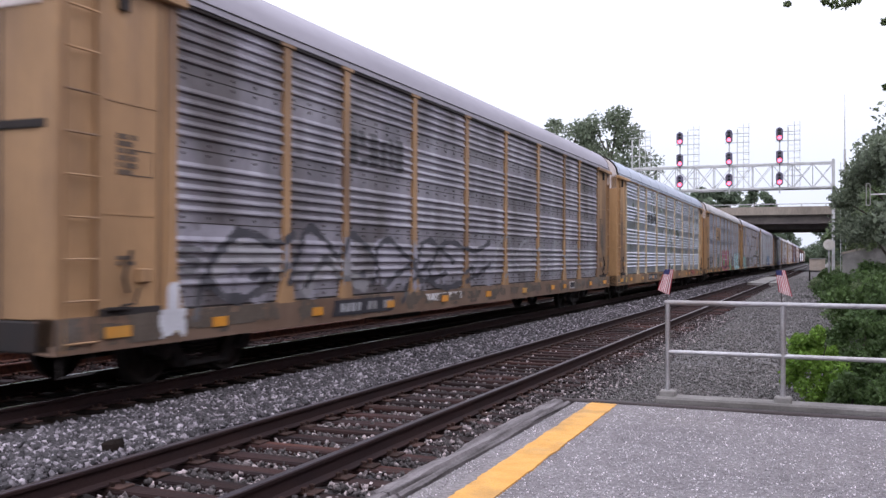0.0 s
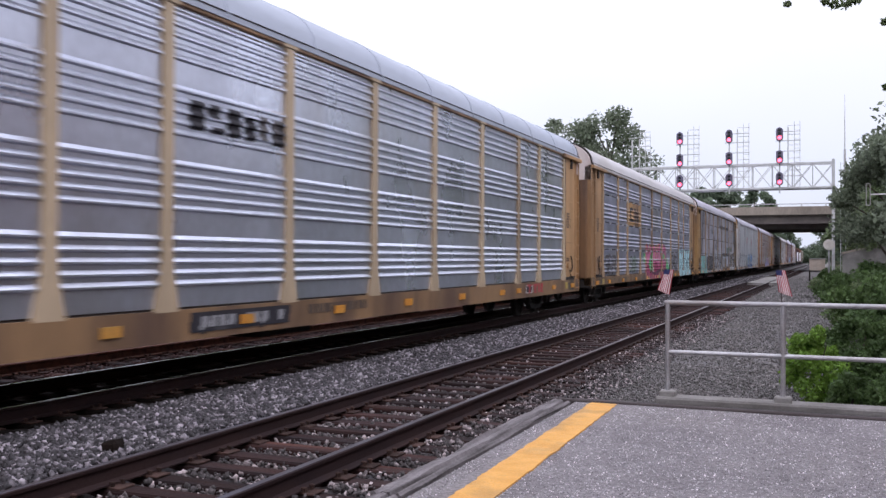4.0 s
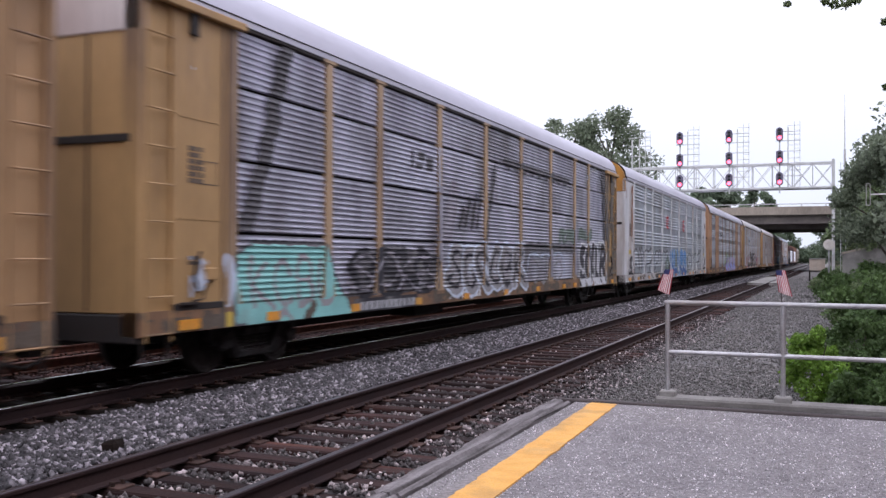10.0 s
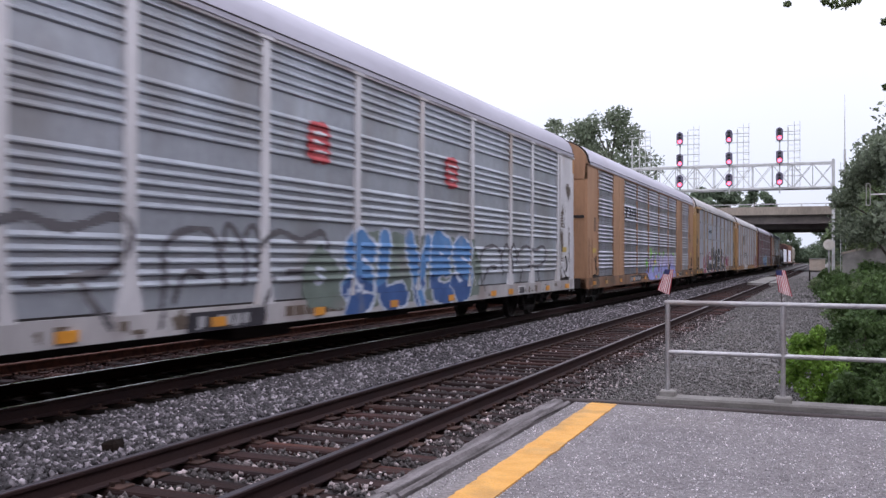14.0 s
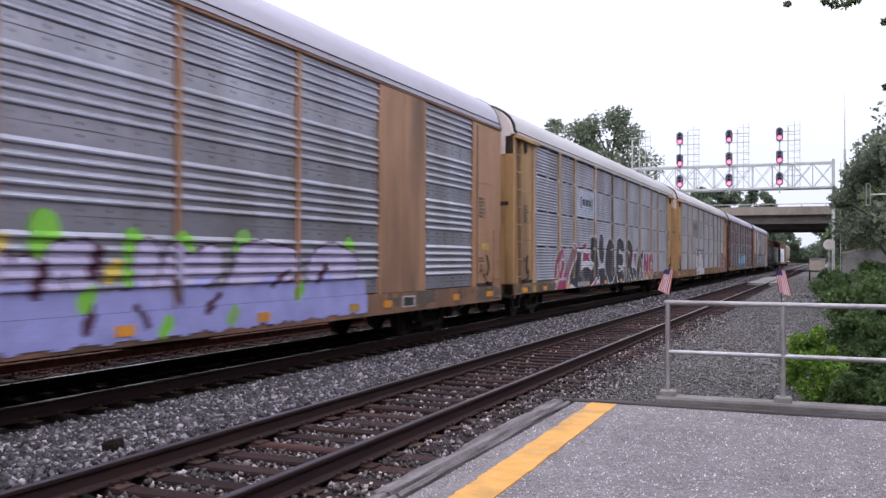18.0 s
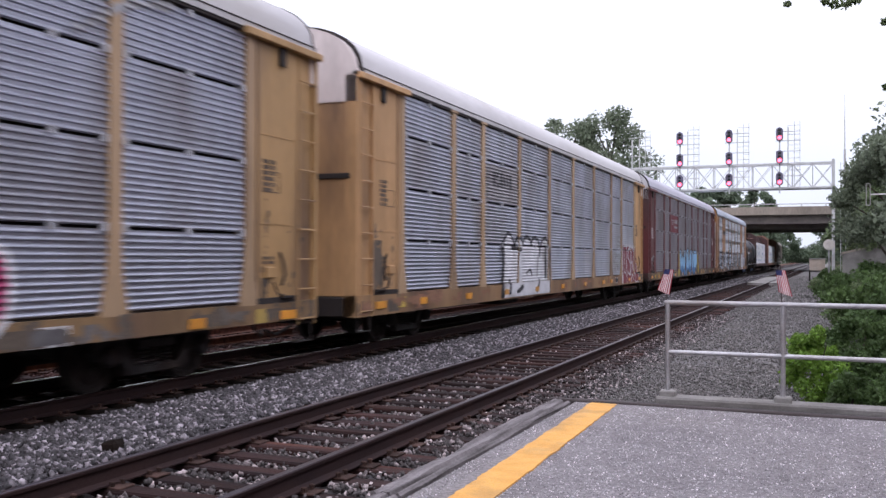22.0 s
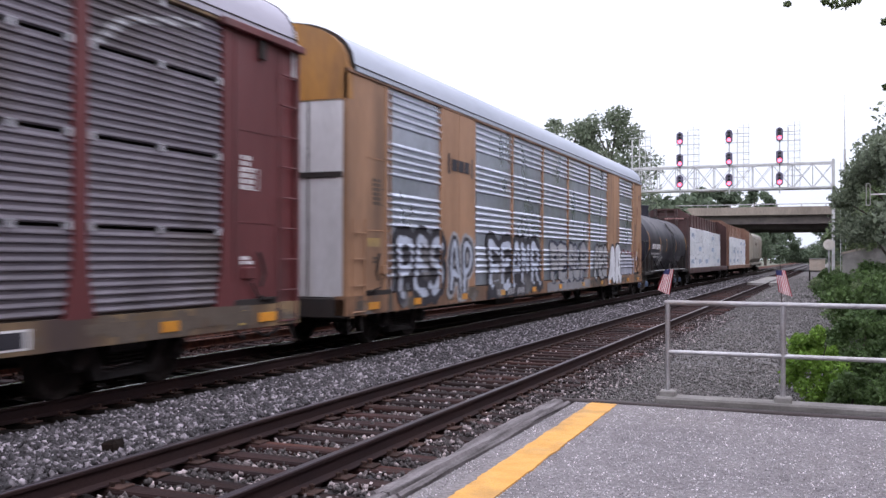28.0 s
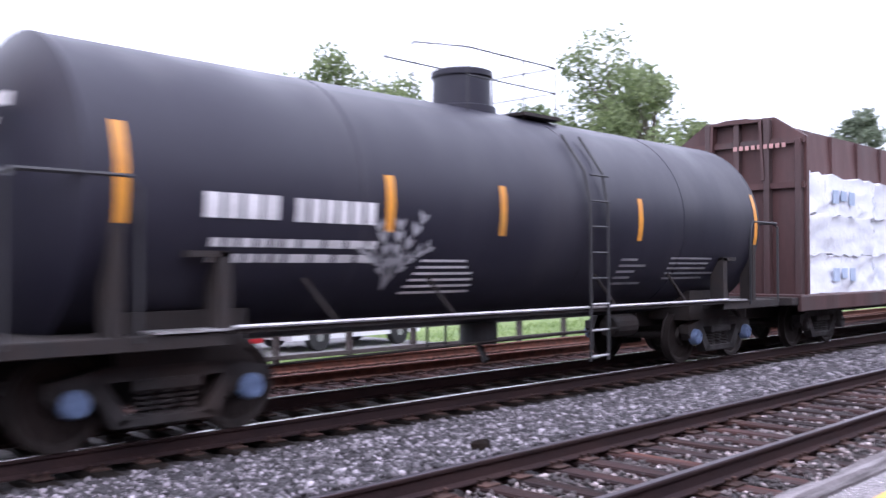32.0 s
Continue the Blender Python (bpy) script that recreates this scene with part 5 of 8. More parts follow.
def spray(car, rows, posts, spec, flush=False, post_w=0.125, lift=0.0, low=0.66):
    """spec: (y0, y1, z0, z1, rule, paints): rule maps points of the side to a paint number, -1 for none."""
    y0, y1, z0, z1, rule, paints, label = spec
    z0 = max(z0, low + 0.005)
    keys = sorted({round(q[1], 4) for r in rows for q in r if z0 <= q[1] <= z1} | {z0, z1} | ({1.02} if z0 < 1.02 < z1 else set()))
    zs = []
    for za, zb in zip(keys[:-1], keys[1:]):
        n = max(1, int(math.ceil((zb - za) / 0.03)))
        zs += [za + (zb - za) * i / n for i in range(n)]
    zs.append(keys[-1])
    step = 0.03
    n = int((y1 - y0) / step)
    ye = np.linspace(y0, y1, n + 1)
    yc = (ye[1:] + ye[:-1]) / 2
    geos = [Geo() for _ in paints]
    ztop = max(r[-1][1] for r in rows)

    def at_x(y, z):
        return surface(y, z) + lift

    def surface(y, z):
        if z < 1.02:
            return 1.566
        if y < posts[0] - post_w or y > posts[-1] + post_w:
            return 1.546
        if flush and (posts[1] - 0.02 < y < posts[2] + 0.02 or posts[7] - 0.02 < y < posts[8] + 0.02):
            return 1.570
        on_post = any(abs(y - p) < post_w * (1.0 if z > 1.6 or flush else 1.3) for p in posts)
        if on_post:
            return 1.562 if flush else 1.569
        return surface_x(rows, z) + 0.006

    slots = [(rows[i][-1][1], rows[i + 1][0][1]) for i in range(len(rows) - 1)]
    for za, zb in zip(zs[:-1], zs[1:]):
        if zb - za < 0.002 or any(a - 0.002 <= za and zb <= b + 0.002 for a, b in slots):
            continue
        ids = rule(np.stack([yc, np.full(n, (za + zb) / 2)], 1))
        k = 0
        while k < n:
            j = k
            xa = at_x(yc[k], za + 0.001)
            while j < n and ids[j] == ids[k] and abs(at_x(yc[j], za + 0.001) - xa) < 1e-4:
                j += 1
            if ids[k] >= 0:
                xb = at_x(yc[k], zb - 0.001)
                geos[ids[k]].add([(xa, ye[k] - HALF, za), (xa, ye[j] - HALF, za), (xb, ye[j] - HALF, zb), (xb, ye[k] - HALF, zb)], [(0, 1, 2, 3)])
            k = j
    for g, (pname, mat) in zip(geos, paints):
        if g.f:
            tagged(part("graffiti", g, mat, car, f"{pname} {label}"), kind="stuff")


def lines_only(segs, w, wobble=0.0):
    def rule(P):
        d = dist_to(segs, P)
        return np.where(d < w * (1 + wobble * np.sin(P[:, 0] * 5)), 0, -1)
    return rule


def paint(name, c, v=0.12):
    return mk(name, c, tuple(x * 0.8 for x in c), 0.75, scale=2.5, fine=v, dirt=(0.2, 0.19, 0.19), dirt_amt=0.1)


G_WHITE, G_BLACK, G_GREY = paint("spray_white", (0.62, 0.62, 0.66)), paint("spray_black", (0.022, 0.02, 0.028)), paint("spray_grey", (0.10, 0.095, 0.105))
G_PALE = paint("spray_and_glare_pale_grey", (0.34, 0.34, 0.36))
G_NAVY = paint("spray_navy", (0.025, 0.028, 0.06))
G_DULL = paint("spray_dull_grey", (0.26, 0.25, 0.265))
G_MAG, G_GREEN, G_ORANGE = paint("spray_magenta", (0.30, 0.035, 0.11)), paint("spray_green", (0.10, 0.40, 0.17)), paint("spray_orange", (0.42, 0.16, 0.09))
G_CYAN, G_TEAL = paint("spray_pale_cyan", (0.42, 0.66, 0.72)), paint("spray_teal", (0.24, 0.52, 0.50))
G_BLUE, G_LBLUE = paint("spray_blue", (0.08, 0.20, 0.42)), paint("spray_light_blue", (0.28, 0.50, 0.74))
G_LILAC, G_PURPLE, G_LIME = paint("spray_lilac", (0.30, 0.31, 0.62)), paint("spray_purple", (0.075, 0.02, 0.05)), paint("spray_lime", (0.20, 0.52, 0.05))
G_GOLD, G_PALE_LILAC = paint("spray_gold", (0.55, 0.42, 0.08)), paint("spray_pale_lilac", (0.45, 0.41, 0.60))
M_REFLECT = mk("orange_reflector", (0.66, 0.29, 0.03), (0.55, 0.23, 0.03), 0.4, scale=4, dirt=(0.4, 0.25, 0.08), dirt_amt=0.3)
M_REFLECT_Y = mk("yellow_label", (0.52, 0.38, 0.07), (0.42, 0.30, 0.06), 0.6, scale=4, dirt=(0.25, 0.17, 0.08), dirt_amt=0.5)
M_STENCIL = mk("dark_stencil", (0.10, 0.07, 0.05), rough=0.7)
M_STENCIL_W = mk("white_stencil", (0.66, 0.65, 0.66), rough=0.7)
M_STENCIL_R = mk("red_stencil", (0.45, 0.06, 0.07), rough=0.7)
M_BRACKET = mk("galvanised_bracket", (0.50, 0.50, 0.54), (0.4, 0.4, 0.43), 0.5, 0.3)


def steel(name, c, dark=0.62, dirt=(0.12, 0.09, 0.07), amt=0.25, metal=0.35, rough=0.5):
    c = tuple(x * k for x, k in zip(c, (1.07, 1.09, 1.19)))
    return mk(name, c, tuple(x * dark for x in c), rough, metal, scale=1.3, stretch=(1, 0.7, 0.35), dirt=dirt, dirt_amt=amt, dirt_scale=0.9, rand=0.06, fine=0.12)


def enamel(name, c, dark=0.72, dirt=(0.12, 0.07, 0.045), amt=0.3):
    c = tuple(x * 0.88 for x in c)
    return mk(name, c, tuple(x * dark for x in c), 0.62, 0.0, scale=1.2, stretch=(1, 1, 0.25), dirt=dirt, dirt_amt=amt, dirt_scale=0.7, rand=0.05, fine=0.1, bump=0.05)


def bars(car, x, y0, y1, z0, z1, lines, mat, seed, name="lettering", label=""):
    """Unreadable lettering as rows of plain bars on the side sheet."""
    rr = random.Random(seed)
    g = Geo()
    h = (z1 - z0) / lines
    for k in range(lines):
        y = y0
        while y < y1 - 0.05:
            w = min(rr.uniform(0.06, 0.3), y1 - y)
            g.box(x - 0.006, x + 0.005, y - HALF, y + w - HALF, z1 - (k + 0.72) * h, z1 - k * h)
            y += w + 0.05
    tagged(part(name, g, mat, car, label), kind="stuff")


def autorack(name_label, u, style):
    """A two- or three-deck car carrier."""
    s = style
    body, panel, roofm, capm, doorm = s["body"], s["panel"], s["roof"], s["cap"], s["door"]
    sill = s.get("sill", GRIMY.get(body.name, body))
    flush = s.get("flush", False)
    rows = banded() if s["rows"] == "banded" else half_ridged(0.10, 0.26) if s["rows"] == "half" else rowed(s["rows"])
    car = thing("autorack_car", name_label, "railway car", "autorack cars of the freight train")
    posts = FLUSH if flush else POSTS
    low = s.get("low", 0.66)
    # underframe and sills
    part("underframe", shared(("underframe",), lambda: Geo().box(-1.3, 1.3, -HALF + 0.2, HALF - 0.2, 0.80, 0.98).box(-0.35, 0.35, -HALF + 0.1, HALF - 0.1, 0.56, 0.80).box(-0.38, 0.38, -HALF + 5.2, HALF - 5.2, 0.44, 0.58).box(-0.5, 0.95, -4.2, -2.6, 0.42, 0.8, 0.03).box(-0.9, 0.4, 1.5, 3.4, 0.4, 0.8, 0.05)), M_UNDER, car)
    for sx in (1, -1):
        m = Matrix.Identity(4) if sx == 1 else Matrix.Rotation(math.pi, 4, "Z")
        part("side_sill", shared(("side_sill", low), lambda: Geo().extrude([(1.30, low + 0.02), (1.56, low), (1.562, 1.0), (1.30, 1.0)], -HALF, HALF)), sill, car, at=m)
        part("deck_edge", shared(("deck_edge", flush), lambda: Geo().box(1.40, 1.50, -HALF + 1.4, HALF - 1.4, 1.0, 1.03)), M_UNDER, car, at=m)
        # where rail is M_UNDER, the dark gap below the roof is painted on
        part("top_rail", shared(("top_rail",), lambda: Geo().box(1.46, 1.57, -HALF, HALF, 4.85, 4.93, 0.008)), s.get("rail", sill), car, at=m)
        # corrugated panels between the posts
        for k in range(9):
            a, b = posts[k] - HALF, posts[k + 1] - HALF
            if flush and k in (1, 7):
                part("solid_panel", shared(("solid_panel",), lambda: Geo().box(1.47, 1.56, -1.0, 1.0, 1.0, 4.86, 0.012).box(1.555, 1.566, -0.03, 0.03, 1.0, 4.86)), body, car, at=m @ Matrix.Translation((0, (a + b) / 2, 0)) if sx == 1 else m @ Matrix.Translation((0, -(a + b) / 2, 0)))
                continue
            ln = round(b - a, 3)
            for j, row in enumerate(rows):
                me = shared(("side_panel", s["rows"], j, ln), lambda: panel_geo(row, -ln / 2, ln / 2))
                part("side_panel", me, panel, car, at=m @ Matrix.Translation((0, ((a + b) / 2) * sx, 0)))
        for k, p in enumerate(posts):
            me = shared(("post", flush), lambda: post_geo(not flush, 0.05 if flush else 0.10))
            part("post", me, s.get("post", body), car, at=m @ Matrix.Translation((0, (p - HALF) * sx, 0)))
        # plain end bays with ladders
        for e in (-1, 1):
            y_in = (posts[0] - HALF) if e == -1 else (posts[-1] - HALF)
            ye = e * HALF
            lo, hi = min(y_in, ye - e * 0.62), max(y_in, ye - e * 0.62)
            if flush or s.get("plain_end"):
                lo, hi = min(y_in, ye), max(y_in, ye)
            lo, hi = (lo, hi) if sx == 1 else (-hi, -lo)
            part("end_panel", Geo().box(1.44, 1.54, lo, hi, 0.98, 4.86, 0.01), body, car, at=m)
            if not (flush or s.get("plain_end")):
                c0, c1 = sorted((ye, ye - e * 0.12)) if sx == 1 else sorted((-ye, -ye + e * 0.12))
                part("corner_post", Geo().box(1.32, 1.56, c0, c1, 0.7, 4.88, 0.012), body, car, at=m)
                b0, b1 = sorted((ye - e * 0.1, ye - e * 0.64)) if sx == 1 else sorted((-ye + e * 0.1, -ye + e * 0.64))
                part("ladder_bay", Geo().box(1.46, 1.50, b0, b1, 0.98, 4.86), body, car, at=m)
            if sx == 1:
                y0, y1 = sorted((ye - e * 0.12, ye - e * 0.60))
                z1 = 2.35 if (flush or s.get("plain_end")) else 4.75
                lad = part("ladder", Geo().tube([(1.57, y0, 0.62), (1.57, y0, z1)], 0.012, 6).tube([(1.57, y1, 0.62), (1.57, y1, z1)], 0.012, 6), s.get("ladder", body), car)
                n = int((z1 - 0.7) / 0.46)
                for k in range(n + 1):
                    part("rung", shared(("rung",), lambda: Geo().tube([(0, -0.24, 0), (0, 0.24, 0)], 0.014, 6)), s.get("rung", body), lad, at=(1.585, (y0 + y1) / 2, 0.72 + k * 0.46))
                part("step", Geo().tube([(1.5, y0, 0.66), (1.52, y0, 0.36), (1.52, y1, 0.36), (1.5, y1, 0.66)], 0.015, 6), M_UNDER, car)
    # roof
    rise = 0.82
    pts = roof_pts(rise=rise)
    roof = part("roof", shared(("roof", rise), lambda: Geo().extrude(pts, -HALF + 0.16, HALF - 0.16), 30), roofm, car)
    for sx in (-1, 1):
        part("roof_gutter", shared(("roof_gutter",), lambda: Geo().box(-0.006, 0.006, -HALF + 0.16, HALF - 0.16, 4.985, 5.003)), M_UNDER, roof, at=(sx * 1.588, 0, 0))
    for e in (-1, 1):
        part("roof_rim", shared(("roof_rim", rise), lambda: Geo().extrude(roof_pts(14, 0.012, rise), -0.018, 0.018), 30), M_UNDER, roof, at=(0, e * (HALF - 0.165), 0))
    for k in range(s.get("seams", 0)):
        y = -HALF + 0.6 + k * (CAR_L - 1.2) / (s["seams"] - 1)
        part("roof_seam", shared(("roof_seam",), lambda: Geo().extrude([(x, z) for x, z in roof_pts(14, 0.012)], -0.03, 0.03), 30), roofm, roof, at=(0, y, 0))
    for e in (-1, 1):
        y0, y1 = sorted((e * HALF, e * (HALF - 0.17)))
        part("end_cap", shared(("end_cap", e, rise), lambda: Geo().extrude([(x * 0.97, z - 0.035) for x, z in pts[1:-1]] + [(-1.55, 4.4), (1.55, 4.4)], y0, y1)), capm, car)
        yd = e * HALF
        d0, d1 = sorted((yd - e * 0.02, yd - e * 0.10))
        if s.get("ribbed"):
            prof = []
            for k in range(9):
                x = -1.28 + k * 0.32
                prof += [(x - 0.16, d0), (x - 0.10, d0 - 0.09 if e == -1 else d0), (x + 0.10, d0 - 0.09 if e == -1 else d0), (x + 0.16, d0)]
            door = part("end_door", Geo().extrude(prof + [(1.44, d1), (-1.44, d1)], 0.98, 4.4, "z"), doorm, car, "vertically ribbed end door")
        else:
            door = part("end_door", Geo().box(-1.5, 1.5, d0, d1, 0.98, 4.4, 0.01), doorm, car)
            for x in (-0.75, 0.0, 0.75):
                part("door_seam", Geo().box(x - 0.015, x + 0.015, d0 - 0.006, d1 + 0.006, 1.0, 4.38), M_UNDER, door)
        if s.get("bar", True):
            part("door_bar", Geo().box(-1.42, 1.42, d0 - 0.03, d0 + 0.01, 3.05, 3.15, 0.01), M_UNDER, door)
        part("end_beam", Geo().box(-1.5, 1.5, min(yd, yd - e * 0.3), max(yd, yd - e * 0.3), 0.62, 0.97, 0.02), M_UNDER, car)
        part("coupler", shared(("coupler", e), lambda: coupler_geo(e, e * (HALF - 0.06))), M_UNDER, car)
        add_truck(car, e * (HALF - 3.25))
    # reflectors along the sill and a few stencils
    for k, y in enumerate((0.95, 2.9, 5.5, 8.2, 10.9, 13.7, 16.6, 19.4, 20.75, 24.2, 26.4)):
        if s.get("reflect", True):
            wdt = 0.32 if k not in (0, 10) else 0.42
            part("reflector", Geo().box(1.562, 1.586, y - HALF - wdt / 2, y - HALF + wdt / 2, 0.74, 0.87), M_REFLECT, car)
    rr = random.Random(int(u))
    st = s.get("stencil", M_STENCIL)
    for e, yy in ((-1, 0.75), (1, CAR_L - 1.75)):
        bars(car, 1.541, yy + 0.2, yy + 0.52, 2.6, 3.1, 6, st, rr.random())
        bars(car, 1.541, yy + 0.2, yy + 0.5, 1.55, 1.68, 2, st, rr.random())
    bars(car, 1.563, 9.9, 11.9, 0.72, 0.93, 1, s.get("plate", M_STENCIL_W), rr.random(), label="reporting mark as plain bars")
    if flush or s.get("plain_end"):
        part("warning_label", Geo().box(1.541, 1.548, 0.75 - HALF, 1.25 - HALF, 1.86, 2.02), M_REFLECT_Y, car)
        part("warning_label", Geo().box(1.541, 1.548, 25.9 - HALF, 26.4 - HALF, 1.86, 2.02), M_REFLECT_Y, car)
    else:
        for y in (1.9, 25.7):
            part("warning_label", Geo().box(1.562, 1.569, y - HALF - 0.14, y - HALF + 0.14, 0.72, 0.92), M_REFLECT_Y, car)
        for y0, y1 in ((0.0, 2.1), (25.2, CAR_L)):
            part("door_track", Geo().box(1.555, 1.655, y0 - HALF, y1 - HALF, 4.80, 4.91, 0.012), body, car)
            part("track_hanger", Geo().box(1.545, 1.60, y0 + 0.95 - HALF, y0 + 1.1 - HALF, 4.52, 4.80, 0.01), M_UNDER, car)
    # latch gear, framed notices and panel seams on the end bays
    for e in (-1, 1):
        yb = (lambda a: a - HALF if e == -1 else HALF - a)
        xs = 1.542
        part("latch_box", Geo().box(xs - 0.01, xs + 0.055, min(yb(1.28), yb(1.5)), max(yb(1.28), yb(1.5)), 1.36, 1.53, 0.015), body, car)
        part("latch_lever", Geo().tube([(xs + 0.04, yb(1.1), 1.25), (xs + 0.055, yb(1.02), 1.42), (xs + 0.05, yb(1.08), 1.62), (xs + 0.04, yb(1.16), 1.74)], 0.02, 6), M_UNDER, car)
        part("chain_hook", Geo().tube([(xs + 0.03, yb(1.3), 1.3), (xs + 0.05, yb(1.2), 1.12), (xs + 0.03, yb(1.0), 1.1)], 0.014, 5), M_UNDER, car)
        g = Geo()
        za, zb, ya, yz = 2.62, 2.92, yb(1.12), yb(1.56)
        for y0, y1, z0, z1 in ((ya, yz, za, za + 0.012), (ya, yz, zb, zb + 0.012), (ya, ya + 0.012, za, zb), (yz, yz + 0.012, za, zb)):
            g.box(xs - 0.005, xs + 0.003, min(y0, y1), max(y0, y1) + 0.001, z0, z1)
        part("notice_frame", g, st, car)
        for z in (2.15, 3.45):
            part("panel_seam", Geo().box(xs - 0.004, xs + 0.006, min(yb(0.75), yb(1.7)), max(yb(0.75), yb(1.7)), z, z + 0.018), body, car)
        part("end_step", Geo().box(1.53, 1.62, min(yb(0.75), yb(1.1)), max(yb(0.75), yb(1.1)), 1.06, 1.09), M_UNDER, car)
        # a near-black strip drawn in place of the dark gap under the door
        part("door_sill_gap", Geo().box(1.50, 1.566, min(yb(0.66), yb(1.72)), max(yb(0.66), yb(1.72)), 0.985, 1.075, 0.006), M_UNDER, car)
        part("door_edge", Geo().box(1.535, 1.552, min(yb(1.66), yb(1.72)), max(yb(1.66), yb(1.72)), 1.08, 4.78), GRIMY.get(body.name, body), car)
    plate = part("data_plate", Geo().box(1.562, 1.568, 21.42 - HALF, 22.0 - HALF, 0.71, 0.925), M_STENCIL_W, car, "white-framed dark data plate")
    part("dark_field", Geo().box(1.567, 1.572, 21.46 - HALF, 21.93 - HALF, 0.735, 0.90), G_BLACK, plate)
    if s.get("emblem"):
        yc = -HALF - 0.004
        part("emblem", Geo().extrude([(0.25, 4.72), (0.42, 4.72), (0.45, 4.86), (0.75, 4.88), (0.78, 4.72), (0.95, 4.74), (0.98, 5.06), (0.8, 5.16), (0.5, 5.12), (0.3, 5.2), (0.2, 5.05)], yc, yc + 0.01), M_STENCIL, car, "dark emblem as a plain shape")
    dirt_specs = [] if s.get("plain_end") else [grime(0.02, 1.75, 0.66, 0.99, SOOT, "sooty brown", u * 0.37, 0.3, 1.0), grime(25.5, CAR_L - 0.02, 0.66, 0.99, SOOT, "sooty brown", u * 0.51, 0.3, 1.0)]
    for k, spec in enumerate(dirt_specs + s.get("paint", [])):  # later coats lie over earlier ones
        spray(car, rows, posts, spec, flush, 0.05 if flush else 0.10, 0.0018 * k, low)
    # near-black sheets added behind the slots, standing in for the dark inside
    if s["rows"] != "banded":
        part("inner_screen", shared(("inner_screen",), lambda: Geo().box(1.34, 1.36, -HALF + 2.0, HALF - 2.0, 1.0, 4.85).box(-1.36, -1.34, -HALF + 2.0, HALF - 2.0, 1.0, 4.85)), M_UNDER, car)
    if s.get("rivet"):
        def dots():
            g = Geo()
            for k in range(9):
                if flush and k in (1, 7):
                    continue
                n = int((posts[k + 1] - posts[k]) / 0.46)
                for j in range(n):
                    y = posts[k] + (j + 0.5) * (posts[k + 1] - posts[k]) / n - HALF
                    for band in range(4):
                        for z in (1.09, 1.225):
                            z += band * 0.955
                            g.box(RIDGE_IN - 0.004, RIDGE_IN + 0.011, y - 0.02, y + 0.02, z - 0.016, z + 0.016)
                for band in range(4):
                    z = 1.157 + band * 0.955
                    g.box(RIDGE_IN - 0.004, RIDGE_IN + 0.006, posts[k] - HALF + 0.06, posts[k + 1] - HALF - 0.06, z - 0.006, z + 0.006)
            return g
        tagged(part("lap_seam", shared(("lap_seam", flush), dots), s["rivet"], car, "lap seams and rivet heads"), kind="stuff")
    if s.get("brackets"):
        g = Geo()
        for k in range(9):
            for p in (posts[k] + 0.17, (posts[k] + posts[k + 1]) / 2, posts[k + 1] - 0.17):
                for z in (2.004, 3.016, 4.036, 4.80):
                    if z > 4.5 and p != (posts[k] + posts[k + 1]) / 2:
                        continue
                    g.box(1.50, 1.566, p - HALF - 0.032, p - HALF + 0.032, z - 0.045, z + 0.045)
        tagged(part("panel_bracket", g, M_BRACKET, car), kind="stuff")
    CARS.append((car, u + HALF))
    return car


def sign(y0, y1, z0, z1, cells, name, mat):
    """A plain emblem of blocks on the side: cells are (a0, a1, b0, b1) in a unit box."""
    def rule(P):
        a, b = (P[:, 0] - y0) / (y1 - y0), (P[:, 1] - z0) / (z1 - z0)
        out = np.full(len(P), -1)
        for a0, a1, b0, b1 in cells:
            out[(a >= a0) & (a <= a1) & (b >= b0) & (b <= b1)] = 0
        return out
    return (y0, y1, z0, z1, rule, [(name, mat)], "emblem as plain blocks on the side")


def letter(ch, y0, y1, z0, z1, seed=0, warp=0.3):
    """The strokes of one letter in a box on the side."""
    return strokes_of([ch], y0, y1, z0, z1, seed + len(ch) * 7 + ord(ch[0]), 1.0, 0.0, warp)


def line_of(*pts):
    q = smooth_line(list(pts), 5)
    return np.array([[*a, *b] for a, b in zip(q[:-1], q[1:])])


def ring(*pts):
    """A closed angular outline, for filled shapes."""
    return np.array([[*a, *b] for a, b in zip(pts, pts[1:] + pts[:1])])


def piece(y0, y1, z0, z1, coats, paints, label, seed=1, ragged=0.02):
    """Coats in order of spraying: (outline, layers, filled). Layers are (half width, paint), widest first;
    a paint may be (height, below, above). A filled shape takes its last layer's paint inside."""
    def lay(out, where, k, z, y):
        if isinstance(k, tuple):
            out[where] = np.where(z[where] < k[0] + 0.1 * np.sin(4 * y[where] + seed), k[1], k[2])
        else:
            out[where] = k

    def rule(P):
        y, z = P[:, 0], P[:, 1]
        out = np.full(len(P), -1)
        rough = ragged * (np.sin(y * 9 + seed) * np.sin(z * 7 + seed) + 0.6 * np.sin(y * 23 + seed) * np.sin(z * 19))
        for segs, layers, filled in coats:
            d = dist_to(segs, P)
            if filled:
                a, b = segs[:, :2], segs[:, 2:]
                inside = np.zeros(len(P), bool)
                for (ya, za), (yb, zb) in zip(a, b):
                    if abs(zb - za) > 1e-6:
                        inside ^= ((za > z) != (zb > z)) & (y < (yb - ya) * (z - za) / (zb - za) + ya)
                d = np.where(inside, -d, d)
            d = d + rough
            for r, k in layers:
                lay(out, d < r, k, z, y)
        return out
    return (y0, y1, z0, z1, rule, paints, label)


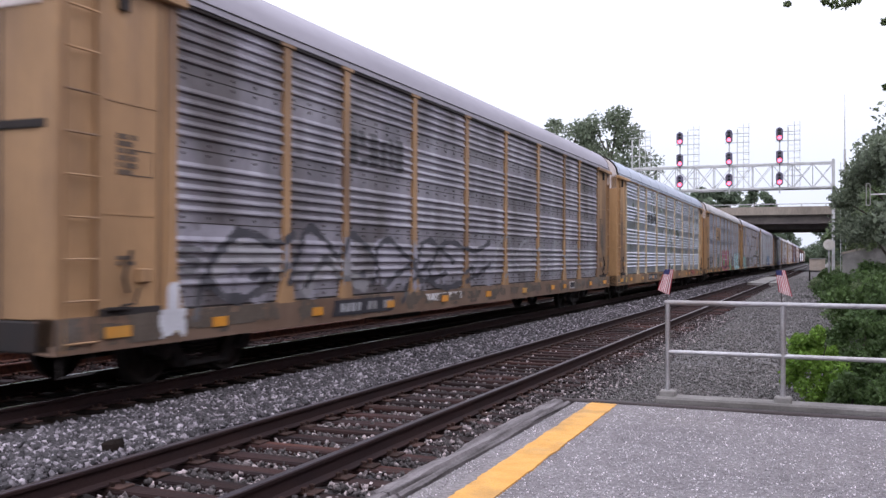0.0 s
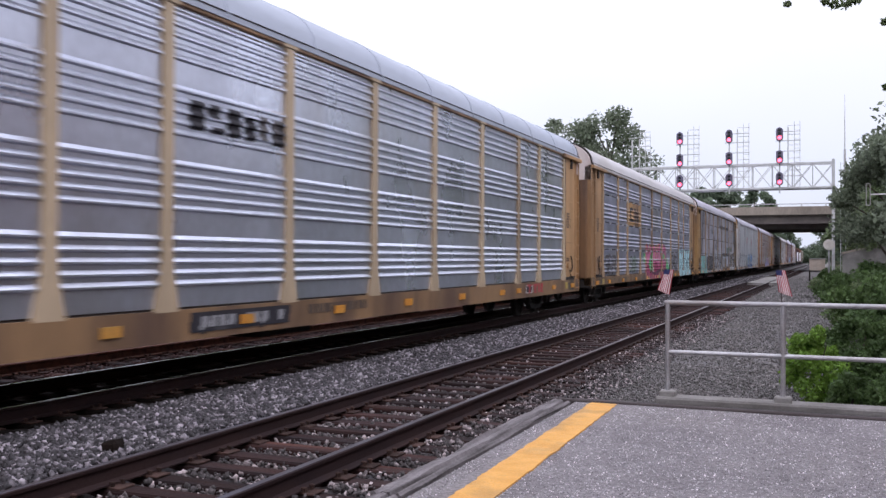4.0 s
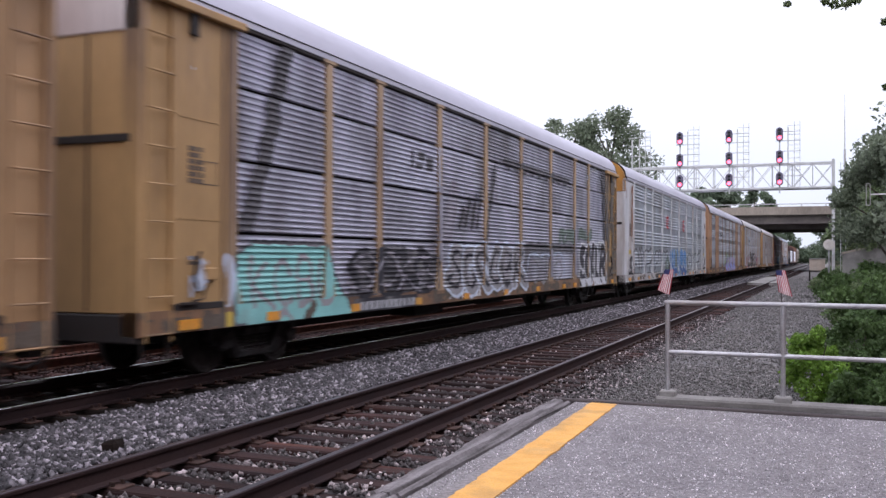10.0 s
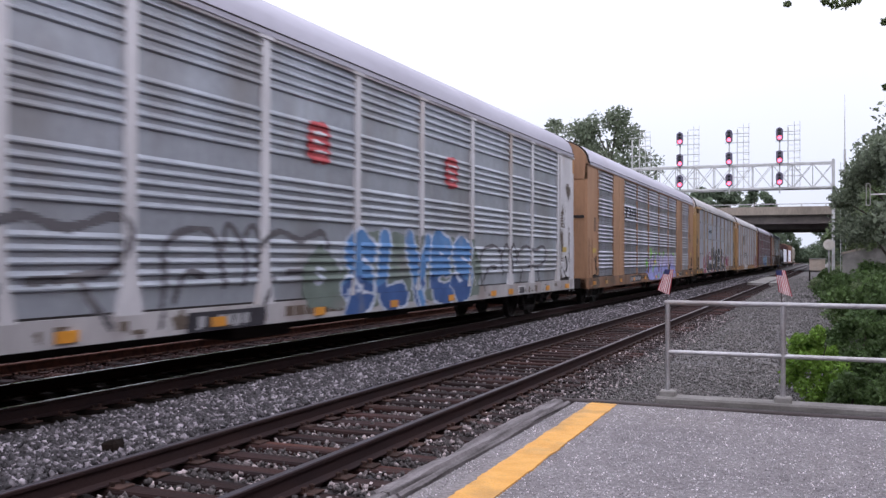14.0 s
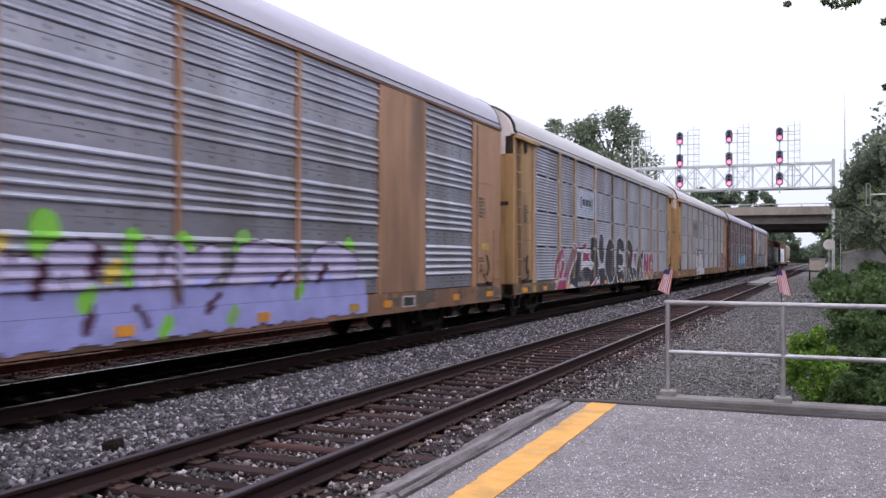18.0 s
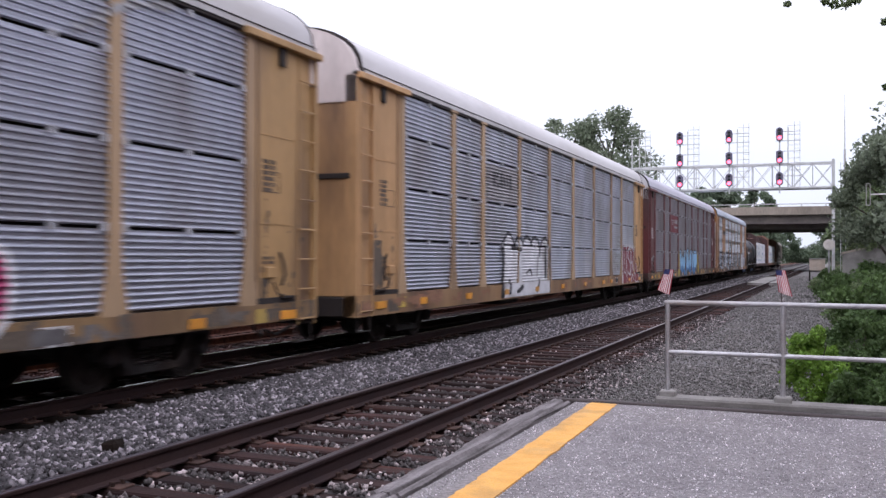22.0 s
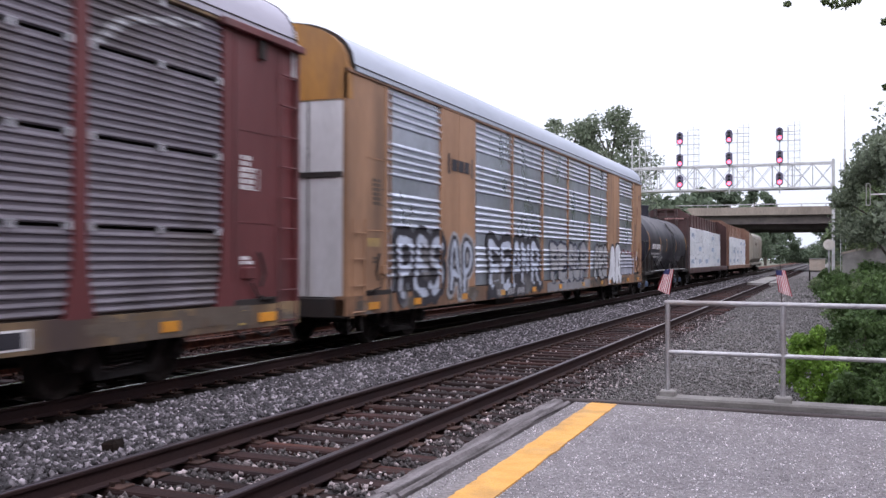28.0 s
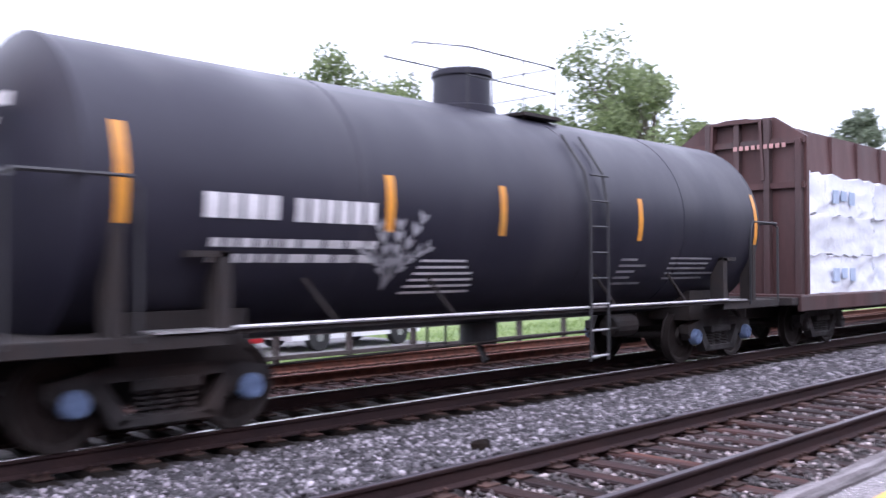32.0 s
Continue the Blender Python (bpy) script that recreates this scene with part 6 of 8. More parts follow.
def scrawl(y0, y1, z0, z1, glyphs, colour, mat, seed, w=0.035):
    segs = strokes_of(glyphs, y0 + 0.1, y1 - 0.1, z0 + 0.1, z1 - 0.1, seed, 1.15)
    return (y0, y1, z0, z1, lines_only(segs, w, 0.4), [(colour, mat)], "spray-painted scrawl")


def patch(y0, y1, z0, z1, name, mat, label="paint patch", seed=1, rough=0.12):
    def rule(P):
        e = np.minimum.reduce([P[:, 0] - y0, y1 - P[:, 0], P[:, 1] - z0, z1 - P[:, 1]])
        return np.where(e > rough * (0.5 + 0.5 * np.sin(P[:, 0] * 9 + seed) * np.sin(P[:, 1] * 11 + seed)), 0, -1)
    return (y0, y1, z0, z1, rule, [(name, mat)], label)


def lilac_piece(y0, y1, z0, z1):
    """A solid painted field along the sill with letter bodies, dark accents and bright tops."""
    spans = ((11.75, 12.75), (12.95, 14.2), (14.4, 15.6), (15.9, 17.4), (17.8, 19.4))
    coats = [(line_of((y, 1.45), (y + 0.05, z)), [(w, 2)], False) for y, z, w in ((11.35, 1.4, 0.2), (12.5, 1.95, 0.22), (13.85, 1.85, 0.16), (14.75, 1.8, 0.22), (16.1, 1.85, 0.22), (19.2, 1.8, 0.2))]
    coats += [(letter(ch, a, b, 0.95, 1.62, 41 + k, 0.4), [(0.27, 1), (0.24, (1.3, 0, 4))], False) for k, (ch, (a, b)) in enumerate(zip("WUKES", spans))]
    coats += [(ring((11.2, 1.05), (12.0, 0.68), (19.9, 0.7), (19.9, 1.3), (15.0, 1.25), (11.9, 1.3)), [(0.0, 0)], True)]
    coats += [(line_of((y, z), (y + dy, z + 0.22)), [(w, 1)], False) for y, z, dy, w in ((11.7, 1.05, 0.1, 0.07), (12.4, 1.3, 0.1, 0.09), (13.2, 1.5, 0.1, 0.1), (13.1, 0.85, 0.1, 0.08), (14.1, 0.85, -0.15, 0.05), (14.75, 1.1, -0.1, 0.08), (15.3, 0.95, 0.3, 0.06), (16.9, 1.25, 0.4, 0.05), (18.2, 1.3, 0.3, 0.06))]
    coats += [(line_of((y, z), (y + 0.1, z + 0.1)), [(w, k)], False) for y, z, w, k in ((13.1, 1.15, 0.1, 2), (14.4, 0.75, 0.1, 2), (15.8, 0.8, 0.1, 2), (17.6, 1.1, 0.12, 2), (13.5, 1.45, 0.1, 3), (11.9, 1.75, 0.07, 3), (12.9, 1.6, 0.14, 4))]
    return piece(y0, y1, z0, z1, coats, [("lilac", G_LILAC), ("dark", G_PURPLE), ("lime green", G_LIME), ("yellow", G_GOLD), ("pale mauve", G_PALE_LILAC)], "graffiti lettering shapes", 41)


SOOT = paint("soot_stain", (0.11, 0.085, 0.065), 0.3)
RUST_STAIN = paint("rust_stain", (0.25, 0.13, 0.08), 0.3)


def grime(y0, y1, z0, z1, mat, name, seed, cover=0.0, drip=0.35):
    """Irregular stains with a ragged outline, drawn out downwards."""
    def rule(P):
        f = np.array([noise.noise(Vector((y * 1.7, z * 1.7 * drip, seed))) + 0.5 * noise.noise(Vector((y * 5, z * 5 * drip, seed + 9))) + 0.25 * noise.noise(Vector((y * 14, z * 9, seed))) for y, z in P])
        e = np.minimum.reduce([P[:, 0] - y0, y1 - P[:, 0], P[:, 1] - z0, z1 - P[:, 1]])
        return np.where(f > 0.12 - cover + 0.25 * (e < 0.08), 0, -1)
    return (y0, y1, z0, z1, rule, [(name, mat)], "stain running down the side")


TAN = enamel("tan_enamel", (0.58, 0.34, 0.155))
TAN_OLD = enamel("old_tan_enamel", (0.44, 0.26, 0.125), amt=0.35)
MUSTARD = enamel("mustard_enamel", (0.47, 0.285, 0.12), amt=0.3)
ORANGE_TAN = enamel("orange_tan_enamel", (0.43, 0.24, 0.135))
OXIDE = enamel("oxide_red_enamel", (0.14, 0.03, 0.032), dirt=(0.05, 0.03, 0.03))
WHITE = enamel("white_enamel", (0.66, 0.65, 0.68), dirt=(0.35, 0.27, 0.22), amt=0.2)
CAP_PINK = enamel("pinkish_white_cap", (0.78, 0.69, 0.67), dirt=(0.45, 0.36, 0.33))
CAP_ORANGE = enamel("orange_cap", (0.60, 0.27, 0.03))
ROOF_LILAC = mk("galvanised_roof", (0.40, 0.39, 0.46), (0.36, 0.35, 0.41), 0.6, 0.1, scale=0.5, stretch=(0.6, 0.3, 1), fine=0.05, dirt=(0.34, 0.32, 0.37), dirt_amt=0.2)
ROOF_WHITE = mk("white_roof", (0.47, 0.455, 0.465), (0.41, 0.395, 0.405), 0.65, 0.05, scale=0.5, stretch=(0.6, 0.3, 1), fine=0.05, dirt=(0.37, 0.35, 0.34), dirt_amt=0.2)
ROOF_GREY = mk("grey_roof", (0.34, 0.32, 0.37), (0.28, 0.265, 0.30), 0.65, 0.05, scale=0.5, stretch=(0.6, 0.3, 1), fine=0.05)
# tan post colour, greyed to bring distance haze into it
HAZED_POST = enamel("hazed_tan_post", (0.47, 0.32, 0.19))
P_DIRTY = steel("sooty_steel", (0.35, 0.325, 0.34), 0.45, (0.11, 0.095, 0.10), 0.55, 0.3, 0.5)
P_BRIGHT = steel("bright_galvanised", (0.62, 0.64, 0.68), 0.82, (0.5, 0.51, 0.55), 0.3, 0.85, 0.32)
P_BLUEGREY = steel("blue_grey_steel", (0.36, 0.37, 0.435), 0.72, (0.26, 0.26, 0.30), 0.4, 0.7, 0.42)
P_GREY2 = steel("weathered_steel", (0.42, 0.405, 0.445), 0.66, (0.18, 0.17, 0.19), 0.4, 0.65, 0.46)
P_PALE = steel("pale_grey_steel", (0.37, 0.39, 0.40), 0.8, (0.27, 0.27, 0.28), 0.35, 0.5, 0.45)
P_MID = steel("dull_galvanised", (0.41, 0.415, 0.45), 0.74, (0.27, 0.26, 0.28), 0.4, 0.75, 0.42)
P_BROWNISH = steel("brown_grey_steel", (0.175, 0.155, 0.165), 0.7, (0.10, 0.085, 0.085), 0.4, 0.3, 0.52)

GRIMY = {"tan_enamel": enamel("grimy_tan_sill", (0.36, 0.215, 0.105), 0.6, amt=0.55), "mustard_enamel": enamel("grimy_mustard_sill", (0.29, 0.18, 0.085), 0.6, amt=0.55),
         "orange_tan_enamel": enamel("grimy_orange_tan_sill", (0.32, 0.17, 0.095), 0.6, amt=0.5), "old_tan_enamel": enamel("grimy_old_tan_sill", (0.27, 0.165, 0.085), 0.6, amt=0.55),
         "white_enamel": enamel("grimy_white_sill", (0.50, 0.48, 0.49), 0.75, (0.22, 0.17, 0.15), 0.4)}

U0 = {"A": 7.6, "B": 36.2, "C": 65.2, "D": 93.8, "E": 122.75, "F": 151.95, "G": 180.25, "H": 208.9, "I": 237.6, "J": 266.5}
SIX = [(0.0, 0.14, 0.0, 1.0), (0.17, 0.28, 0.55, 1.0), (0.36, 0.5, 0.0, 1.0), (0.56, 0.66, 0.0, 0.85), (0.72, 0.8, 0.1, 1.0), (0.86, 1.0, 0.0, 1.0), (0.2, 0.32, 0.0, 0.2)]
BOXY = [(0.0, 0.07, 0.1, 0.9), (0.14, 0.36, 0.28, 0.72), (0.41, 0.61, 0.28, 0.72), (0.66, 0.86, 0.28, 0.72), (0.93, 1.0, 0.1, 0.9)]

SHAPES = "graffiti lettering shapes"
G_SAGE, G_PEACH = paint("spray_grey_green", (0.15, 0.19, 0.165)), paint("spray_peach", (0.46, 0.24, 0.15))
G_ROSE, G_DEEP = paint("spray_rose", (0.46, 0.13, 0.25)), paint("spray_deep_blue", (0.035, 0.09, 0.26))
G_ICE, G_WINE = paint("spray_ice_white", (0.50, 0.55, 0.66)), paint("spray_wine_red", (0.20, 0.035, 0.05))
G_HAZY = paint("spray_thin_lilac", (0.36, 0.365, 0.44))
G_SLATE = paint("spray_slate", (0.05, 0.048, 0.058))
G_MAUVE = paint("spray_mauve_grey", (0.30, 0.285, 0.33))


def word(text, spans, z0, z1, layers, seed, warp=0.3):
    """Letters side by side: each span is the letter's two ends along the car."""
    return [(letter(ch, a, b, z0, z1, seed + k, warp), layers, False) for k, (ch, (a, b)) in enumerate(zip(text, spans))]


def even(y0, y1, n, lap=0.08):
    w = (y1 - y0) / n
    return [(y0 + k * w - lap, y0 + (k + 1) * w + lap) for k in range(n)]


def plates(y0, y1, seed, field=True):
    """A dark field on the sill with a pale reporting mark as plain bars."""
    rr = random.Random(seed)
    coats = [(ring((y0, 0.68), (y1, 0.68), (y1 + 0.06, 0.95), (y0 + 0.06, 0.95)), [(0.0, 0)], True)] if field else []
    y = y0 + 0.25
    while y < y1 - 0.2:
        coats.append((ring((y, 0.74), (y + 0.15, 0.74), (y + 0.17, 0.89), (y + 0.02, 0.89)), [(0.0, 1)], True))
        y += 0.2 if rr.random() < 0.82 else 0.42
    return piece(y0 - 0.1, y1 + 0.2, 0.66, 0.98, coats, [("black", G_BLACK), ("pale", G_PALE)], "sill field with a mark as plain bars", seed, 0.006)


DARK_LINE, DULL_CLOUD = [("dark", G_SLATE), ("pale", G_DULL), ("mauve", G_MAUVE)], "flowing outlined graffiti shapes"
autorack("tan autorack with sooty grey corrugated sides and grey scrawls", U0["A"], dict(low=0.6, 
    body=TAN_OLD, sill=enamel("brown_grimy_sill", (0.22, 0.14, 0.095), amt=0.5), panel=P_DIRTY, roof=ROOF_GREY, cap=CAP_PINK, door=TAN_OLD, rows="banded", rail=M_UNDER, plate=M_STENCIL_W, rivet=M_UNDER, paint=[
        grime(0.5, 26.8, 0.66, 1.0, SOOT, "sooty brown", 8.1, 0.1, 1.0), grime(2.2, 14.3, 1.0, 2.1, G_MAUVE, "mauve", 2.7, 0.05, 1.0),
        piece(1.95, 14.4, 0.72, 2.3, [(line_of((2.8, 1.5), (3.4, 1.75), (4.3, 1.6)), [(0.16, 1)], False), (line_of((5.2, 1.2), (6.0, 1.6), (7.2, 1.2)), [(0.16, 1)], False), (line_of((8.2, 1.2), (9.6, 1.5), (10.6, 1.2)), [(0.15, 2)], False),
                                      (letter("eye", 2.7, 4.75, 1.08, 2.05, 3, 0.2), [(0.065, 0)], False), (letter("ripple", 4.7, 7.6, 1.1, 2.1, 4, 0.3), [(0.06, 0)], False), (letter("ripple", 7.4, 11.4, 1.05, 2.02, 5, 0.4), [(0.055, 0)], False),
                                      (letter("eye", 10.0, 13.9, 1.05, 2.05, 8, 0.5), [(0.055, 0)], False), (letter("hook", 2.0, 2.6, 1.5, 1.8, 1), [(0.03, 0)], False)], DARK_LINE, DULL_CLOUD, 3),
        piece(14.0, 25.3, 0.9, 2.4, [(letter("ripple", 14.1, 17.6, 1.1, 2.2, 9, 0.4), [(0.04, 0)], False), (letter("ripple", 17.6, 21.0, 1.0, 2.1, 11, 0.6), [(0.035, 0)], False), (letter("ripple", 21.0, 25.0, 1.0, 2.1, 14, 0.6), [(0.035, 0)], False)], [("pale", G_PALE)], DULL_CLOUD, 4),
        sign(6.6, 8.8, 3.3, 3.9, SIX, "dark grey", G_GREY), plates(6.0, 8.3, 5),
        piece(1.5, 2.3, 0.66, 1.4, [(ring((1.72, 0.68), (2.12, 0.66), (2.2, 1.0), (1.98, 1.34), (1.78, 1.3), (1.66, 1.0)), [(0.0, 0)], True)], [("pale", G_WHITE)], "patch on the post foot", 6, 0.05),
        grime(25.6, 27.1, 1.0, 3.0, SOOT, "sooty brown", 4.4, 0.0)]))
autorack("tan autorack with bright silver corrugated sides", U0["B"], dict(low=0.6, 
    body=TAN, bar=False, post=enamel("pale_tan_post", (0.58, 0.45, 0.30)), panel=P_BRIGHT, roof=mk("blue_white_roof", (0.38, 0.42, 0.50), (0.35, 0.385, 0.46), 0.6, 0.0, scale=0.5, stretch=(0.6, 0.3, 1), fine=0.05), cap=CAP_PINK, door=TAN, rows="banded", seams=12, plate=M_STENCIL, paint=[
        sign(6.95, 9.2, 3.32, 3.7, SIX, "black", G_BLACK), plates(6.9, 9.3, 9), sign(21.5, 23.0, 0.7, 0.95, [(0, .3, .8, 1), (.1, .2, 0, 1), (.36, .64, .8, 1), (.45, .55, 0, 1), (.7, .8, 0, 1), (.85, 1, 0, 1)], "red", M_STENCIL_R)]))
MAG = [("magenta", G_MAG), ("rose pink", G_ROSE), ("green", G_GREEN), ("peach", G_PEACH), ("dark purple", G_PURPLE), ("white", G_WHITE)]
KSPANS = ((10.85, 12.2), (12.65, 13.7), (13.85, 14.85), (15.2, 16.6))
autorack("brownish tan autorack with blue-grey slotted side panels and bright graffiti", U0["C"], dict(low=0.71, 
    post=HAZED_POST, body=TAN_OLD, panel=P_BLUEGREY, roof=ROOF_WHITE, cap=CAP_PINK, door=enamel("dark_brown_tan", (0.24, 0.13, 0.06)), rows="half", ribbed=True, brackets=True, plate=M_STENCIL, paint=[
        grime(0.1, 27.2, 0.66, 1.0, SOOT, "sooty brown", 2.3, -0.12, 1.0), patch(6.72, 9.2, 3.04, 4.0, "tan", TAN, "painted field", 2, 0.02),
        sign(7.0, 9.0, 3.2, 3.8, [(0, .14, 0, 1), (.14, .36, .8, 1), (.14, .42, 0, .2), (.5, .62, 0, 1), (.68, .78, .2, .8), (.84, .95, 0, 1)], "black", G_BLACK),
        piece(10.1, 17.8, 0.66, 2.4, [(ring((10.75, 0.66), (10.6, 1.5), (11.6, 2.0), (12.6, 2.15), (14.8, 2.2), (16.4, 1.95), (17.6, 1.0), (17.6, 0.66)), [(0.0, 2)], True), (line_of((10.3, 1.72), (10.6, 1.65), (10.85, 1.6)), [(0.2, 2), (0.06, 5)], False)]
              + word("KNAR", [(a - 0.25, b - 0.25) for a, b in KSPANS], 0.70, 2.14, [(0.22, 3)], 21, 0.25) + word("KNAR", KSPANS, 0.72, 2.08, [(0.225, 4), (0.19, (1.45, 0, 1))], 21, 0.25)
              + [(line_of((11.4, 1.6), (12.3, 1.62), (14.6, 1.6)), [(0.02, 5)], False), (line_of((12.7, 1.2), (12.72, 1.0)), [(0.08, 5)], False), (line_of((12.0, 1.05), (13.2, 0.95), (14.6, 1.1), (16.9, 1.0)), [(0.06, 4)], False)], MAG, SHAPES, 11),
        piece(20.4, 26.4, 0.68, 2.3, [(letter(ch, a, b, 0.86, 1.98, 31 + k, 0.25), [(0.27, 1), (0.215, 0)], False) for k, (ch, a, b) in enumerate((("U", 20.85, 21.6), ("N", 21.5, 22.3), ("I", 22.3, 22.8), ("R", 22.8, 23.6), ("O", 23.7, 24.4), ("K", 24.5, 25.2)))]
              + [(letter("ripple", 21.0, 23.0, 1.0, 1.7, 5), [(0.03, 1)], False), (letter("ripple", 23.0, 25.2, 1.0, 1.7, 6), [(0.03, 1)], False), (line_of((25.5, 1.5), (25.9, 2.1), (26.0, 1.6), (26.3, 1.9)), [(0.11, 1), (0.05, 2)], False), (line_of((25.6, 1.2), (26.1, 1.3)), [(0.16, 3)], False)],
              [("pale cyan", G_CYAN), ("black", G_BLACK), ("white", G_WHITE), ("brown", SOOT)], SHAPES, 12),
        scrawl(2.1, 4.3, 1.05, 1.85, ["hook", "arch", "bowl"], "grey", G_GREY, 13, 0.06), scrawl(6.9, 8.6, 1.05, 1.8, ["hook", "fork", "bowl"], "grey green", G_SAGE, 16, 0.07), scrawl(18.0, 20.2, 1.1, 1.9, ["hook", "arch", "loop"], "grey", G_GREY, 14, 0.08),
        grime(25.6, 27.1, 1.0, 2.4, SOOT, "sooty brown", 1.4, -0.06)]))
autorack("tan autorack with grey slotted sides, teal and white graffiti", U0["D"], dict(low=0.71, 
    post=HAZED_POST, body=MUSTARD, sill=enamel("grimy_orange_sill", (0.26, 0.145, 0.08), amt=0.6), panel=P_GREY2, roof=ROOF_LILAC, cap=CAP_PINK, door=MUSTARD, rows=0.09, rail=M_UNDER, plate=M_STENCIL_W, paint=[
        grime(8.4, 26.8, 0.66, 1.0, SOOT, "sooty brown", 6.1, 0.0, 1.0), patch(6.9, 9.36, 3.04, 4.0, "lilac grey", G_HAZY, "painted field", 2, 0.03), sign(7.9, 9.0, 3.45, 3.8, [(0, .1, 0, 1), (.2, .5, 0, .3), (.3, .6, .5, 1), (.7, 1, 0, .8)], "dark", G_GREY),
        piece(1.6, 5.9, 0.66, 2.05, [(ring((1.95, 0.75), (2.0, 1.7), (2.5, 1.86), (4.5, 1.84), (4.75, 1.4), (5.2, 0.95), (5.35, 0.72), (3.9, 0.66), (2.6, 0.7)), [(0.06, 1), (0.0, 0)], True)]
              + word("KCBL", ((2.3, 2.9), (2.95, 3.5), (3.6, 4.2), (4.25, 4.7)), 0.95, 1.6, [(0.045, 2)], 41, 0.6) + [(line_of((1.8, 1.1), (1.86, 1.35), (1.8, 1.6)), [(0.1, 3)], False), (line_of((3.9, 0.72), (4.1, 0.9)), [(0.1, 4)], False), (line_of((2.9, 0.7), (3.2, 0.85), (3.5, 0.7)), [(0.05, 2)], False)],
              [("teal", G_TEAL), ("dark", G_GREY), ("slate", G_DULL), ("lilac white", G_ICE), ("brown", SOOT)], SHAPES, 21),
        piece(5.2, 9.5, 0.95, 2.2, [(ring((5.3, 1.0), (5.5, 1.75), (7.2, 1.9), (9.3, 1.7), (9.3, 1.0)), [(0.0, 3)], True)] + word("GENS", even(5.4, 9.2, 4), 1.05, 1.75, [(0.10, 0)], 51, 1.3) + word("SOKB", even(5.4, 9.2, 4), 1.1, 1.7, [(0.025, 2)], 55, 1.3),
              [("black", G_BLACK), ("pale", G_PALE), ("lilac", G_MAUVE), ("dark grey", G_GREY)], SHAPES, 22), plates(5.4, 8.1, 12),
        piece(9.5, 15.6, 0.72, 3.4, [(line_of((9.8, 2.2), (10.2, 3.1)), [(0.28, 3)], False)] + word("SCOGBK", even(9.9, 15.3, 6, 0.02), 1.05, 1.8, [(0.26, 1), (0.19, 0), (0.05, 2)], 61, 0.8), [("dull grey", G_DULL), ("white", G_ICE), ("black", G_BLACK), ("mauve", G_MAUVE)], "outlined graffiti shapes", 23),
        piece(15.5, 20.9, 0.72, 2.15, [(ring((15.5, 1.86), (20.8, 1.86), (20.8, 2.1), (15.5, 2.1)), [(0.0, 1)], True), (line_of((15.6, 1.3), (15.8, 1.72), (16.3, 1.78), (16.9, 1.72), (17.4, 1.8), (18.0, 1.74), (18.6, 1.82), (19.2, 1.78), (19.5, 1.5), (19.45, 1.05)), [(0.04, 0)], False)]
              + word("OUNO", even(15.9, 19.2, 4), 1.0, 1.6, [(0.035, 2)], 66, 0.5), [("white", G_ICE), ("dark grey", G_GREY), ("dull grey", G_DULL)], "outlined graffiti shapes", 24),
        scrawl(18.9, 20.8, 2.12, 2.6, ["hump", "arch"], "grey green", G_SAGE, 25, 0.09), scrawl(21.2, 23.2, 2.2, 2.7, ["arch", "wave"], "grey green", G_SAGE, 26, 0.07),
        piece(21.1, 25.6, 0.66, 2.4, word("SOAUR", ((21.55, 22.3), (22.3, 23.0), (23.0, 23.7), (23.75, 24.4), (24.45, 25.15)), 0.98, 1.98, [(0.27, 1), (0.17, 0)], 71, 0.45)
              + [(ring((21.4, 0.98), (21.8, 0.72), (22.3, 0.98), (22.7, 0.66), (23.1, 0.98), (24.0, 0.7), (24.3, 0.98), (25.1, 0.68), (25.2, 1.0)), [(0.0, 1)], True)], [("black", G_BLACK), ("white", G_WHITE)], SHAPES, 24),
        piece(1.9, 25.7, 2.03, 4.9, [(line_of((3.3, 4.85), (2.8, 3.4), (2.28, 2.1)), [(0.17, 0)], False), (line_of((12.9, 4.0), (12.6, 3.0), (12.2, 2.1)), [(0.08, 0)], False)] + [(line_of((10.5 + 0.38 * k, 2.4), (10.7 + 0.42 * k, 2.75 + 0.2 * k)), [(0.075, 0)], False) for k in range(4)]
              + [(ring((13.4, 3.98), (20.0, 3.95), (20.1, 4.18), (13.5, 4.2)), [(0.0, 0)], True), (line_of((25.0, 4.8), (25.2, 3.6), (25.3, 2.6)), [(0.3, 0)], False)], [("dark", G_GREY)], "sprayed strokes", 27, 0.05),
        patch(9.2, 9.5, 1.6, 3.2, "lilac", G_MAUVE, "paint on the post", 4, 0.03), patch(17.8, 18.1, 1.1, 1.95, "lilac", G_MAUVE, "paint on the post", 5, 0.03), patch(20.66, 20.94, 1.1, 2.7, "lilac", G_MAUVE, "paint on the post", 6, 0.03),
        # the pale arc high on this side is glare put into colour
        grime(25.55, 27.2, 1.0, 4.7, SOOT, "sooty brown", 3.3, 0.08), grime(0.95, 1.5, 1.15, 1.75, G_ICE, "lilac white", 9.1, 0.1), piece(21.9, 24.0, 3.95, 4.85, [(line_of((22.1, 4.15), (22.8, 4.58), (23.7, 4.8)), [(0.05, 0)], False)], [("pale", G_PALE)], "painted-on arc of glare", 72), grime(0.9, 1.2, 3.2, 4.2, G_ICE, "lilac white", 3.1, -0.05)]))
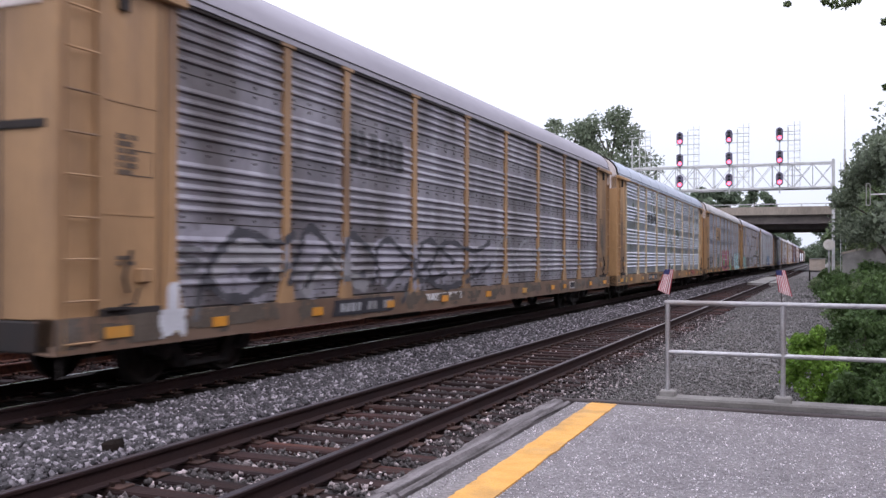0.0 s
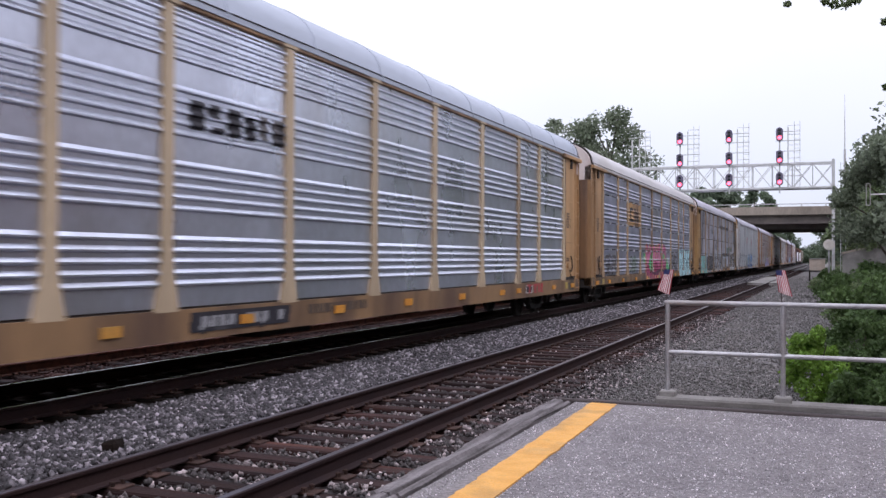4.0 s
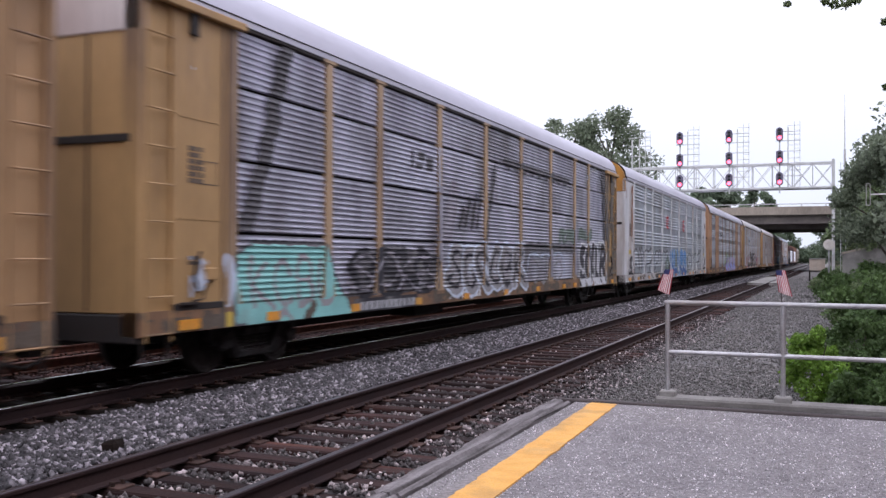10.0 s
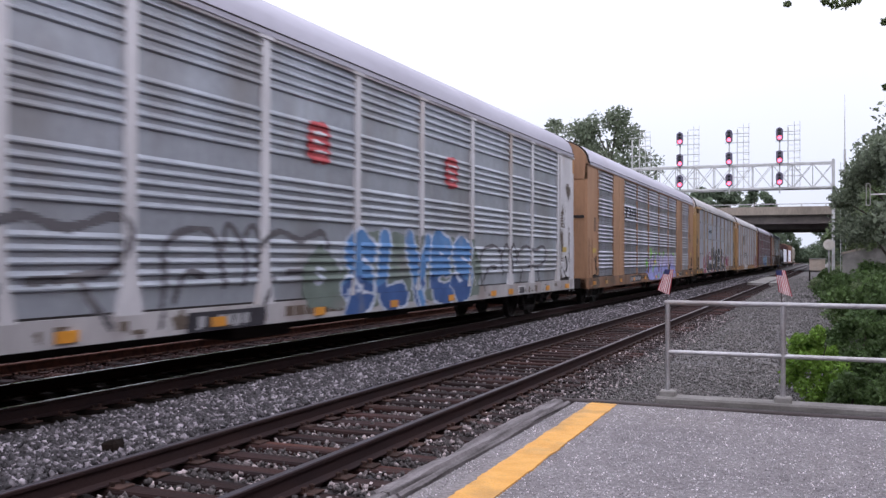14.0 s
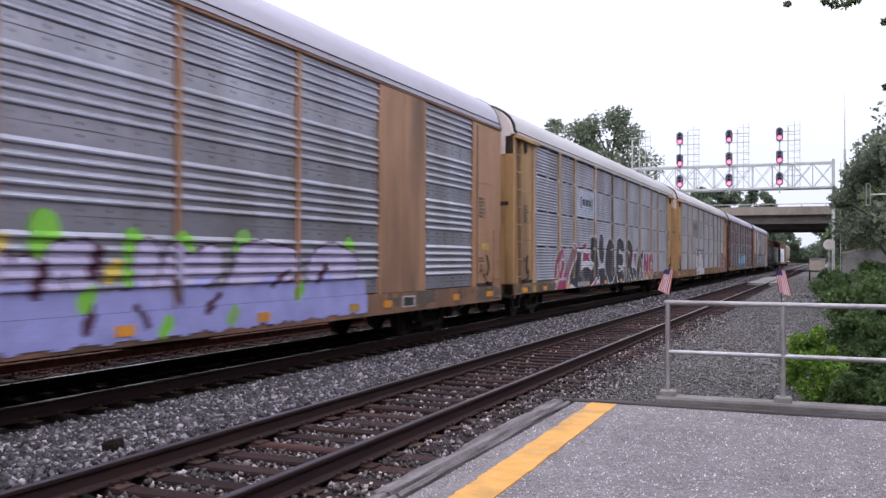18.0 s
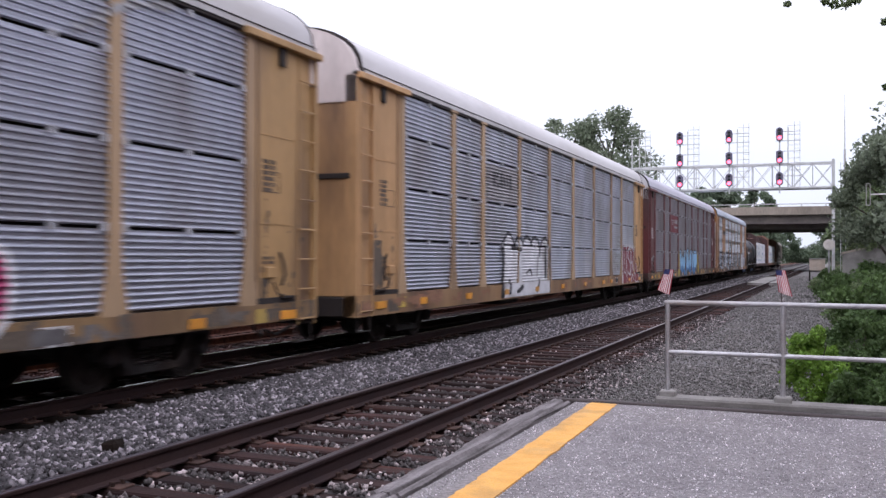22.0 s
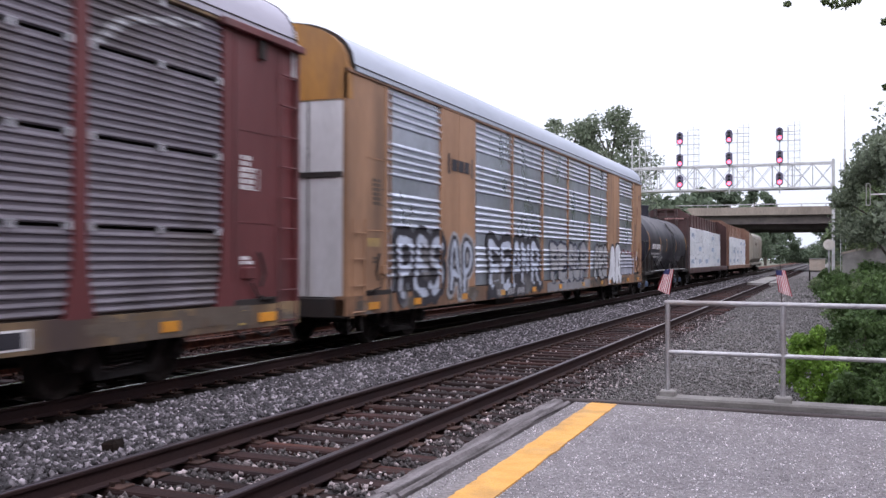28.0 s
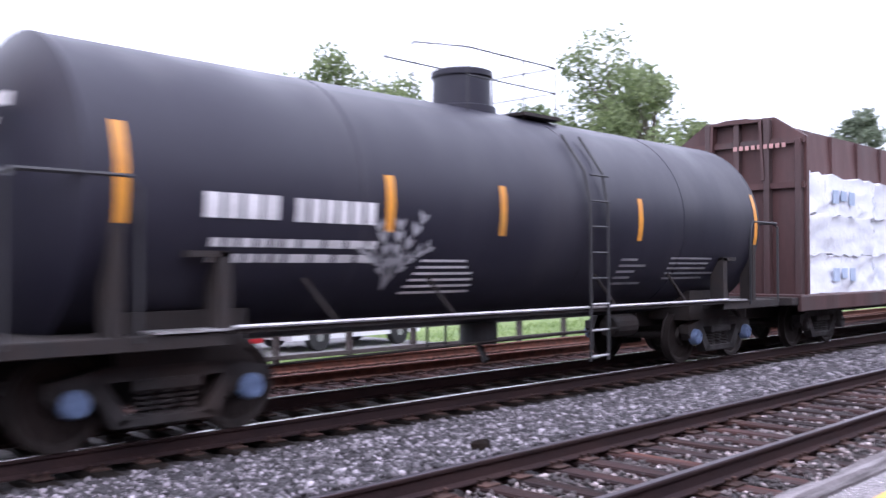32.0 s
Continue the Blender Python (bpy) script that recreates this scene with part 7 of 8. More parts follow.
autorack("white autorack with pale grey corrugated sides and blue graffiti", U0["E"], dict(low=0.69, 
    body=WHITE, panel=P_PALE, roof=ROOF_LILAC, cap=CAP_ORANGE, door=WHITE, rows="banded", plain_end=True, plate=M_STENCIL, ladder=WHITE, paint=[
        grime(0.1, 27.2, 0.66, 1.0, SOOT, "sooty brown", 7.7, -0.2, 1.0), piece(1.6, 6.8, 0.68, 2.35, [(letter("swell", 1.8, 6.45, 0.85, 2.1, 2, 0.12), [(0.055, 0)], False)], [("dark", G_GREY)], "spray-painted scrawl", 31, 0.01),
        piece(7.0, 11.6, 0.75, 2.35, [(letter("swell", 7.15, 11.2, 0.95, 2.06, 5, 0.12), [(0.045, 0)], False)], [("dark", G_GREY)], "spray-painted scrawl", 32, 0.01), piece(18.2, 24.4, 0.75, 2.2, [(letter("swell", 18.6, 24.0, 1.0, 1.98, 7, 0.12), [(0.04, 0)], False)], [("dark", G_GREY)], "spray-painted scrawl", 33, 0.01),
        piece(10.2, 19.0, 0.64, 2.4, [(ring((10.5, 0.9), (10.4, 1.5), (11.0, 1.9), (11.6, 1.5), (11.8, 0.8)), [(0.0, 3)], True), (ring((11.5, 1.2), (12.2, 2.15), (18.0, 2.1), (18.6, 1.4), (18.3, 0.8), (11.5, 0.8)), [(0.0, 3)], True), (letter("S", 10.8, 11.1, 1.25, 1.5), [(0.03, 2)], False)]
              + word("SLYES", ((11.9, 12.85), (13.15, 14.2), (14.4, 15.45), (15.7, 16.6), (16.85, 17.8)), 0.92, 1.96, [(0.27, 2), (0.215, (1.25, 1, 0))], 81, 0.35) + [(ring((11.7, 0.66), (12.5, 0.66), (12.9, 1.0), (12.0, 1.1)), [(0.05, 2), (0.0, 1)], True), (line_of((13.6, 1.05), (13.7, 0.75)), [(0.12, 1)], False), (line_of((14.9, 1.0), (15.1, 0.75)), [(0.16, 2), (0.11, 0)], False)],
              [("blue", G_BLUE), ("deep blue", G_DEEP), ("white", G_ICE), ("grey green", G_SAGE)], SHAPES, 34),
        plates(7.5, 9.3, 15), scrawl(0.7, 1.6, 0.95, 1.8, ["hook", "loop"], "grey", G_DULL, 35, 0.05),
        grime(0.05, 1.75, 1.0, 4.8, RUST_STAIN, "rusty", 5.2, -0.36), grime(25.6, 27.2, 1.0, 4.0, SOOT, "sooty brown", 1.9, -0.12)]
        + [piece(y - 0.5, y + 0.5, 3.1, 3.95, [(ring((y - 0.3, 3.3), (y - 0.15, 3.22), (y + 0.28, 3.25), (y + 0.32, 3.7), (y + 0.15, 3.82), (y - 0.28, 3.78)), [(0.05, 0)], True), (line_of((y - 0.2, 3.66), (y + 0.22, 3.66)), [(0.03, 1)], False), (line_of((y - 0.2, 3.52), (y + 0.1, 3.5)), [(0.03, 1)], False), (line_of((y - 0.15, 3.36), (y + 0.22, 3.36)), [(0.03, 1)], False)],
                 [("red", M_STENCIL_R), ("white", G_WHITE)], "emblem as a plain shape", 36, 0.01) for y in (10.9, 16.65)]))
autorack("orange-tan autorack with solid door panels and lilac graffiti", U0["F"], dict(low=0.62, 
    body=ORANGE_TAN, panel=steel("grey_galvanised", (0.40, 0.40, 0.43), 0.72, (0.28, 0.27, 0.29), 0.4, 0.75, 0.4), roof=ROOF_LILAC, cap=ORANGE_TAN, door=ORANGE_TAN, rows="banded", flush=True, plate=M_STENCIL, rivet=P_DIRTY, paint=[
        grime(0.1, 27.2, 0.66, 1.0, SOOT, "sooty brown", 5.5, -0.1, 1.0), patch(6.25, 9.0, 3.15, 3.95, "silver", P_BRIGHT, "patch", 5, 0.05), sign(6.5, 8.8, 3.32, 3.78, SIX, "black", G_BLACK), plates(7.3, 9.8, 18),
        lilac_piece(10.8, 20.2, 0.66, 2.2)]))
BIG = [("black", G_BLACK), ("white", G_WHITE), ("magenta", G_MAG), ("grey", G_DULL), ("orange", G_ORANGE)]
autorack("mustard autorack with silver slotted sides and large black graffiti", U0["G"], dict(low=0.71, 
    post=HAZED_POST, body=MUSTARD, panel=P_MID, roof=ROOF_WHITE, cap=CAP_PINK, door=MUSTARD, rows=0.083, rail=M_UNDER, brackets=True, plate=M_STENCIL, paint=[
        grime(25.7, 27.1, 1.0, 2.6, SOOT, "sooty brown", 2.9, -0.08), grime(0.1, 27.2, 0.66, 1.0, SOOT, "sooty brown", 3.7, 0.02, 1.0),
        patch(6.7, 9.4, 3.05, 3.98, "pale", G_ICE, "painted field", 4, 0.02), sign(7.3, 8.95, 3.3, 3.8, BOXY, "dark", G_BLACK),
        piece(3.7, 21.6, 0.66, 2.75, [(line_of((5.0, 0.75), (5.6, 1.3), (6.4, 1.9)), [(0.36, 3), (0.3, 1), (0.22, 2)], False), (line_of((4.15, 1.1), (4.3, 1.55), (4.7, 1.8)), [(0.2, 1), (0.13, 2)], False), (line_of((4.6, 1.1), (5.0, 1.45)), [(0.26, 1), (0.19, 2)], False), (line_of((5.0, 1.75), (4.9, 1.95)), [(0.16, 1), (0.1, 2)], False),
                                      (ring((4.0, 0.66), (5.2, 0.66), (5.3, 1.0), (4.4, 0.98)), [(0.06, 1), (0.0, 2)], True),
                                      (ring((5.4, 0.72), (6.1, 1.3), (6.9, 1.92), (7.35, 1.85), (7.3, 1.25), (8.0, 1.4), (8.9, 1.25), (9.25, 1.5), (8.6, 1.62), (8.7, 2.38), (9.6, 2.4), (9.75, 1.75), (10.15, 0.95), (8.6, 0.72)), [(0.1, 1), (0.0, 0)], True),
                                      (ring((5.5, 0.66), (6.9, 0.66), (5.8, 0.86)), [(0.0, 1)], True), (ring((8.6, 0.67), (9.4, 0.72), (9.5, 0.96)), [(0.06, 1), (0.0, 2)], True),
                                      (ring((7.55, 1.55), (7.6, 1.9), (8.1, 1.82), (8.6, 1.88), (8.45, 1.7), (8.65, 1.55), (8.1, 1.6)), [(0.1, 1), (0.0, 2)], True), (line_of((7.6, 2.05), (8.0, 2.12)), [(0.14, 1), (0.07, 2)], False),
                                      (ring((9.9, 0.72), (18.5, 0.72), (18.5, 1.2), (14.0, 1.35), (9.9, 1.3)), [(0.08, 1), (0.0, 0)], True), (line_of((10.35, 2.2), (10.3, 2.0), (10.45, 1.85)), [(0.46, 1), (0.36, 0)], False), (letter("G", 11.2, 12.35, 1.0, 2.12, 2, 0.15), [(0.37, 1), (0.28, 0)], False),
                                      (letter("E", 13.1, 14.3, 0.95, 2.2, 2, 0.15), [(0.31, 1), (0.23, 0)], False), (letter("R", 14.9, 16.2, 0.92, 2.2, 2, 0.2), [(0.31, 1), (0.23, 0)], False), (line_of((15.35, 1.75), (15.7, 1.78)), [(0.09, 2)], False),
                                      (ring((16.5, 1.85), (17.1, 1.9), (16.85, 1.25)), [(0.09, 1), (0.0, 2)], True), (line_of((17.2, 2.05), (17.35, 2.12)), [(0.14, 1), (0.07, 2)], False), (line_of((17.3, 0.95), (17.7, 1.45), (18.4, 1.75)), [(0.35, 1), (0.27, 0)], False), (line_of((18.3, 1.4), (18.2, 0.95)), [(0.28, 1), (0.2, 0)], False),
                                      (letter("N", 18.95, 19.9, 0.95, 1.75, 3), [(0.27, 1), (0.19, (1.15, 4, 2))], False), (letter("O", 20.2, 21.1, 1.0, 1.75, 3), [(0.25, 1), (0.17, (1.1, 4, 2))], False)], BIG, SHAPES, 52, 0.015),
        # the arc here paints a glint of light on the top row
        plates(6.5, 8.4, 21, False), piece(21.9, 24.0, 3.95, 4.85, [(line_of((22.1, 4.15), (22.8, 4.58), (23.7, 4.8)), [(0.05, 0)], False)], [("pale", G_PALE)], "painted-on arc of glare", 72)]))
SLABS = ((8.45, 2.0), (9.3, 1.9), (10.05, 1.95), (10.8, 1.95), (11.75, 1.95))
autorack("tan autorack with silver-grey slotted sides and white graffiti", U0["H"], dict(low=0.62, 
    post=HAZED_POST, body=TAN, panel=P_MID, roof=ROOF_WHITE, cap=CAP_PINK, door=TAN, rows=0.083, rail=M_UNDER, brackets=True, plate=M_STENCIL, paint=[
        grime(0.2, 1.6, 1.0, 2.4, SOOT, "sooty brown", 6.9, -0.1), grime(0.1, 27.2, 0.66, 1.0, RUST_STAIN, "rusty", 4.1, 0.0, 1.0),
        patch(6.75, 9.2, 3.05, 3.98, "grey", G_DULL, "painted field", 6, 0.04), sign(7.2, 8.7, 3.45, 3.8, SIX, "dark", G_GREY),
        piece(7.5, 12.7, 0.66, 2.5, [(line_of((y, 0.6), (y, z - 0.15)), [(0.5, 1)], False) for y, z in SLABS] + [(line_of((y, 0.6), (y, z - 0.16)), [(0.41, 0)], False) for y, z in SLABS] + [(ring((8.15, 0.66), (12.2, 0.66), (12.1, 1.7), (8.3, 1.75)), [(0.0, 0)], True)]
              + [(line_of((8.7, 1.95), (9.4, 1.9)), [(0.06, 1)], False), (line_of((8.5, 0.78), (8.55, 1.05)), [(0.08, 1)], False), (line_of((9.1, 0.78), (9.6, 0.9)), [(0.06, 1)], False), (line_of((10.0, 1.25), (10.3, 1.35), (10.5, 1.2)), [(0.04, 1)], False), (line_of((11.0, 1.2), (11.1, 1.75)), [(0.06, 2)], False), (line_of((11.85, 1.15), (11.85, 1.95)), [(0.09, 1)], False),
                 (line_of((10.9, 0.75), (11.2, 1.05)), [(0.05, 1)], False), (line_of((7.85, 0.7), (8.05, 1.5), (7.95, 2.0)), [(0.09, 1)], False)], [("white", G_WHITE), ("black", G_BLACK), ("grey", G_DULL)], SHAPES, 61, 0.015),
        piece(22.6, 26.6, 0.66, 2.45, [(ring((22.95, 0.68), (25.5, 0.7), (25.5, 2.12), (22.95, 2.2)), [(0.0, 0)], True), (ring((25.5, 0.68), (26.15, 0.7), (26.2, 0.98), (25.85, 1.1), (25.85, 1.4), (25.5, 1.45)), [(0.05, 1), (0.0, 0)], True), (ring((22.72, 0.66), (22.95, 0.66), (22.95, 2.25), (22.72, 2.25)), [(0.0, 1)], True)]
              + [(line_of((23.3, 1.2), (23.32, 2.05)), [(0.04, 1)], False), (line_of((23.75, 1.15), (23.78, 2.08)), [(0.04, 1)], False), (letter("S", 23.95, 24.7, 1.0, 2.1, 4), [(0.045, 1)], False), (letter("R", 24.6, 25.35, 0.95, 2.12, 4, 0.5), [(0.045, 1)], False), (line_of((23.3, 1.15), (23.6, 1.0), (23.7, 0.72)), [(0.04, 1)], False), (line_of((24.6, 0.72), (24.8, 1.0), (25.2, 0.75)), [(0.04, 1)], False),
                 (line_of((23.2, 2.15), (24.0, 2.2), (24.8, 2.14), (25.4, 2.16)), [(0.05, 1)], False)], [("wine red", G_WINE), ("white", G_WHITE)], "graffiti block with letter outlines", 62, 0.02),
        # white scrawls, then an arc of glare painted as colour
        scrawl(21.0, 22.65, 1.1, 1.95, ["hook", "bowl", "ripple"], "white", G_PALE, 63, 0.06), scrawl(21.7, 22.6, 2.05, 2.6, ["hook"], "white", G_PALE, 66, 0.07), piece(22.6, 25.0, 3.95, 4.85, [(line_of((22.95, 4.15), (23.5, 4.55), (24.5, 4.78)), [(0.05, 0)], False)], [("pale", G_PALE)], "painted-on arc of glare", 72)]))
autorack("oxide-red autorack with brown-grey slotted sides and blue graffiti", U0["I"], dict(
    body=OXIDE, sill=enamel("cream_patched_sill", (0.40, 0.27, 0.14), 0.4, (0.06, 0.04, 0.035), 0.6), panel=P_BROWNISH, roof=ROOF_LILAC, cap=WHITE, door=OXIDE, rows=0.1, brackets=True, plate=M_STENCIL, stencil=M_STENCIL_W, reflect=True, paint=[
        grime(0.1, 27.2, 0.66, 1.0, SOOT, "sooty brown", 2.2, 0.0, 1.0), patch(6.8, 9.2, 3.05, 3.98, "oxide", G_WINE, "painted field", 9, 0.02), sign(7.0, 9.1, 3.3, 3.8, [(0, .45, .75, .85), (0, .45, .55, .62), (0, .45, .36, .42), (.52, .7, .45, .9), (.76, 1, .5, .9), (.45, 1, 0, .22)], "white", G_PALE),
        piece(9.3, 18.3, 0.68, 2.3, [(line_of((9.6, 1.9), (9.7, 1.4), (9.5, 0.9)), [(0.24, 2)], False), (line_of((17.7, 1.8), (17.8, 1.0)), [(0.25, 2)], False)] + word("WARP", ((10.3, 12.1), (12.4, 13.9), (14.2, 15.6), (15.9, 17.3)), 0.98, 1.85, [(0.36, 1), (0.29, (1.2, 3, 0))], 91, 0.3),
              [("light blue", G_LBLUE), ("black", G_BLACK), ("gold", G_GOLD), ("blue", G_BLUE)], SHAPES, 71),
        plates(5.8, 8.4, 24), scrawl(0.85, 1.6, 1.2, 1.85, ["fork", "hook"], "pale", G_PALE, 73, 0.05),
        # not lettering: a pale arc that paints glare on the upper panel
        piece(22.5, 25.3, 3.9, 4.82, [(line_of((22.9, 4.05), (23.5, 4.45), (24.8, 4.7)), [(0.05, 0)], False)], [("white", G_PALE)], "spray-painted scrawl", 72)], emblem=True))
ARC = [("black", G_BLACK), ("lilac white", G_ICE), ("white", G_WHITE), ("navy", G_NAVY), ("grey", G_PALE)]
autorack("orange-tan autorack with solid door panels and white outlined graffiti", U0["J"], dict(
    body=ORANGE_TAN, panel=steel("clean_galvanised", (0.60, 0.62, 0.66), 0.75, (0.5, 0.51, 0.55), 0.3, 0.88, 0.33), roof=mk("pale_blue_roof", (0.34, 0.37, 0.44), (0.31, 0.34, 0.40), 0.6, 0.0, scale=0.5, stretch=(0.6, 0.3, 1), fine=0.05), cap=CAP_ORANGE, door=WHITE, rows="banded", flush=True, plate=M_STENCIL, paint=[
        sign(4.5, 6.0, 3.42, 3.98, BOXY, "dark", G_BLACK),
        grime(25.5, 27.2, 1.0, 4.5, RUST_STAIN, "rusty", 5.9, -0.1), grime(0.1, 27.2, 0.66, 1.0, SOOT, "sooty brown", 9.7, 0.0, 1.0),
        patch(12.2, 17.6, 0.66, 0.98, "grey", G_DULL, "paint band on the sill", 12, 0.05),
        piece(1.7, 6.4, 0.66, 2.4, word("PES", ((2.05, 2.85), (2.9, 3.55), (3.6, 4.2)), 1.0, 2.0, [(0.27, 0), (0.09, 1)], 101, 0.55) + word("AP", ((4.6, 5.25), (5.4, 6.0)), 0.95, 1.95, [(0.24, 4), (0.16, 0), (0.06, 1)], 104, 0.55), ARC, SHAPES, 81),
        piece(6.8, 12.1, 0.66, 2.45, [(ring((7.0, 0.68), (10.4, 0.68), (10.7, 1.1), (7.1, 1.1)), [(0.0, 0)], True)] + word("PEAMR", ((7.25, 8.15), (8.2, 8.95), (9.0, 9.85), (9.9, 10.7), (10.75, 11.5)), 1.0, 1.98, [(0.29, 0), (0.1, 1)], 111, 0.55), ARC, SHAPES, 82), plates(7.5, 10.0, 27, False),
        piece(12.2, 17.9, 0.9, 2.4, word("PESUP", even(12.75, 17.3, 5, 0.0), 1.1, 1.95, [(0.25, 3), (0.16, 4)], 121, 0.55), ARC, SHAPES, 83),
        piece(17.9, 23.2, 0.7, 2.4, word("PES", even(18.4, 20.4, 3, 0.0), 1.1, 1.95, [(0.22, 0), (0.14, 4)], 131, 0.55) + word("AR", ((20.75, 21.6), (21.85, 22.65)), 0.9, 1.9, [(0.33, 0), (0.25, 2)], 134, 0.55) + [(line_of((22.2, 1.6), (22.25, 1.4)), [(0.07, 0)], False)], ARC, SHAPES, 84),
        piece(22.8, 26.5, 0.98, 2.1, [(ring((22.9, 1.02), (25.5, 1.02), (25.5, 1.68), (22.9, 1.7)), [(0.0, 0)], True), (line_of((22.95, 1.9), (23.4, 2.0), (23.9, 1.82), (24.4, 1.95), (25.0, 1.85), (25.6, 1.9), (25.7, 1.3)), [(0.03, 1)], False), (line_of((25.9, 1.2), (26.1, 1.6), (26.0, 1.85), (26.3, 1.5)), [(0.05, 1)], False), (line_of((26.0, 1.65), (26.15, 1.9)), [(0.07, 2)], False)],
              [("lilac", G_HAZY), ("wine red", G_WINE), ("white", G_WHITE)], "wash with a red wavy line", 85, 0.04)]))


# ---- black tank car ----
def tank_car(u):
    car = thing("tank_car", "black cylindrical tank car with white lettering and orange reflectors", "railway car")
    mid = 301.95 - u  # the dome stands over the middle
    M_TANK = mk("black_tank_paint", (0.015, 0.0145, 0.025), (0.020, 0.019, 0.031), 0.5, 0.0, spec=0.35, scale=0.9, stretch=(1, 1, 0.4), dirt=(0.034, 0.032, 0.041), dirt_amt=0.3, dirt_scale=0.5, fine=0.06, bump=0.03)
    R, ZC = 1.53, 2.38
    y0, y1 = 295.66 - 302.0, 308.15 - 302.0
    prof = [(0.02, y0 - 0.52), (0.5, y0 - 0.48), (0.95, y0 - 0.37), (1.25, y0 - 0.22), (1.43, y0 - 0.09), (R, y0)]
    prof += [(R, y0 + 0.01), (R, y1)] + [(r, y1 + (y0 - a)) for r, a in prof[:6][::-1]]
    part("tank", Geo().lathe(prof, 56, "y", (0, 0, ZC)), M_TANK, car, smooth=25)
    for y in (y0 + 0.02, y0 + 3.1, 0.95, y1 - 2.6, y1):
        part("weld_seam", Geo().lathe([(R - 0.01, y - 0.025), (R + 0.006, y - 0.02), (R + 0.006, y + 0.02), (R - 0.01, y + 0.025)], 56, "y", (0, 0, ZC), cap=False), M_TANK, car, smooth=30)
    # dome, valve housing and its safety rail
    part("dome", Geo().lathe([(0.50, 3.80), (0.50, 3.93), (0.43, 3.95), (0.42, 4.35), (0.45, 4.37), (0.45, 4.45), (0.40, 4.47)], 28, "z", (0, -0.05, 0)), M_TANK, car, smooth=30)
    part("top_platform", Geo().box(-0.7, 0.7, 0.5, 1.4, 3.84, 3.89), M_UNDER, car)
    loop = [(-0.62, -1.0), (0.3, -1.3), (0.62, -0.6), (0.62, 1.35), (-0.62, 1.35), (-0.62, -1.0)]
    rail = part("safety_rail", Geo().tube([(x, y, 4.64) for x, y in loop], 0.013, 6), M_BLACK, car)
    part("middle_rail", Geo().tube([(x, y, 4.26) for x, y in loop[2:5]], 0.011, 6), M_BLACK, rail)
    for x, y in loop[:5] + [(0.62, 0.6), (-0.62, 0.4)]:
        part("stanchion", Geo().tube([(x, y, 3.6), (x, y, 4.64)], 0.012, 6), M_BLACK, rail)
    # side running boards, grab rails, ladder, stubs
    L = 14.1
    for s in (1, -1):
        part("running_board", Geo().box(min(s * 1.30, s * 1.55), max(s * 1.30, s * 1.55), -4.9, 4.9, 1.03, 1.09, 0.006), M_UNDER, car)
        part("grab_rail", Geo().tube([(s * 1.57, -4.9, 1.10), (s * 1.57, 4.9, 1.10)], 0.022, 6), M_GALV, car)
        for y in (-3.6, -1.8, 1.6, 3.6):
            part("board_strut", Geo().tube([(s * 1.54, y, 1.06), (s * 1.38, y - 0.35, 1.55)], 0.025, 5), M_UNDER, car)
        lad = part("ladder", Geo().tube([(s * 1.60, 0.85, 0.35), (s * 1.60, 0.85, 2.5), (s * 1.50, 0.85, 3.0), (s * 1.1, 0.85, 3.55)], 0.022, 6).tube([(s * 1.60, 1.28, 0.35), (s * 1.60, 1.28, 2.5), (s * 1.50, 1.28, 3.0), (s * 1.1, 1.28, 3.55)], 0.022, 6), M_BLACK, car)
        for k in range(8):
            part("rung", Geo().tube([(s * 1.60, 0.85, 0.42 + k * 0.36), (s * 1.60, 1.28, 0.42 + k * 0.36)], 0.016, 6), M_GALV if k < 3 else M_BLACK, lad)
    # end platforms with tall handrails
    for e in (-1, 1):
        ye = e * L / 2
        a, b = sorted((ye, ye - e * 2.15))
        part("end_platform", Geo().box(-1.5, 1.5, a, b, 0.92, 1.06, 0.01), M_UNDER, car)
        part("step_plate", Geo().box(1.25, 1.53, min(ye - e * 1.35, ye - e * 2.15), max(ye - e * 1.35, ye - e * 2.15), 1.066, 1.09), M_GALV, car)
        hr = Geo()
        for s in (1, -1):
            hr.tube([(s * 1.5, ye - e * 0.05, 1.0), (s * 1.5, ye - e * 0.05, 2.39), (s * 1.45, ye - e * 0.15, 2.46)], 0.024, 6)
            hr.tube([(s * 1.5, ye - e * 0.1, 2.46), (s * 1.52, ye - e * 1.1, 2.46), (s * 1.52, ye - e * 1.2, 2.34), (s * 1.52, ye - e * 1.2, 1.0)], 0.024, 6)
        hr.tube([(-1.45, ye - e * 0.15, 2.46), (1.45, ye - e * 0.15, 2.46)], 0.024, 6)
        part("handrail", hr, M_BLACK, car)
        for s in (1, -1):
            x0, x1 = sorted((s * 1.25, s * 1.50))
            ya, yb = sorted((ye - e * 2.02, ye - e * 2.17))
            part("saddle_post", Geo().box(x0, x1, ya, yb, 1.05, 1.82, 0.01).box(x0, x1, min(ye - e * 1.7, ye - e * 2.17), max(ye - e * 1.7, ye - e * 2.17), 1.76, 1.82), M_UNDER, car)
            ya, yb = sorted((ye - e * 0.95, ye - e * 1.07))
            part("end_post", Geo().box(x0, x1, ya, yb, 1.05, 2.15, 0.01), M_UNDER, car)
        part("saddle", Geo().box(-1.1, 1.1, min(ye - e * 1.2, ye - e * 2.6), max(ye - e * 1.2, ye - e * 2.6), 0.75, 1.25), M_UNDER, car)
        part("stub_sill", Geo().box(-0.3, 0.3, min(ye, ye - e * 3.0), max(ye, ye - e * 3.0), 0.62, 0.95, 0.02), M_UNDER, car)
        part("coupler", Geo() .add(*(lambda g: (g.v, g.f))(coupler_geo(e, ye))), M_UNDER, car)
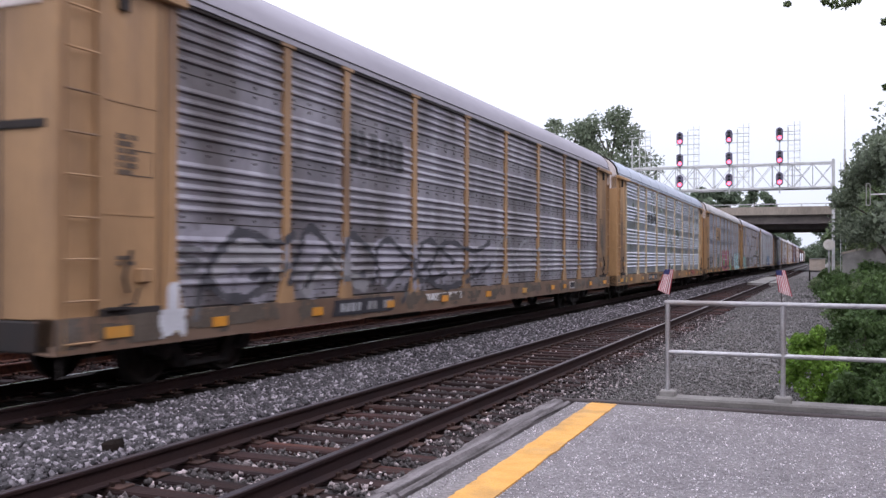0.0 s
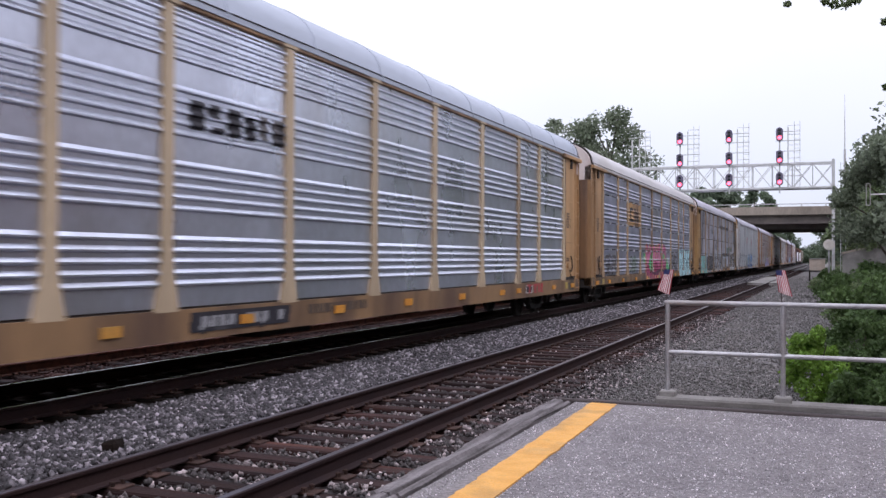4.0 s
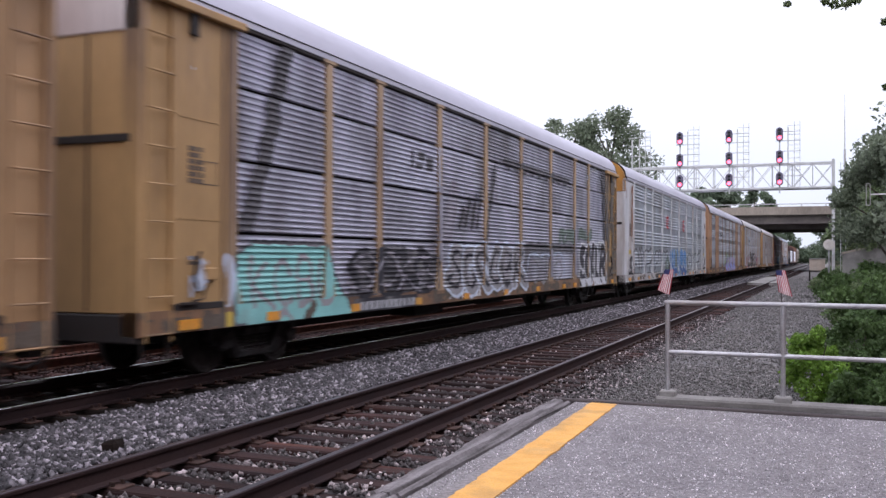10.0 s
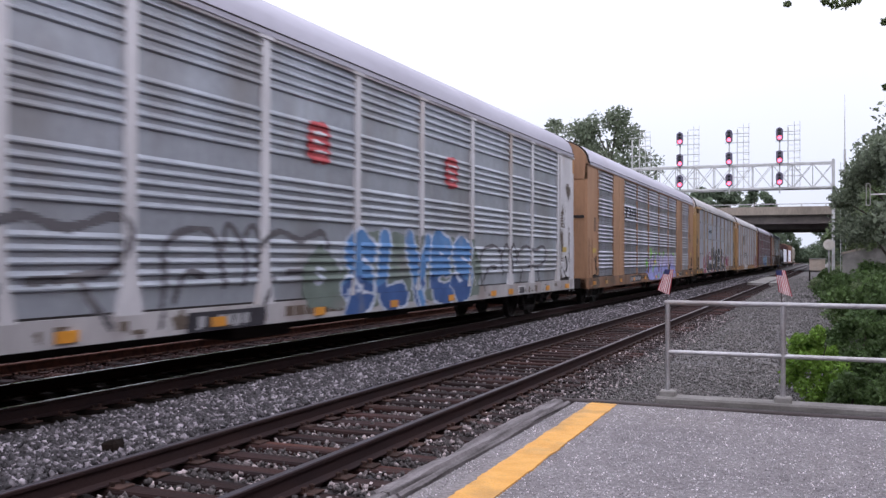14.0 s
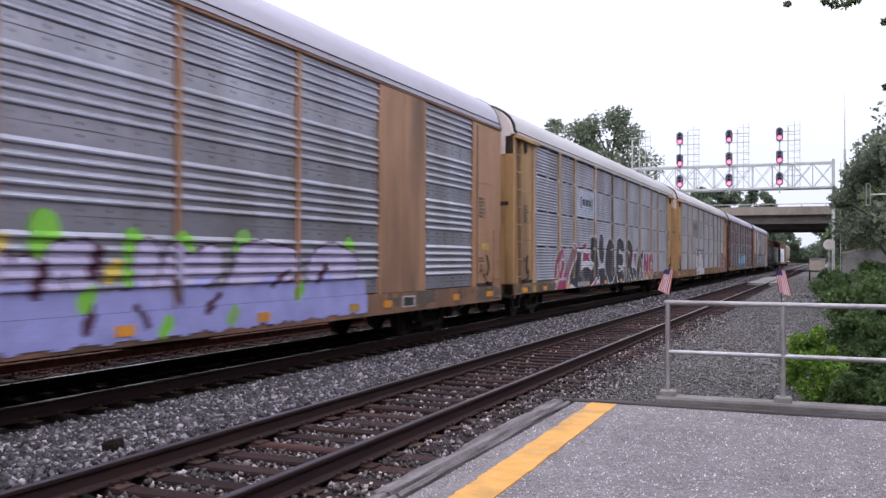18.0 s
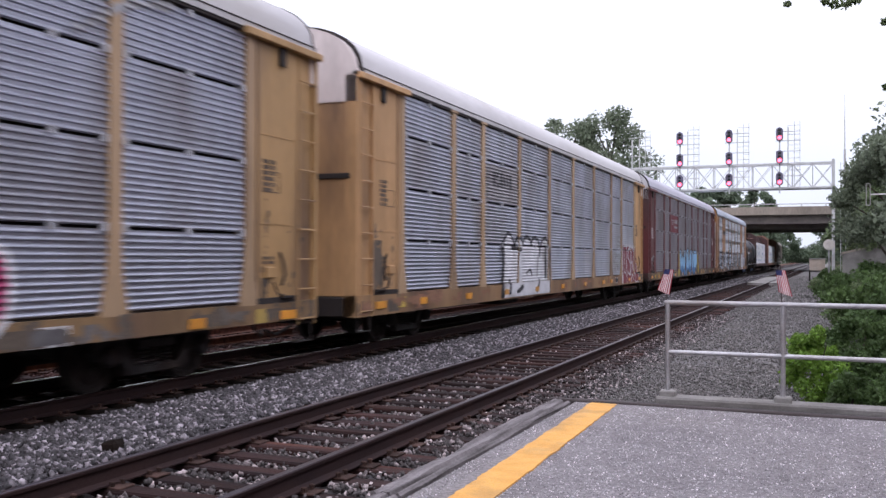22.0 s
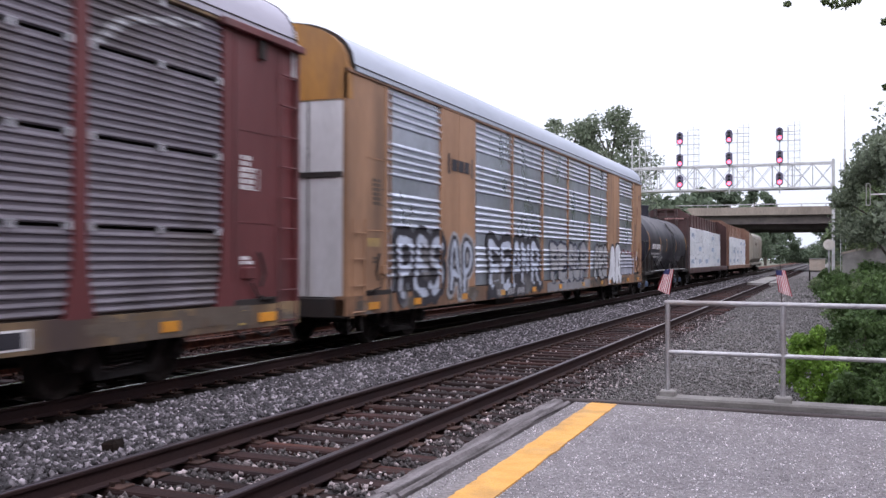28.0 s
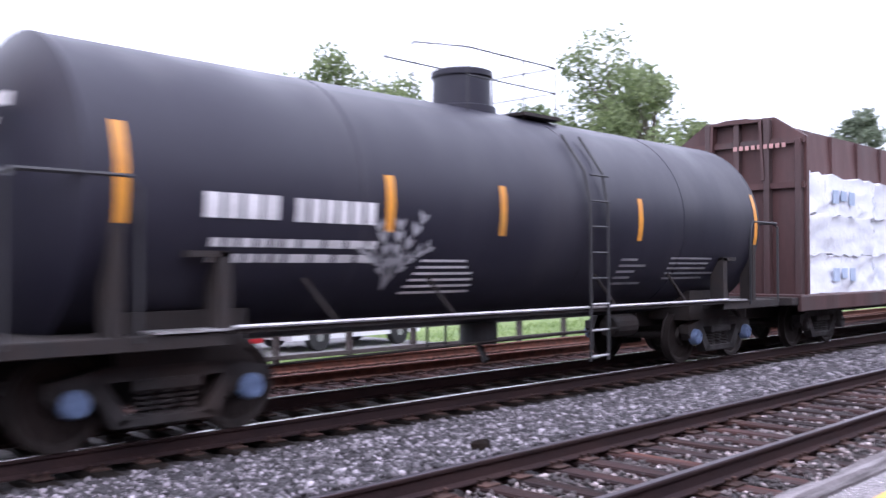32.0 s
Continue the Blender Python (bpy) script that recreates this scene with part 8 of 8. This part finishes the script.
        add_truck(car, (296.7 - 302.0) if e == -1 else (307.6 - 302.0), 1.84, M_BEARING)
        part("brake_wheel", Geo().lathe([(0.27, 0), (0.30, 0.02), (0.27, 0.04)], 18, "y", (-0.7, ye - e * 0.1, 2.0)), M_BLACK, car)
    part("outlet", Geo().lathe([(0.28, 0.55), (0.28, 0.9)], 16, "z", (0, 0.3, 0)).tube([(0, 0.3, 0.55), (0.2, 0.25, 0.3)], 0.05, 8), M_BLACK, car)
    part("brake_cylinder", Geo().lathe([(0.16, 2.6), (0.18, 2.65), (0.18, 3.2), (0.16, 3.25)], 14, "y", (0.7, 0, 0.72)), M_UNDER, car)
    part("brake_rod", Geo().tube([(0.9, -4.5, 0.62), (0.9, 2.6, 0.70)], 0.018, 5), M_UNDER, car)

    def curved(name, ya, yb, za, zb, mat, label="", lift=0.006, skew=0.0):
        g = Geo()
        n = 6
        for i in range(n + 1):
            z = za + (zb - za) * i / n
            x = math.sqrt(max(0.01, R * R - (z - ZC) ** 2)) + lift
            g.v += [(x, ya + skew * i / n, z), (x, yb + skew * i / n, z)]
        g.f = [(2 * i, 2 * i + 1, 2 * i + 3, 2 * i + 2) for i in range(n)]
        return part(name, g, mat, car, label, smooth=40)

    for y in (-6.02, -2.86, -0.93, 2.25, 6.05):
        curved("reflector", y - 0.06, y + 0.06, 2.05, 2.95 if abs(y) > 5 else 2.68, M_REFLECT, "orange reflective strip")
    # owner's mark and number as plain bars, then lines of data
    y = -5.2
    for k in range(4):
        curved("lettering", y, y + 0.175, 2.13, 2.37, M_STENCIL_W)
        y += 0.222
    y += 0.16
    for k in range(6):
        curved("lettering", y, y + 0.14, 2.12, 2.36, M_STENCIL_W)
        y += 0.187
    rr = random.Random(4)
    for z in (1.86, 1.71):
        y = -5.1
        while y < -3.1:
            w = rr.uniform(0.07, 0.28)
            curved("lettering", y, y + w, z, z + 0.085, M_STENCIL_W)
            y += w + 0.06
    for k in range(6):
        curved("lettering", -2.25 - 0.03 * k, -1.25 + rr.uniform(-0.3, 0.1), 1.72 - k * 0.075, 1.75 - k * 0.075, M_STENCIL_W)
    for k in range(5):
        curved("lettering", 1.9, 2.5 + rr.uniform(-0.2, 0.3), 1.75 - k * 0.09, 1.785 - k * 0.09, M_PALE_T)
        curved("lettering", 3.3, 4.6 + rr.uniform(-0.4, 0.3), 1.78 - k * 0.08, 1.81 - k * 0.08, M_PALE_T)
    # a sprayed leafy plant: bowed stems with paired leaves
    g = Geo()

    def on_tank(y, z):
        return (math.sqrt(R * R - (z - ZC) ** 2) + 0.008, y, z)

    for k in range(5):
        a0 = radians(-46 + k * 23)
        ln = (0.62, 0.74, 0.70, 0.86, 0.66)[k]
        stem = [(-2.70 + math.sin(a0 * (0.35 + 0.65 * t)) * ln * t, 1.40 + math.cos(a0 * (0.35 + 0.65 * t)) * ln * t) for t in (0.0, 0.2, 0.4, 0.6, 0.8, 1.0)]
        for (ya, za), (yb, zb) in zip(stem[:-1], stem[1:]):
            dy, dz = yb - ya, zb - za
            nn = math.hypot(dy, dz)
            py, pz = -dz / nn * 0.011, dy / nn * 0.011
            g.add([on_tank(ya - py, za - pz), on_tank(ya + py, za + pz), on_tank(yb + py, zb + pz), on_tank(yb - py, zb - pz)], [(0, 1, 2, 3)])
        for i in range(2, 6):
            for side in (-1, 1):
                a1 = a0 + side * 0.55
                y, z = stem[i]
                ll, ww = 0.15 - 0.015 * abs(i - 4), 0.032
                uy, uz = math.sin(a1), math.cos(a1)
                g.add([on_tank(y, z - 0.04), on_tank(y + uy * ll * 0.5 - uz * ww, z + uz * ll * 0.5 + uy * ww), on_tank(y + uy * ll, z + uz * ll), on_tank(y + uy * ll * 0.5 + uz * ww, z + uz * ll * 0.5 - uy * ww)], [(0, 1, 2, 3)])
    tagged(part("graffiti", g, G_PALE, car, "pale grey spray-painted leafy plant"), kind="stuff")
    # marks on the leading head
    hx = lambda z, x: y0 - 0.52 + 0.26 * ((x * x + (z - ZC) ** 2) / (R * R)) ** 1.1
    for k, (z, w, h) in enumerate(((3.05, 0.75, 0.12), (2.9, 0.6, 0.06), (2.8, 0.55, 0.06), (2.1, 0.45, 0.04), (2.02, 0.4, 0.04), (1.94, 0.4, 0.04))):
        g = Geo()
        for i in range(7):
            x = 0.25 + w * i / 6
            g.v += [(x, hx(z, x) - 0.06, z), (x, hx(z + h, x) - 0.06, z + h)]
        g.f = [(2 * i, 2 * i + 2, 2 * i + 3, 2 * i + 1) for i in range(6)]
        part("lettering", g, M_STENCIL_W if k < 3 else M_PALE_T, car)
    CARS.append((car, 302.0))
    return car


M_PALE_T = mk("faded_stencil", (0.25, 0.25, 0.26), rough=0.7)
tank_car(294.95)


# ---- centre-beam flat cars with wrapped lumber ----
M_WRAP = mk("white_lumber_wrap", (0.80, 0.81, 0.85), (0.70, 0.72, 0.77), 0.35, 0.0, scale=2.2, stretch=(1, 1, 1), dirt=(0.50, 0.55, 0.66), dirt_amt=0.15, bump=0.8, bscale=5.5, fine=0.05, rand=0.08)
M_WRAPMARK = mk("faded_blue_print", (0.32, 0.40, 0.55), (0.45, 0.52, 0.64), 0.5)


def bundle_geo(k):
    rr = random.Random(k)
    g = Geo()
    nx, ny, nz = 3, 14, 6
    w, ln, h = 1.16, 3.62, 0.80
    idx = {}
    for i in range(nx + 1):
        for j in range(ny + 1):
            for m in range(nz + 1):
                if i in (0, nx) or j in (0, ny) or m in (0, nz):
                    x, y, z = w * i / nx, ln * (j / ny - 0.5), h * m / nz
                    rag = 0.05
                    idx[i, j, m] = len(g.v)
                    dz = -0.10 * rr.random() ** 2 if m == 0 and i == nx else 0
                    g.v.append((x + rr.uniform(-rag, rag) * (i == nx), y, z + rr.uniform(-rag, rag) * (m == nz) + dz))
    for j in range(ny):
        for m in range(nz):
            for i in (0, nx):
                g.f.append((idx[i, j, m], idx[i, j + 1, m], idx[i, j + 1, m + 1], idx[i, j, m + 1]))
    for i in range(nx):
        for j in range(ny):
            for m in (0, nz):
                g.f.append((idx[i, j, m], idx[i + 1, j, m], idx[i + 1, j + 1, m], idx[i, j + 1, m]))
        for m in range(nz):
            for j in (0, ny):
                g.f.append((idx[i, j, m], idx[i + 1, j, m], idx[i + 1, j, m + 1], idx[i, j, m + 1]))
    return g


def centerbeam(u0, u1, paint_m, label, top, seed):
    car = thing("centerbeam_car", label, "railway car", "centre-beam cars with lumber")
    L = u1 - u0
    h = L / 2
    part("deck", Geo().box(-1.45, 1.45, -h + 0.3, h - 0.3, 0.98, 1.10, 0.01), paint_m, car)
    part("centre_sill", Geo().box(-0.4, 0.4, -h + 0.1, h - 0.1, 0.6, 0.98, 0.02), M_UNDER, car)
    for s in (1, -1):
        part("side_sill", Geo().box(min(s * 1.38, s * 1.46), max(s * 1.38, s * 1.46), -h + 0.3, h - 0.3, 0.78, 1.08, 0.01), paint_m, car)
    # the centre truss
    part("top_beam", Geo().extrude([(-0.62, top - 1.3), (-0.55, top - 0.05), (-0.2, top), (0.2, top), (0.55, top - 0.05), (0.62, top - 1.3), (0.56, top - 1.3), (0.5, top - 0.1), (-0.5, top - 0.1), (-0.56, top - 1.3)], -h + 0.5, h - 0.5), paint_m, car)
    n = 14
    for k in range(n + 1):
        y = -h + 0.9 + (L - 1.8) * k / n
        part("upright", Geo().box(-0.06, 0.06, y - 0.07, y + 0.07, 1.1, top - 0.1), paint_m, car)
        part("gusset", Geo().box(0.56, 0.635, y - 0.05, y + 0.05, top - 1.3, top - 0.08), paint_m, car)
        if k < n:
            y2 = -h + 0.9 + (L - 1.8) * (k + 1) / n
            part("diagonal", Geo().tube([(0, y, 1.1), (0, y2, top - 0.3)], 0.04, 6), paint_m, car)
    # bulkheads with peaked tops
    for e in (-1, 1):
        y = e * (h - 0.75)
        g = Geo().extrude([(-1.42, 1.0), (1.42, 1.0), (1.42, top - 0.45), (0.75, top), (-0.75, top), (-1.42, top - 0.45)], y - 0.06, y + 0.06)
        bh = part("bulkhead", g, paint_m, car)
        for x in (-1.3, -0.65, 0.0, 0.65, 1.3):
            part("rib", Geo().box(x - 0.06, x + 0.06, min(y, y + e * 0.22), max(y, y + e * 0.22), 1.0, top - (0.5 if abs(x) > 1 else 0.05), 0.01), paint_m, bh)
        for z in (3.3, 4.2):
            part("crossbar", Geo().box(-1.4, 1.4, min(y, y + e * 0.16), max(y, y + e * 0.16), z - 0.06, z + 0.06), paint_m, bh)
        part("end_platform", Geo().box(-1.4, 1.4, min(e * h, e * (h - 0.8)), max(e * h, e * (h - 0.8)), 0.9, 1.05, 0.01), M_UNDER, car)
        part("coupler", coupler_geo(e, e * h), M_UNDER, car)
        add_truck(car, e * (h - 2.3))
    # lumber in white wrapping, three tiers a side
    rr = random.Random(seed)
    cols = int((L - 2.2) / 3.68)
    for tier in range(3):
        for c in range(cols):
            y = -h + 1.05 + 3.68 * (c + 0.5)
            for s in (1, -1):
                m = Matrix.Translation((0.12 * s, y + rr.uniform(-0.03, 0.03), 1.12 + tier * 0.83)) if s == 1 else Matrix.Translation((-0.12, y, 1.12 + tier * 0.83)) @ Matrix.Rotation(math.pi, 4, "Z")
                b = part("wrapped_lumber", shared(("wrapped_lumber", rr.randrange(6)), lambda: bundle_geo(rr.randrange(900)), 50), M_WRAP, car, "white plastic-wrapped lumber", at=m)
                if s == 1 and rr.random() < 0.45:
                    g = Geo()
                    for q in range(3):
                        g.box(1.20, 1.212, -0.6 + q * 0.45, -0.3 + q * 0.45, 0.22 + 0.07 * (q % 2), 0.5)
                    part("printed_mark", g, M_WRAPMARK, b, "faded blue print as plain bars")
    CARS.append((car, (u0 + u1) / 2))
    return car


MAROON = enamel("maroon_enamel", (0.085, 0.035, 0.033), dirt=(0.05, 0.035, 0.035))
c = centerbeam(309.85, 333.6, MAROON, "maroon centre-beam flat car loaded with white-wrapped lumber", 4.72, 3)
part("graffiti", Geo().box(0.64, 0.70, -10.85, -10.45, 3.75, 4.3).box(0.64, 0.70, -10.4, -10.25, 3.72, 4.05), G_LBLUE, c, "light blue spray mark")
g = Geo()
for k in range(9):
    g.box(-0.05 + k * 0.13, 0.03 + k * 0.13, -11.37, -11.36, 4.06, 4.15)
tagged(part("lettering", g, mk("faded_red_stencil", (0.5, 0.28, 0.26), rough=0.7), c), kind="stuff")
centerbeam(334.5, 358.2, enamel("faded_brown_enamel", (0.27, 0.145, 0.10)), "faded brown centre-beam flat car loaded with white-wrapped lumber", 4.95, 8)


# ---- covered hopper at the rear ----
def hopper(u0, u1):
    car = thing("hopper_car", "beige covered hopper car at the rear of the train", "railway car")
    M_H = enamel("beige_hopper_paint", (0.36, 0.33, 0.28), dirt=(0.25, 0.2, 0.16), amt=0.4)
    L = u1 - u0
    h = L / 2
    prof = [(0.9, 1.25), (1.5, 1.7), (1.56, 2.4), (1.56, 3.8), (1.45, 4.3), (1.1, 4.6), (-1.1, 4.6), (-1.45, 4.3), (-1.56, 3.8), (-1.56, 2.4), (-1.5, 1.7), (-0.9, 1.25)]
    part("body", Geo().extrude(prof, -h + 1.4, h - 1.4), M_H, car, smooth=30)
    for k in range(4):
        y = -h + 3.0 + k * (L - 6.0) / 3
        part("discharge_hopper", Geo().add([(-1.1, y - 1.6, 1.5), (1.1, y - 1.6, 1.5), (1.1, y + 1.6, 1.5), (-1.1, y + 1.6, 1.5), (-0.4, y - 0.5, 0.55), (0.4, y - 0.5, 0.55), (0.4, y + 0.5, 0.55), (-0.4, y + 0.5, 0.55)],
                                           [(0, 1, 5, 4), (1, 2, 6, 5), (2, 3, 7, 6), (3, 0, 4, 7), (4, 5, 6, 7), (0, 3, 2, 1)]), M_H, car)
    part("roof_walk", Geo().box(-0.4, 0.4, -h + 1.2, h - 1.2, 4.66, 4.72), M_GALV, car)
    for s in (1, -1):
        part("side_sill", Geo().box(min(s * 1.3, s * 1.5), max(s * 1.3, s * 1.5), -h + 0.3, h - 0.3, 1.0, 1.25, 0.02), M_H, car)
        for k in range(8):
            y = -h + 2.2 + k * (L - 4.4) / 7
            part("rib", Geo().box(min(s * 1.55, s * 1.6), max(s * 1.55, s * 1.6), y - 0.05, y + 0.05, 1.7, 4.0, 0.01), M_H, car)
    for e in (-1, 1):
        part("end_sheet", Geo().extrude([(e * (h - 1.42), 4.5), (e * (h - 1.35), 4.5), (e * (h - 2.6), 1.2), (e * (h - 2.7), 1.2)], -1.4, 1.4, "x"), M_H, car)
        part("end_platform", Geo().box(-1.4, 1.4, min(e * h, e * (h - 1.8)), max(e * h, e * (h - 1.8)), 0.85, 1.0, 0.02), M_UNDER, car)
        part("coupler", coupler_geo(e, e * h), M_UNDER, car)
        add_truck(car, e * (h - 2.1))
        g = Geo()
        for x in (-0.5, 0.1):
            g.tube([(x, e * (h - 0.7), 1.0), (x, e * (h - 0.7), 4.6)], 0.02, 6)
        for k in range(9):
            g.tube([(-0.5, e * (h - 0.7), 1.2 + k * 0.4), (0.1, e * (h - 0.7), 1.2 + k * 0.4)], 0.016, 5)
        part("ladder", g, M_H, car)
    bars(car, 1.57, 5.0 + HALF - h, 8.0 + HALF - h, 3.1, 3.5, 1, M_STENCIL, 5)
    CARS.append((car, (u0 + u1) / 2))
    return car


hopper(359.3, 377.3)


# ---- everything that moves: the train draws past, gathering speed, with its wheels turning ----
def travelled(t):
    return 8.2 * t + 0.029 * t * t


def motions():
    times = [0.5 * k for k in range(65)]
    for car, u in CARS:
        walk(car, [(t, pose(TRACK_2, u - travelled(t), 0)) for t in times])
    spins = [(k / 15.0, travelled(k / 15.0) / WHEEL_R) for k in range(481)]
    for w, dy in WHEELS:
        walk(w, [(t, Matrix.Translation((0, dy, WHEEL_R)) @ Matrix.Rotation(a, 4, "X")) for t, a in spins])


motions()
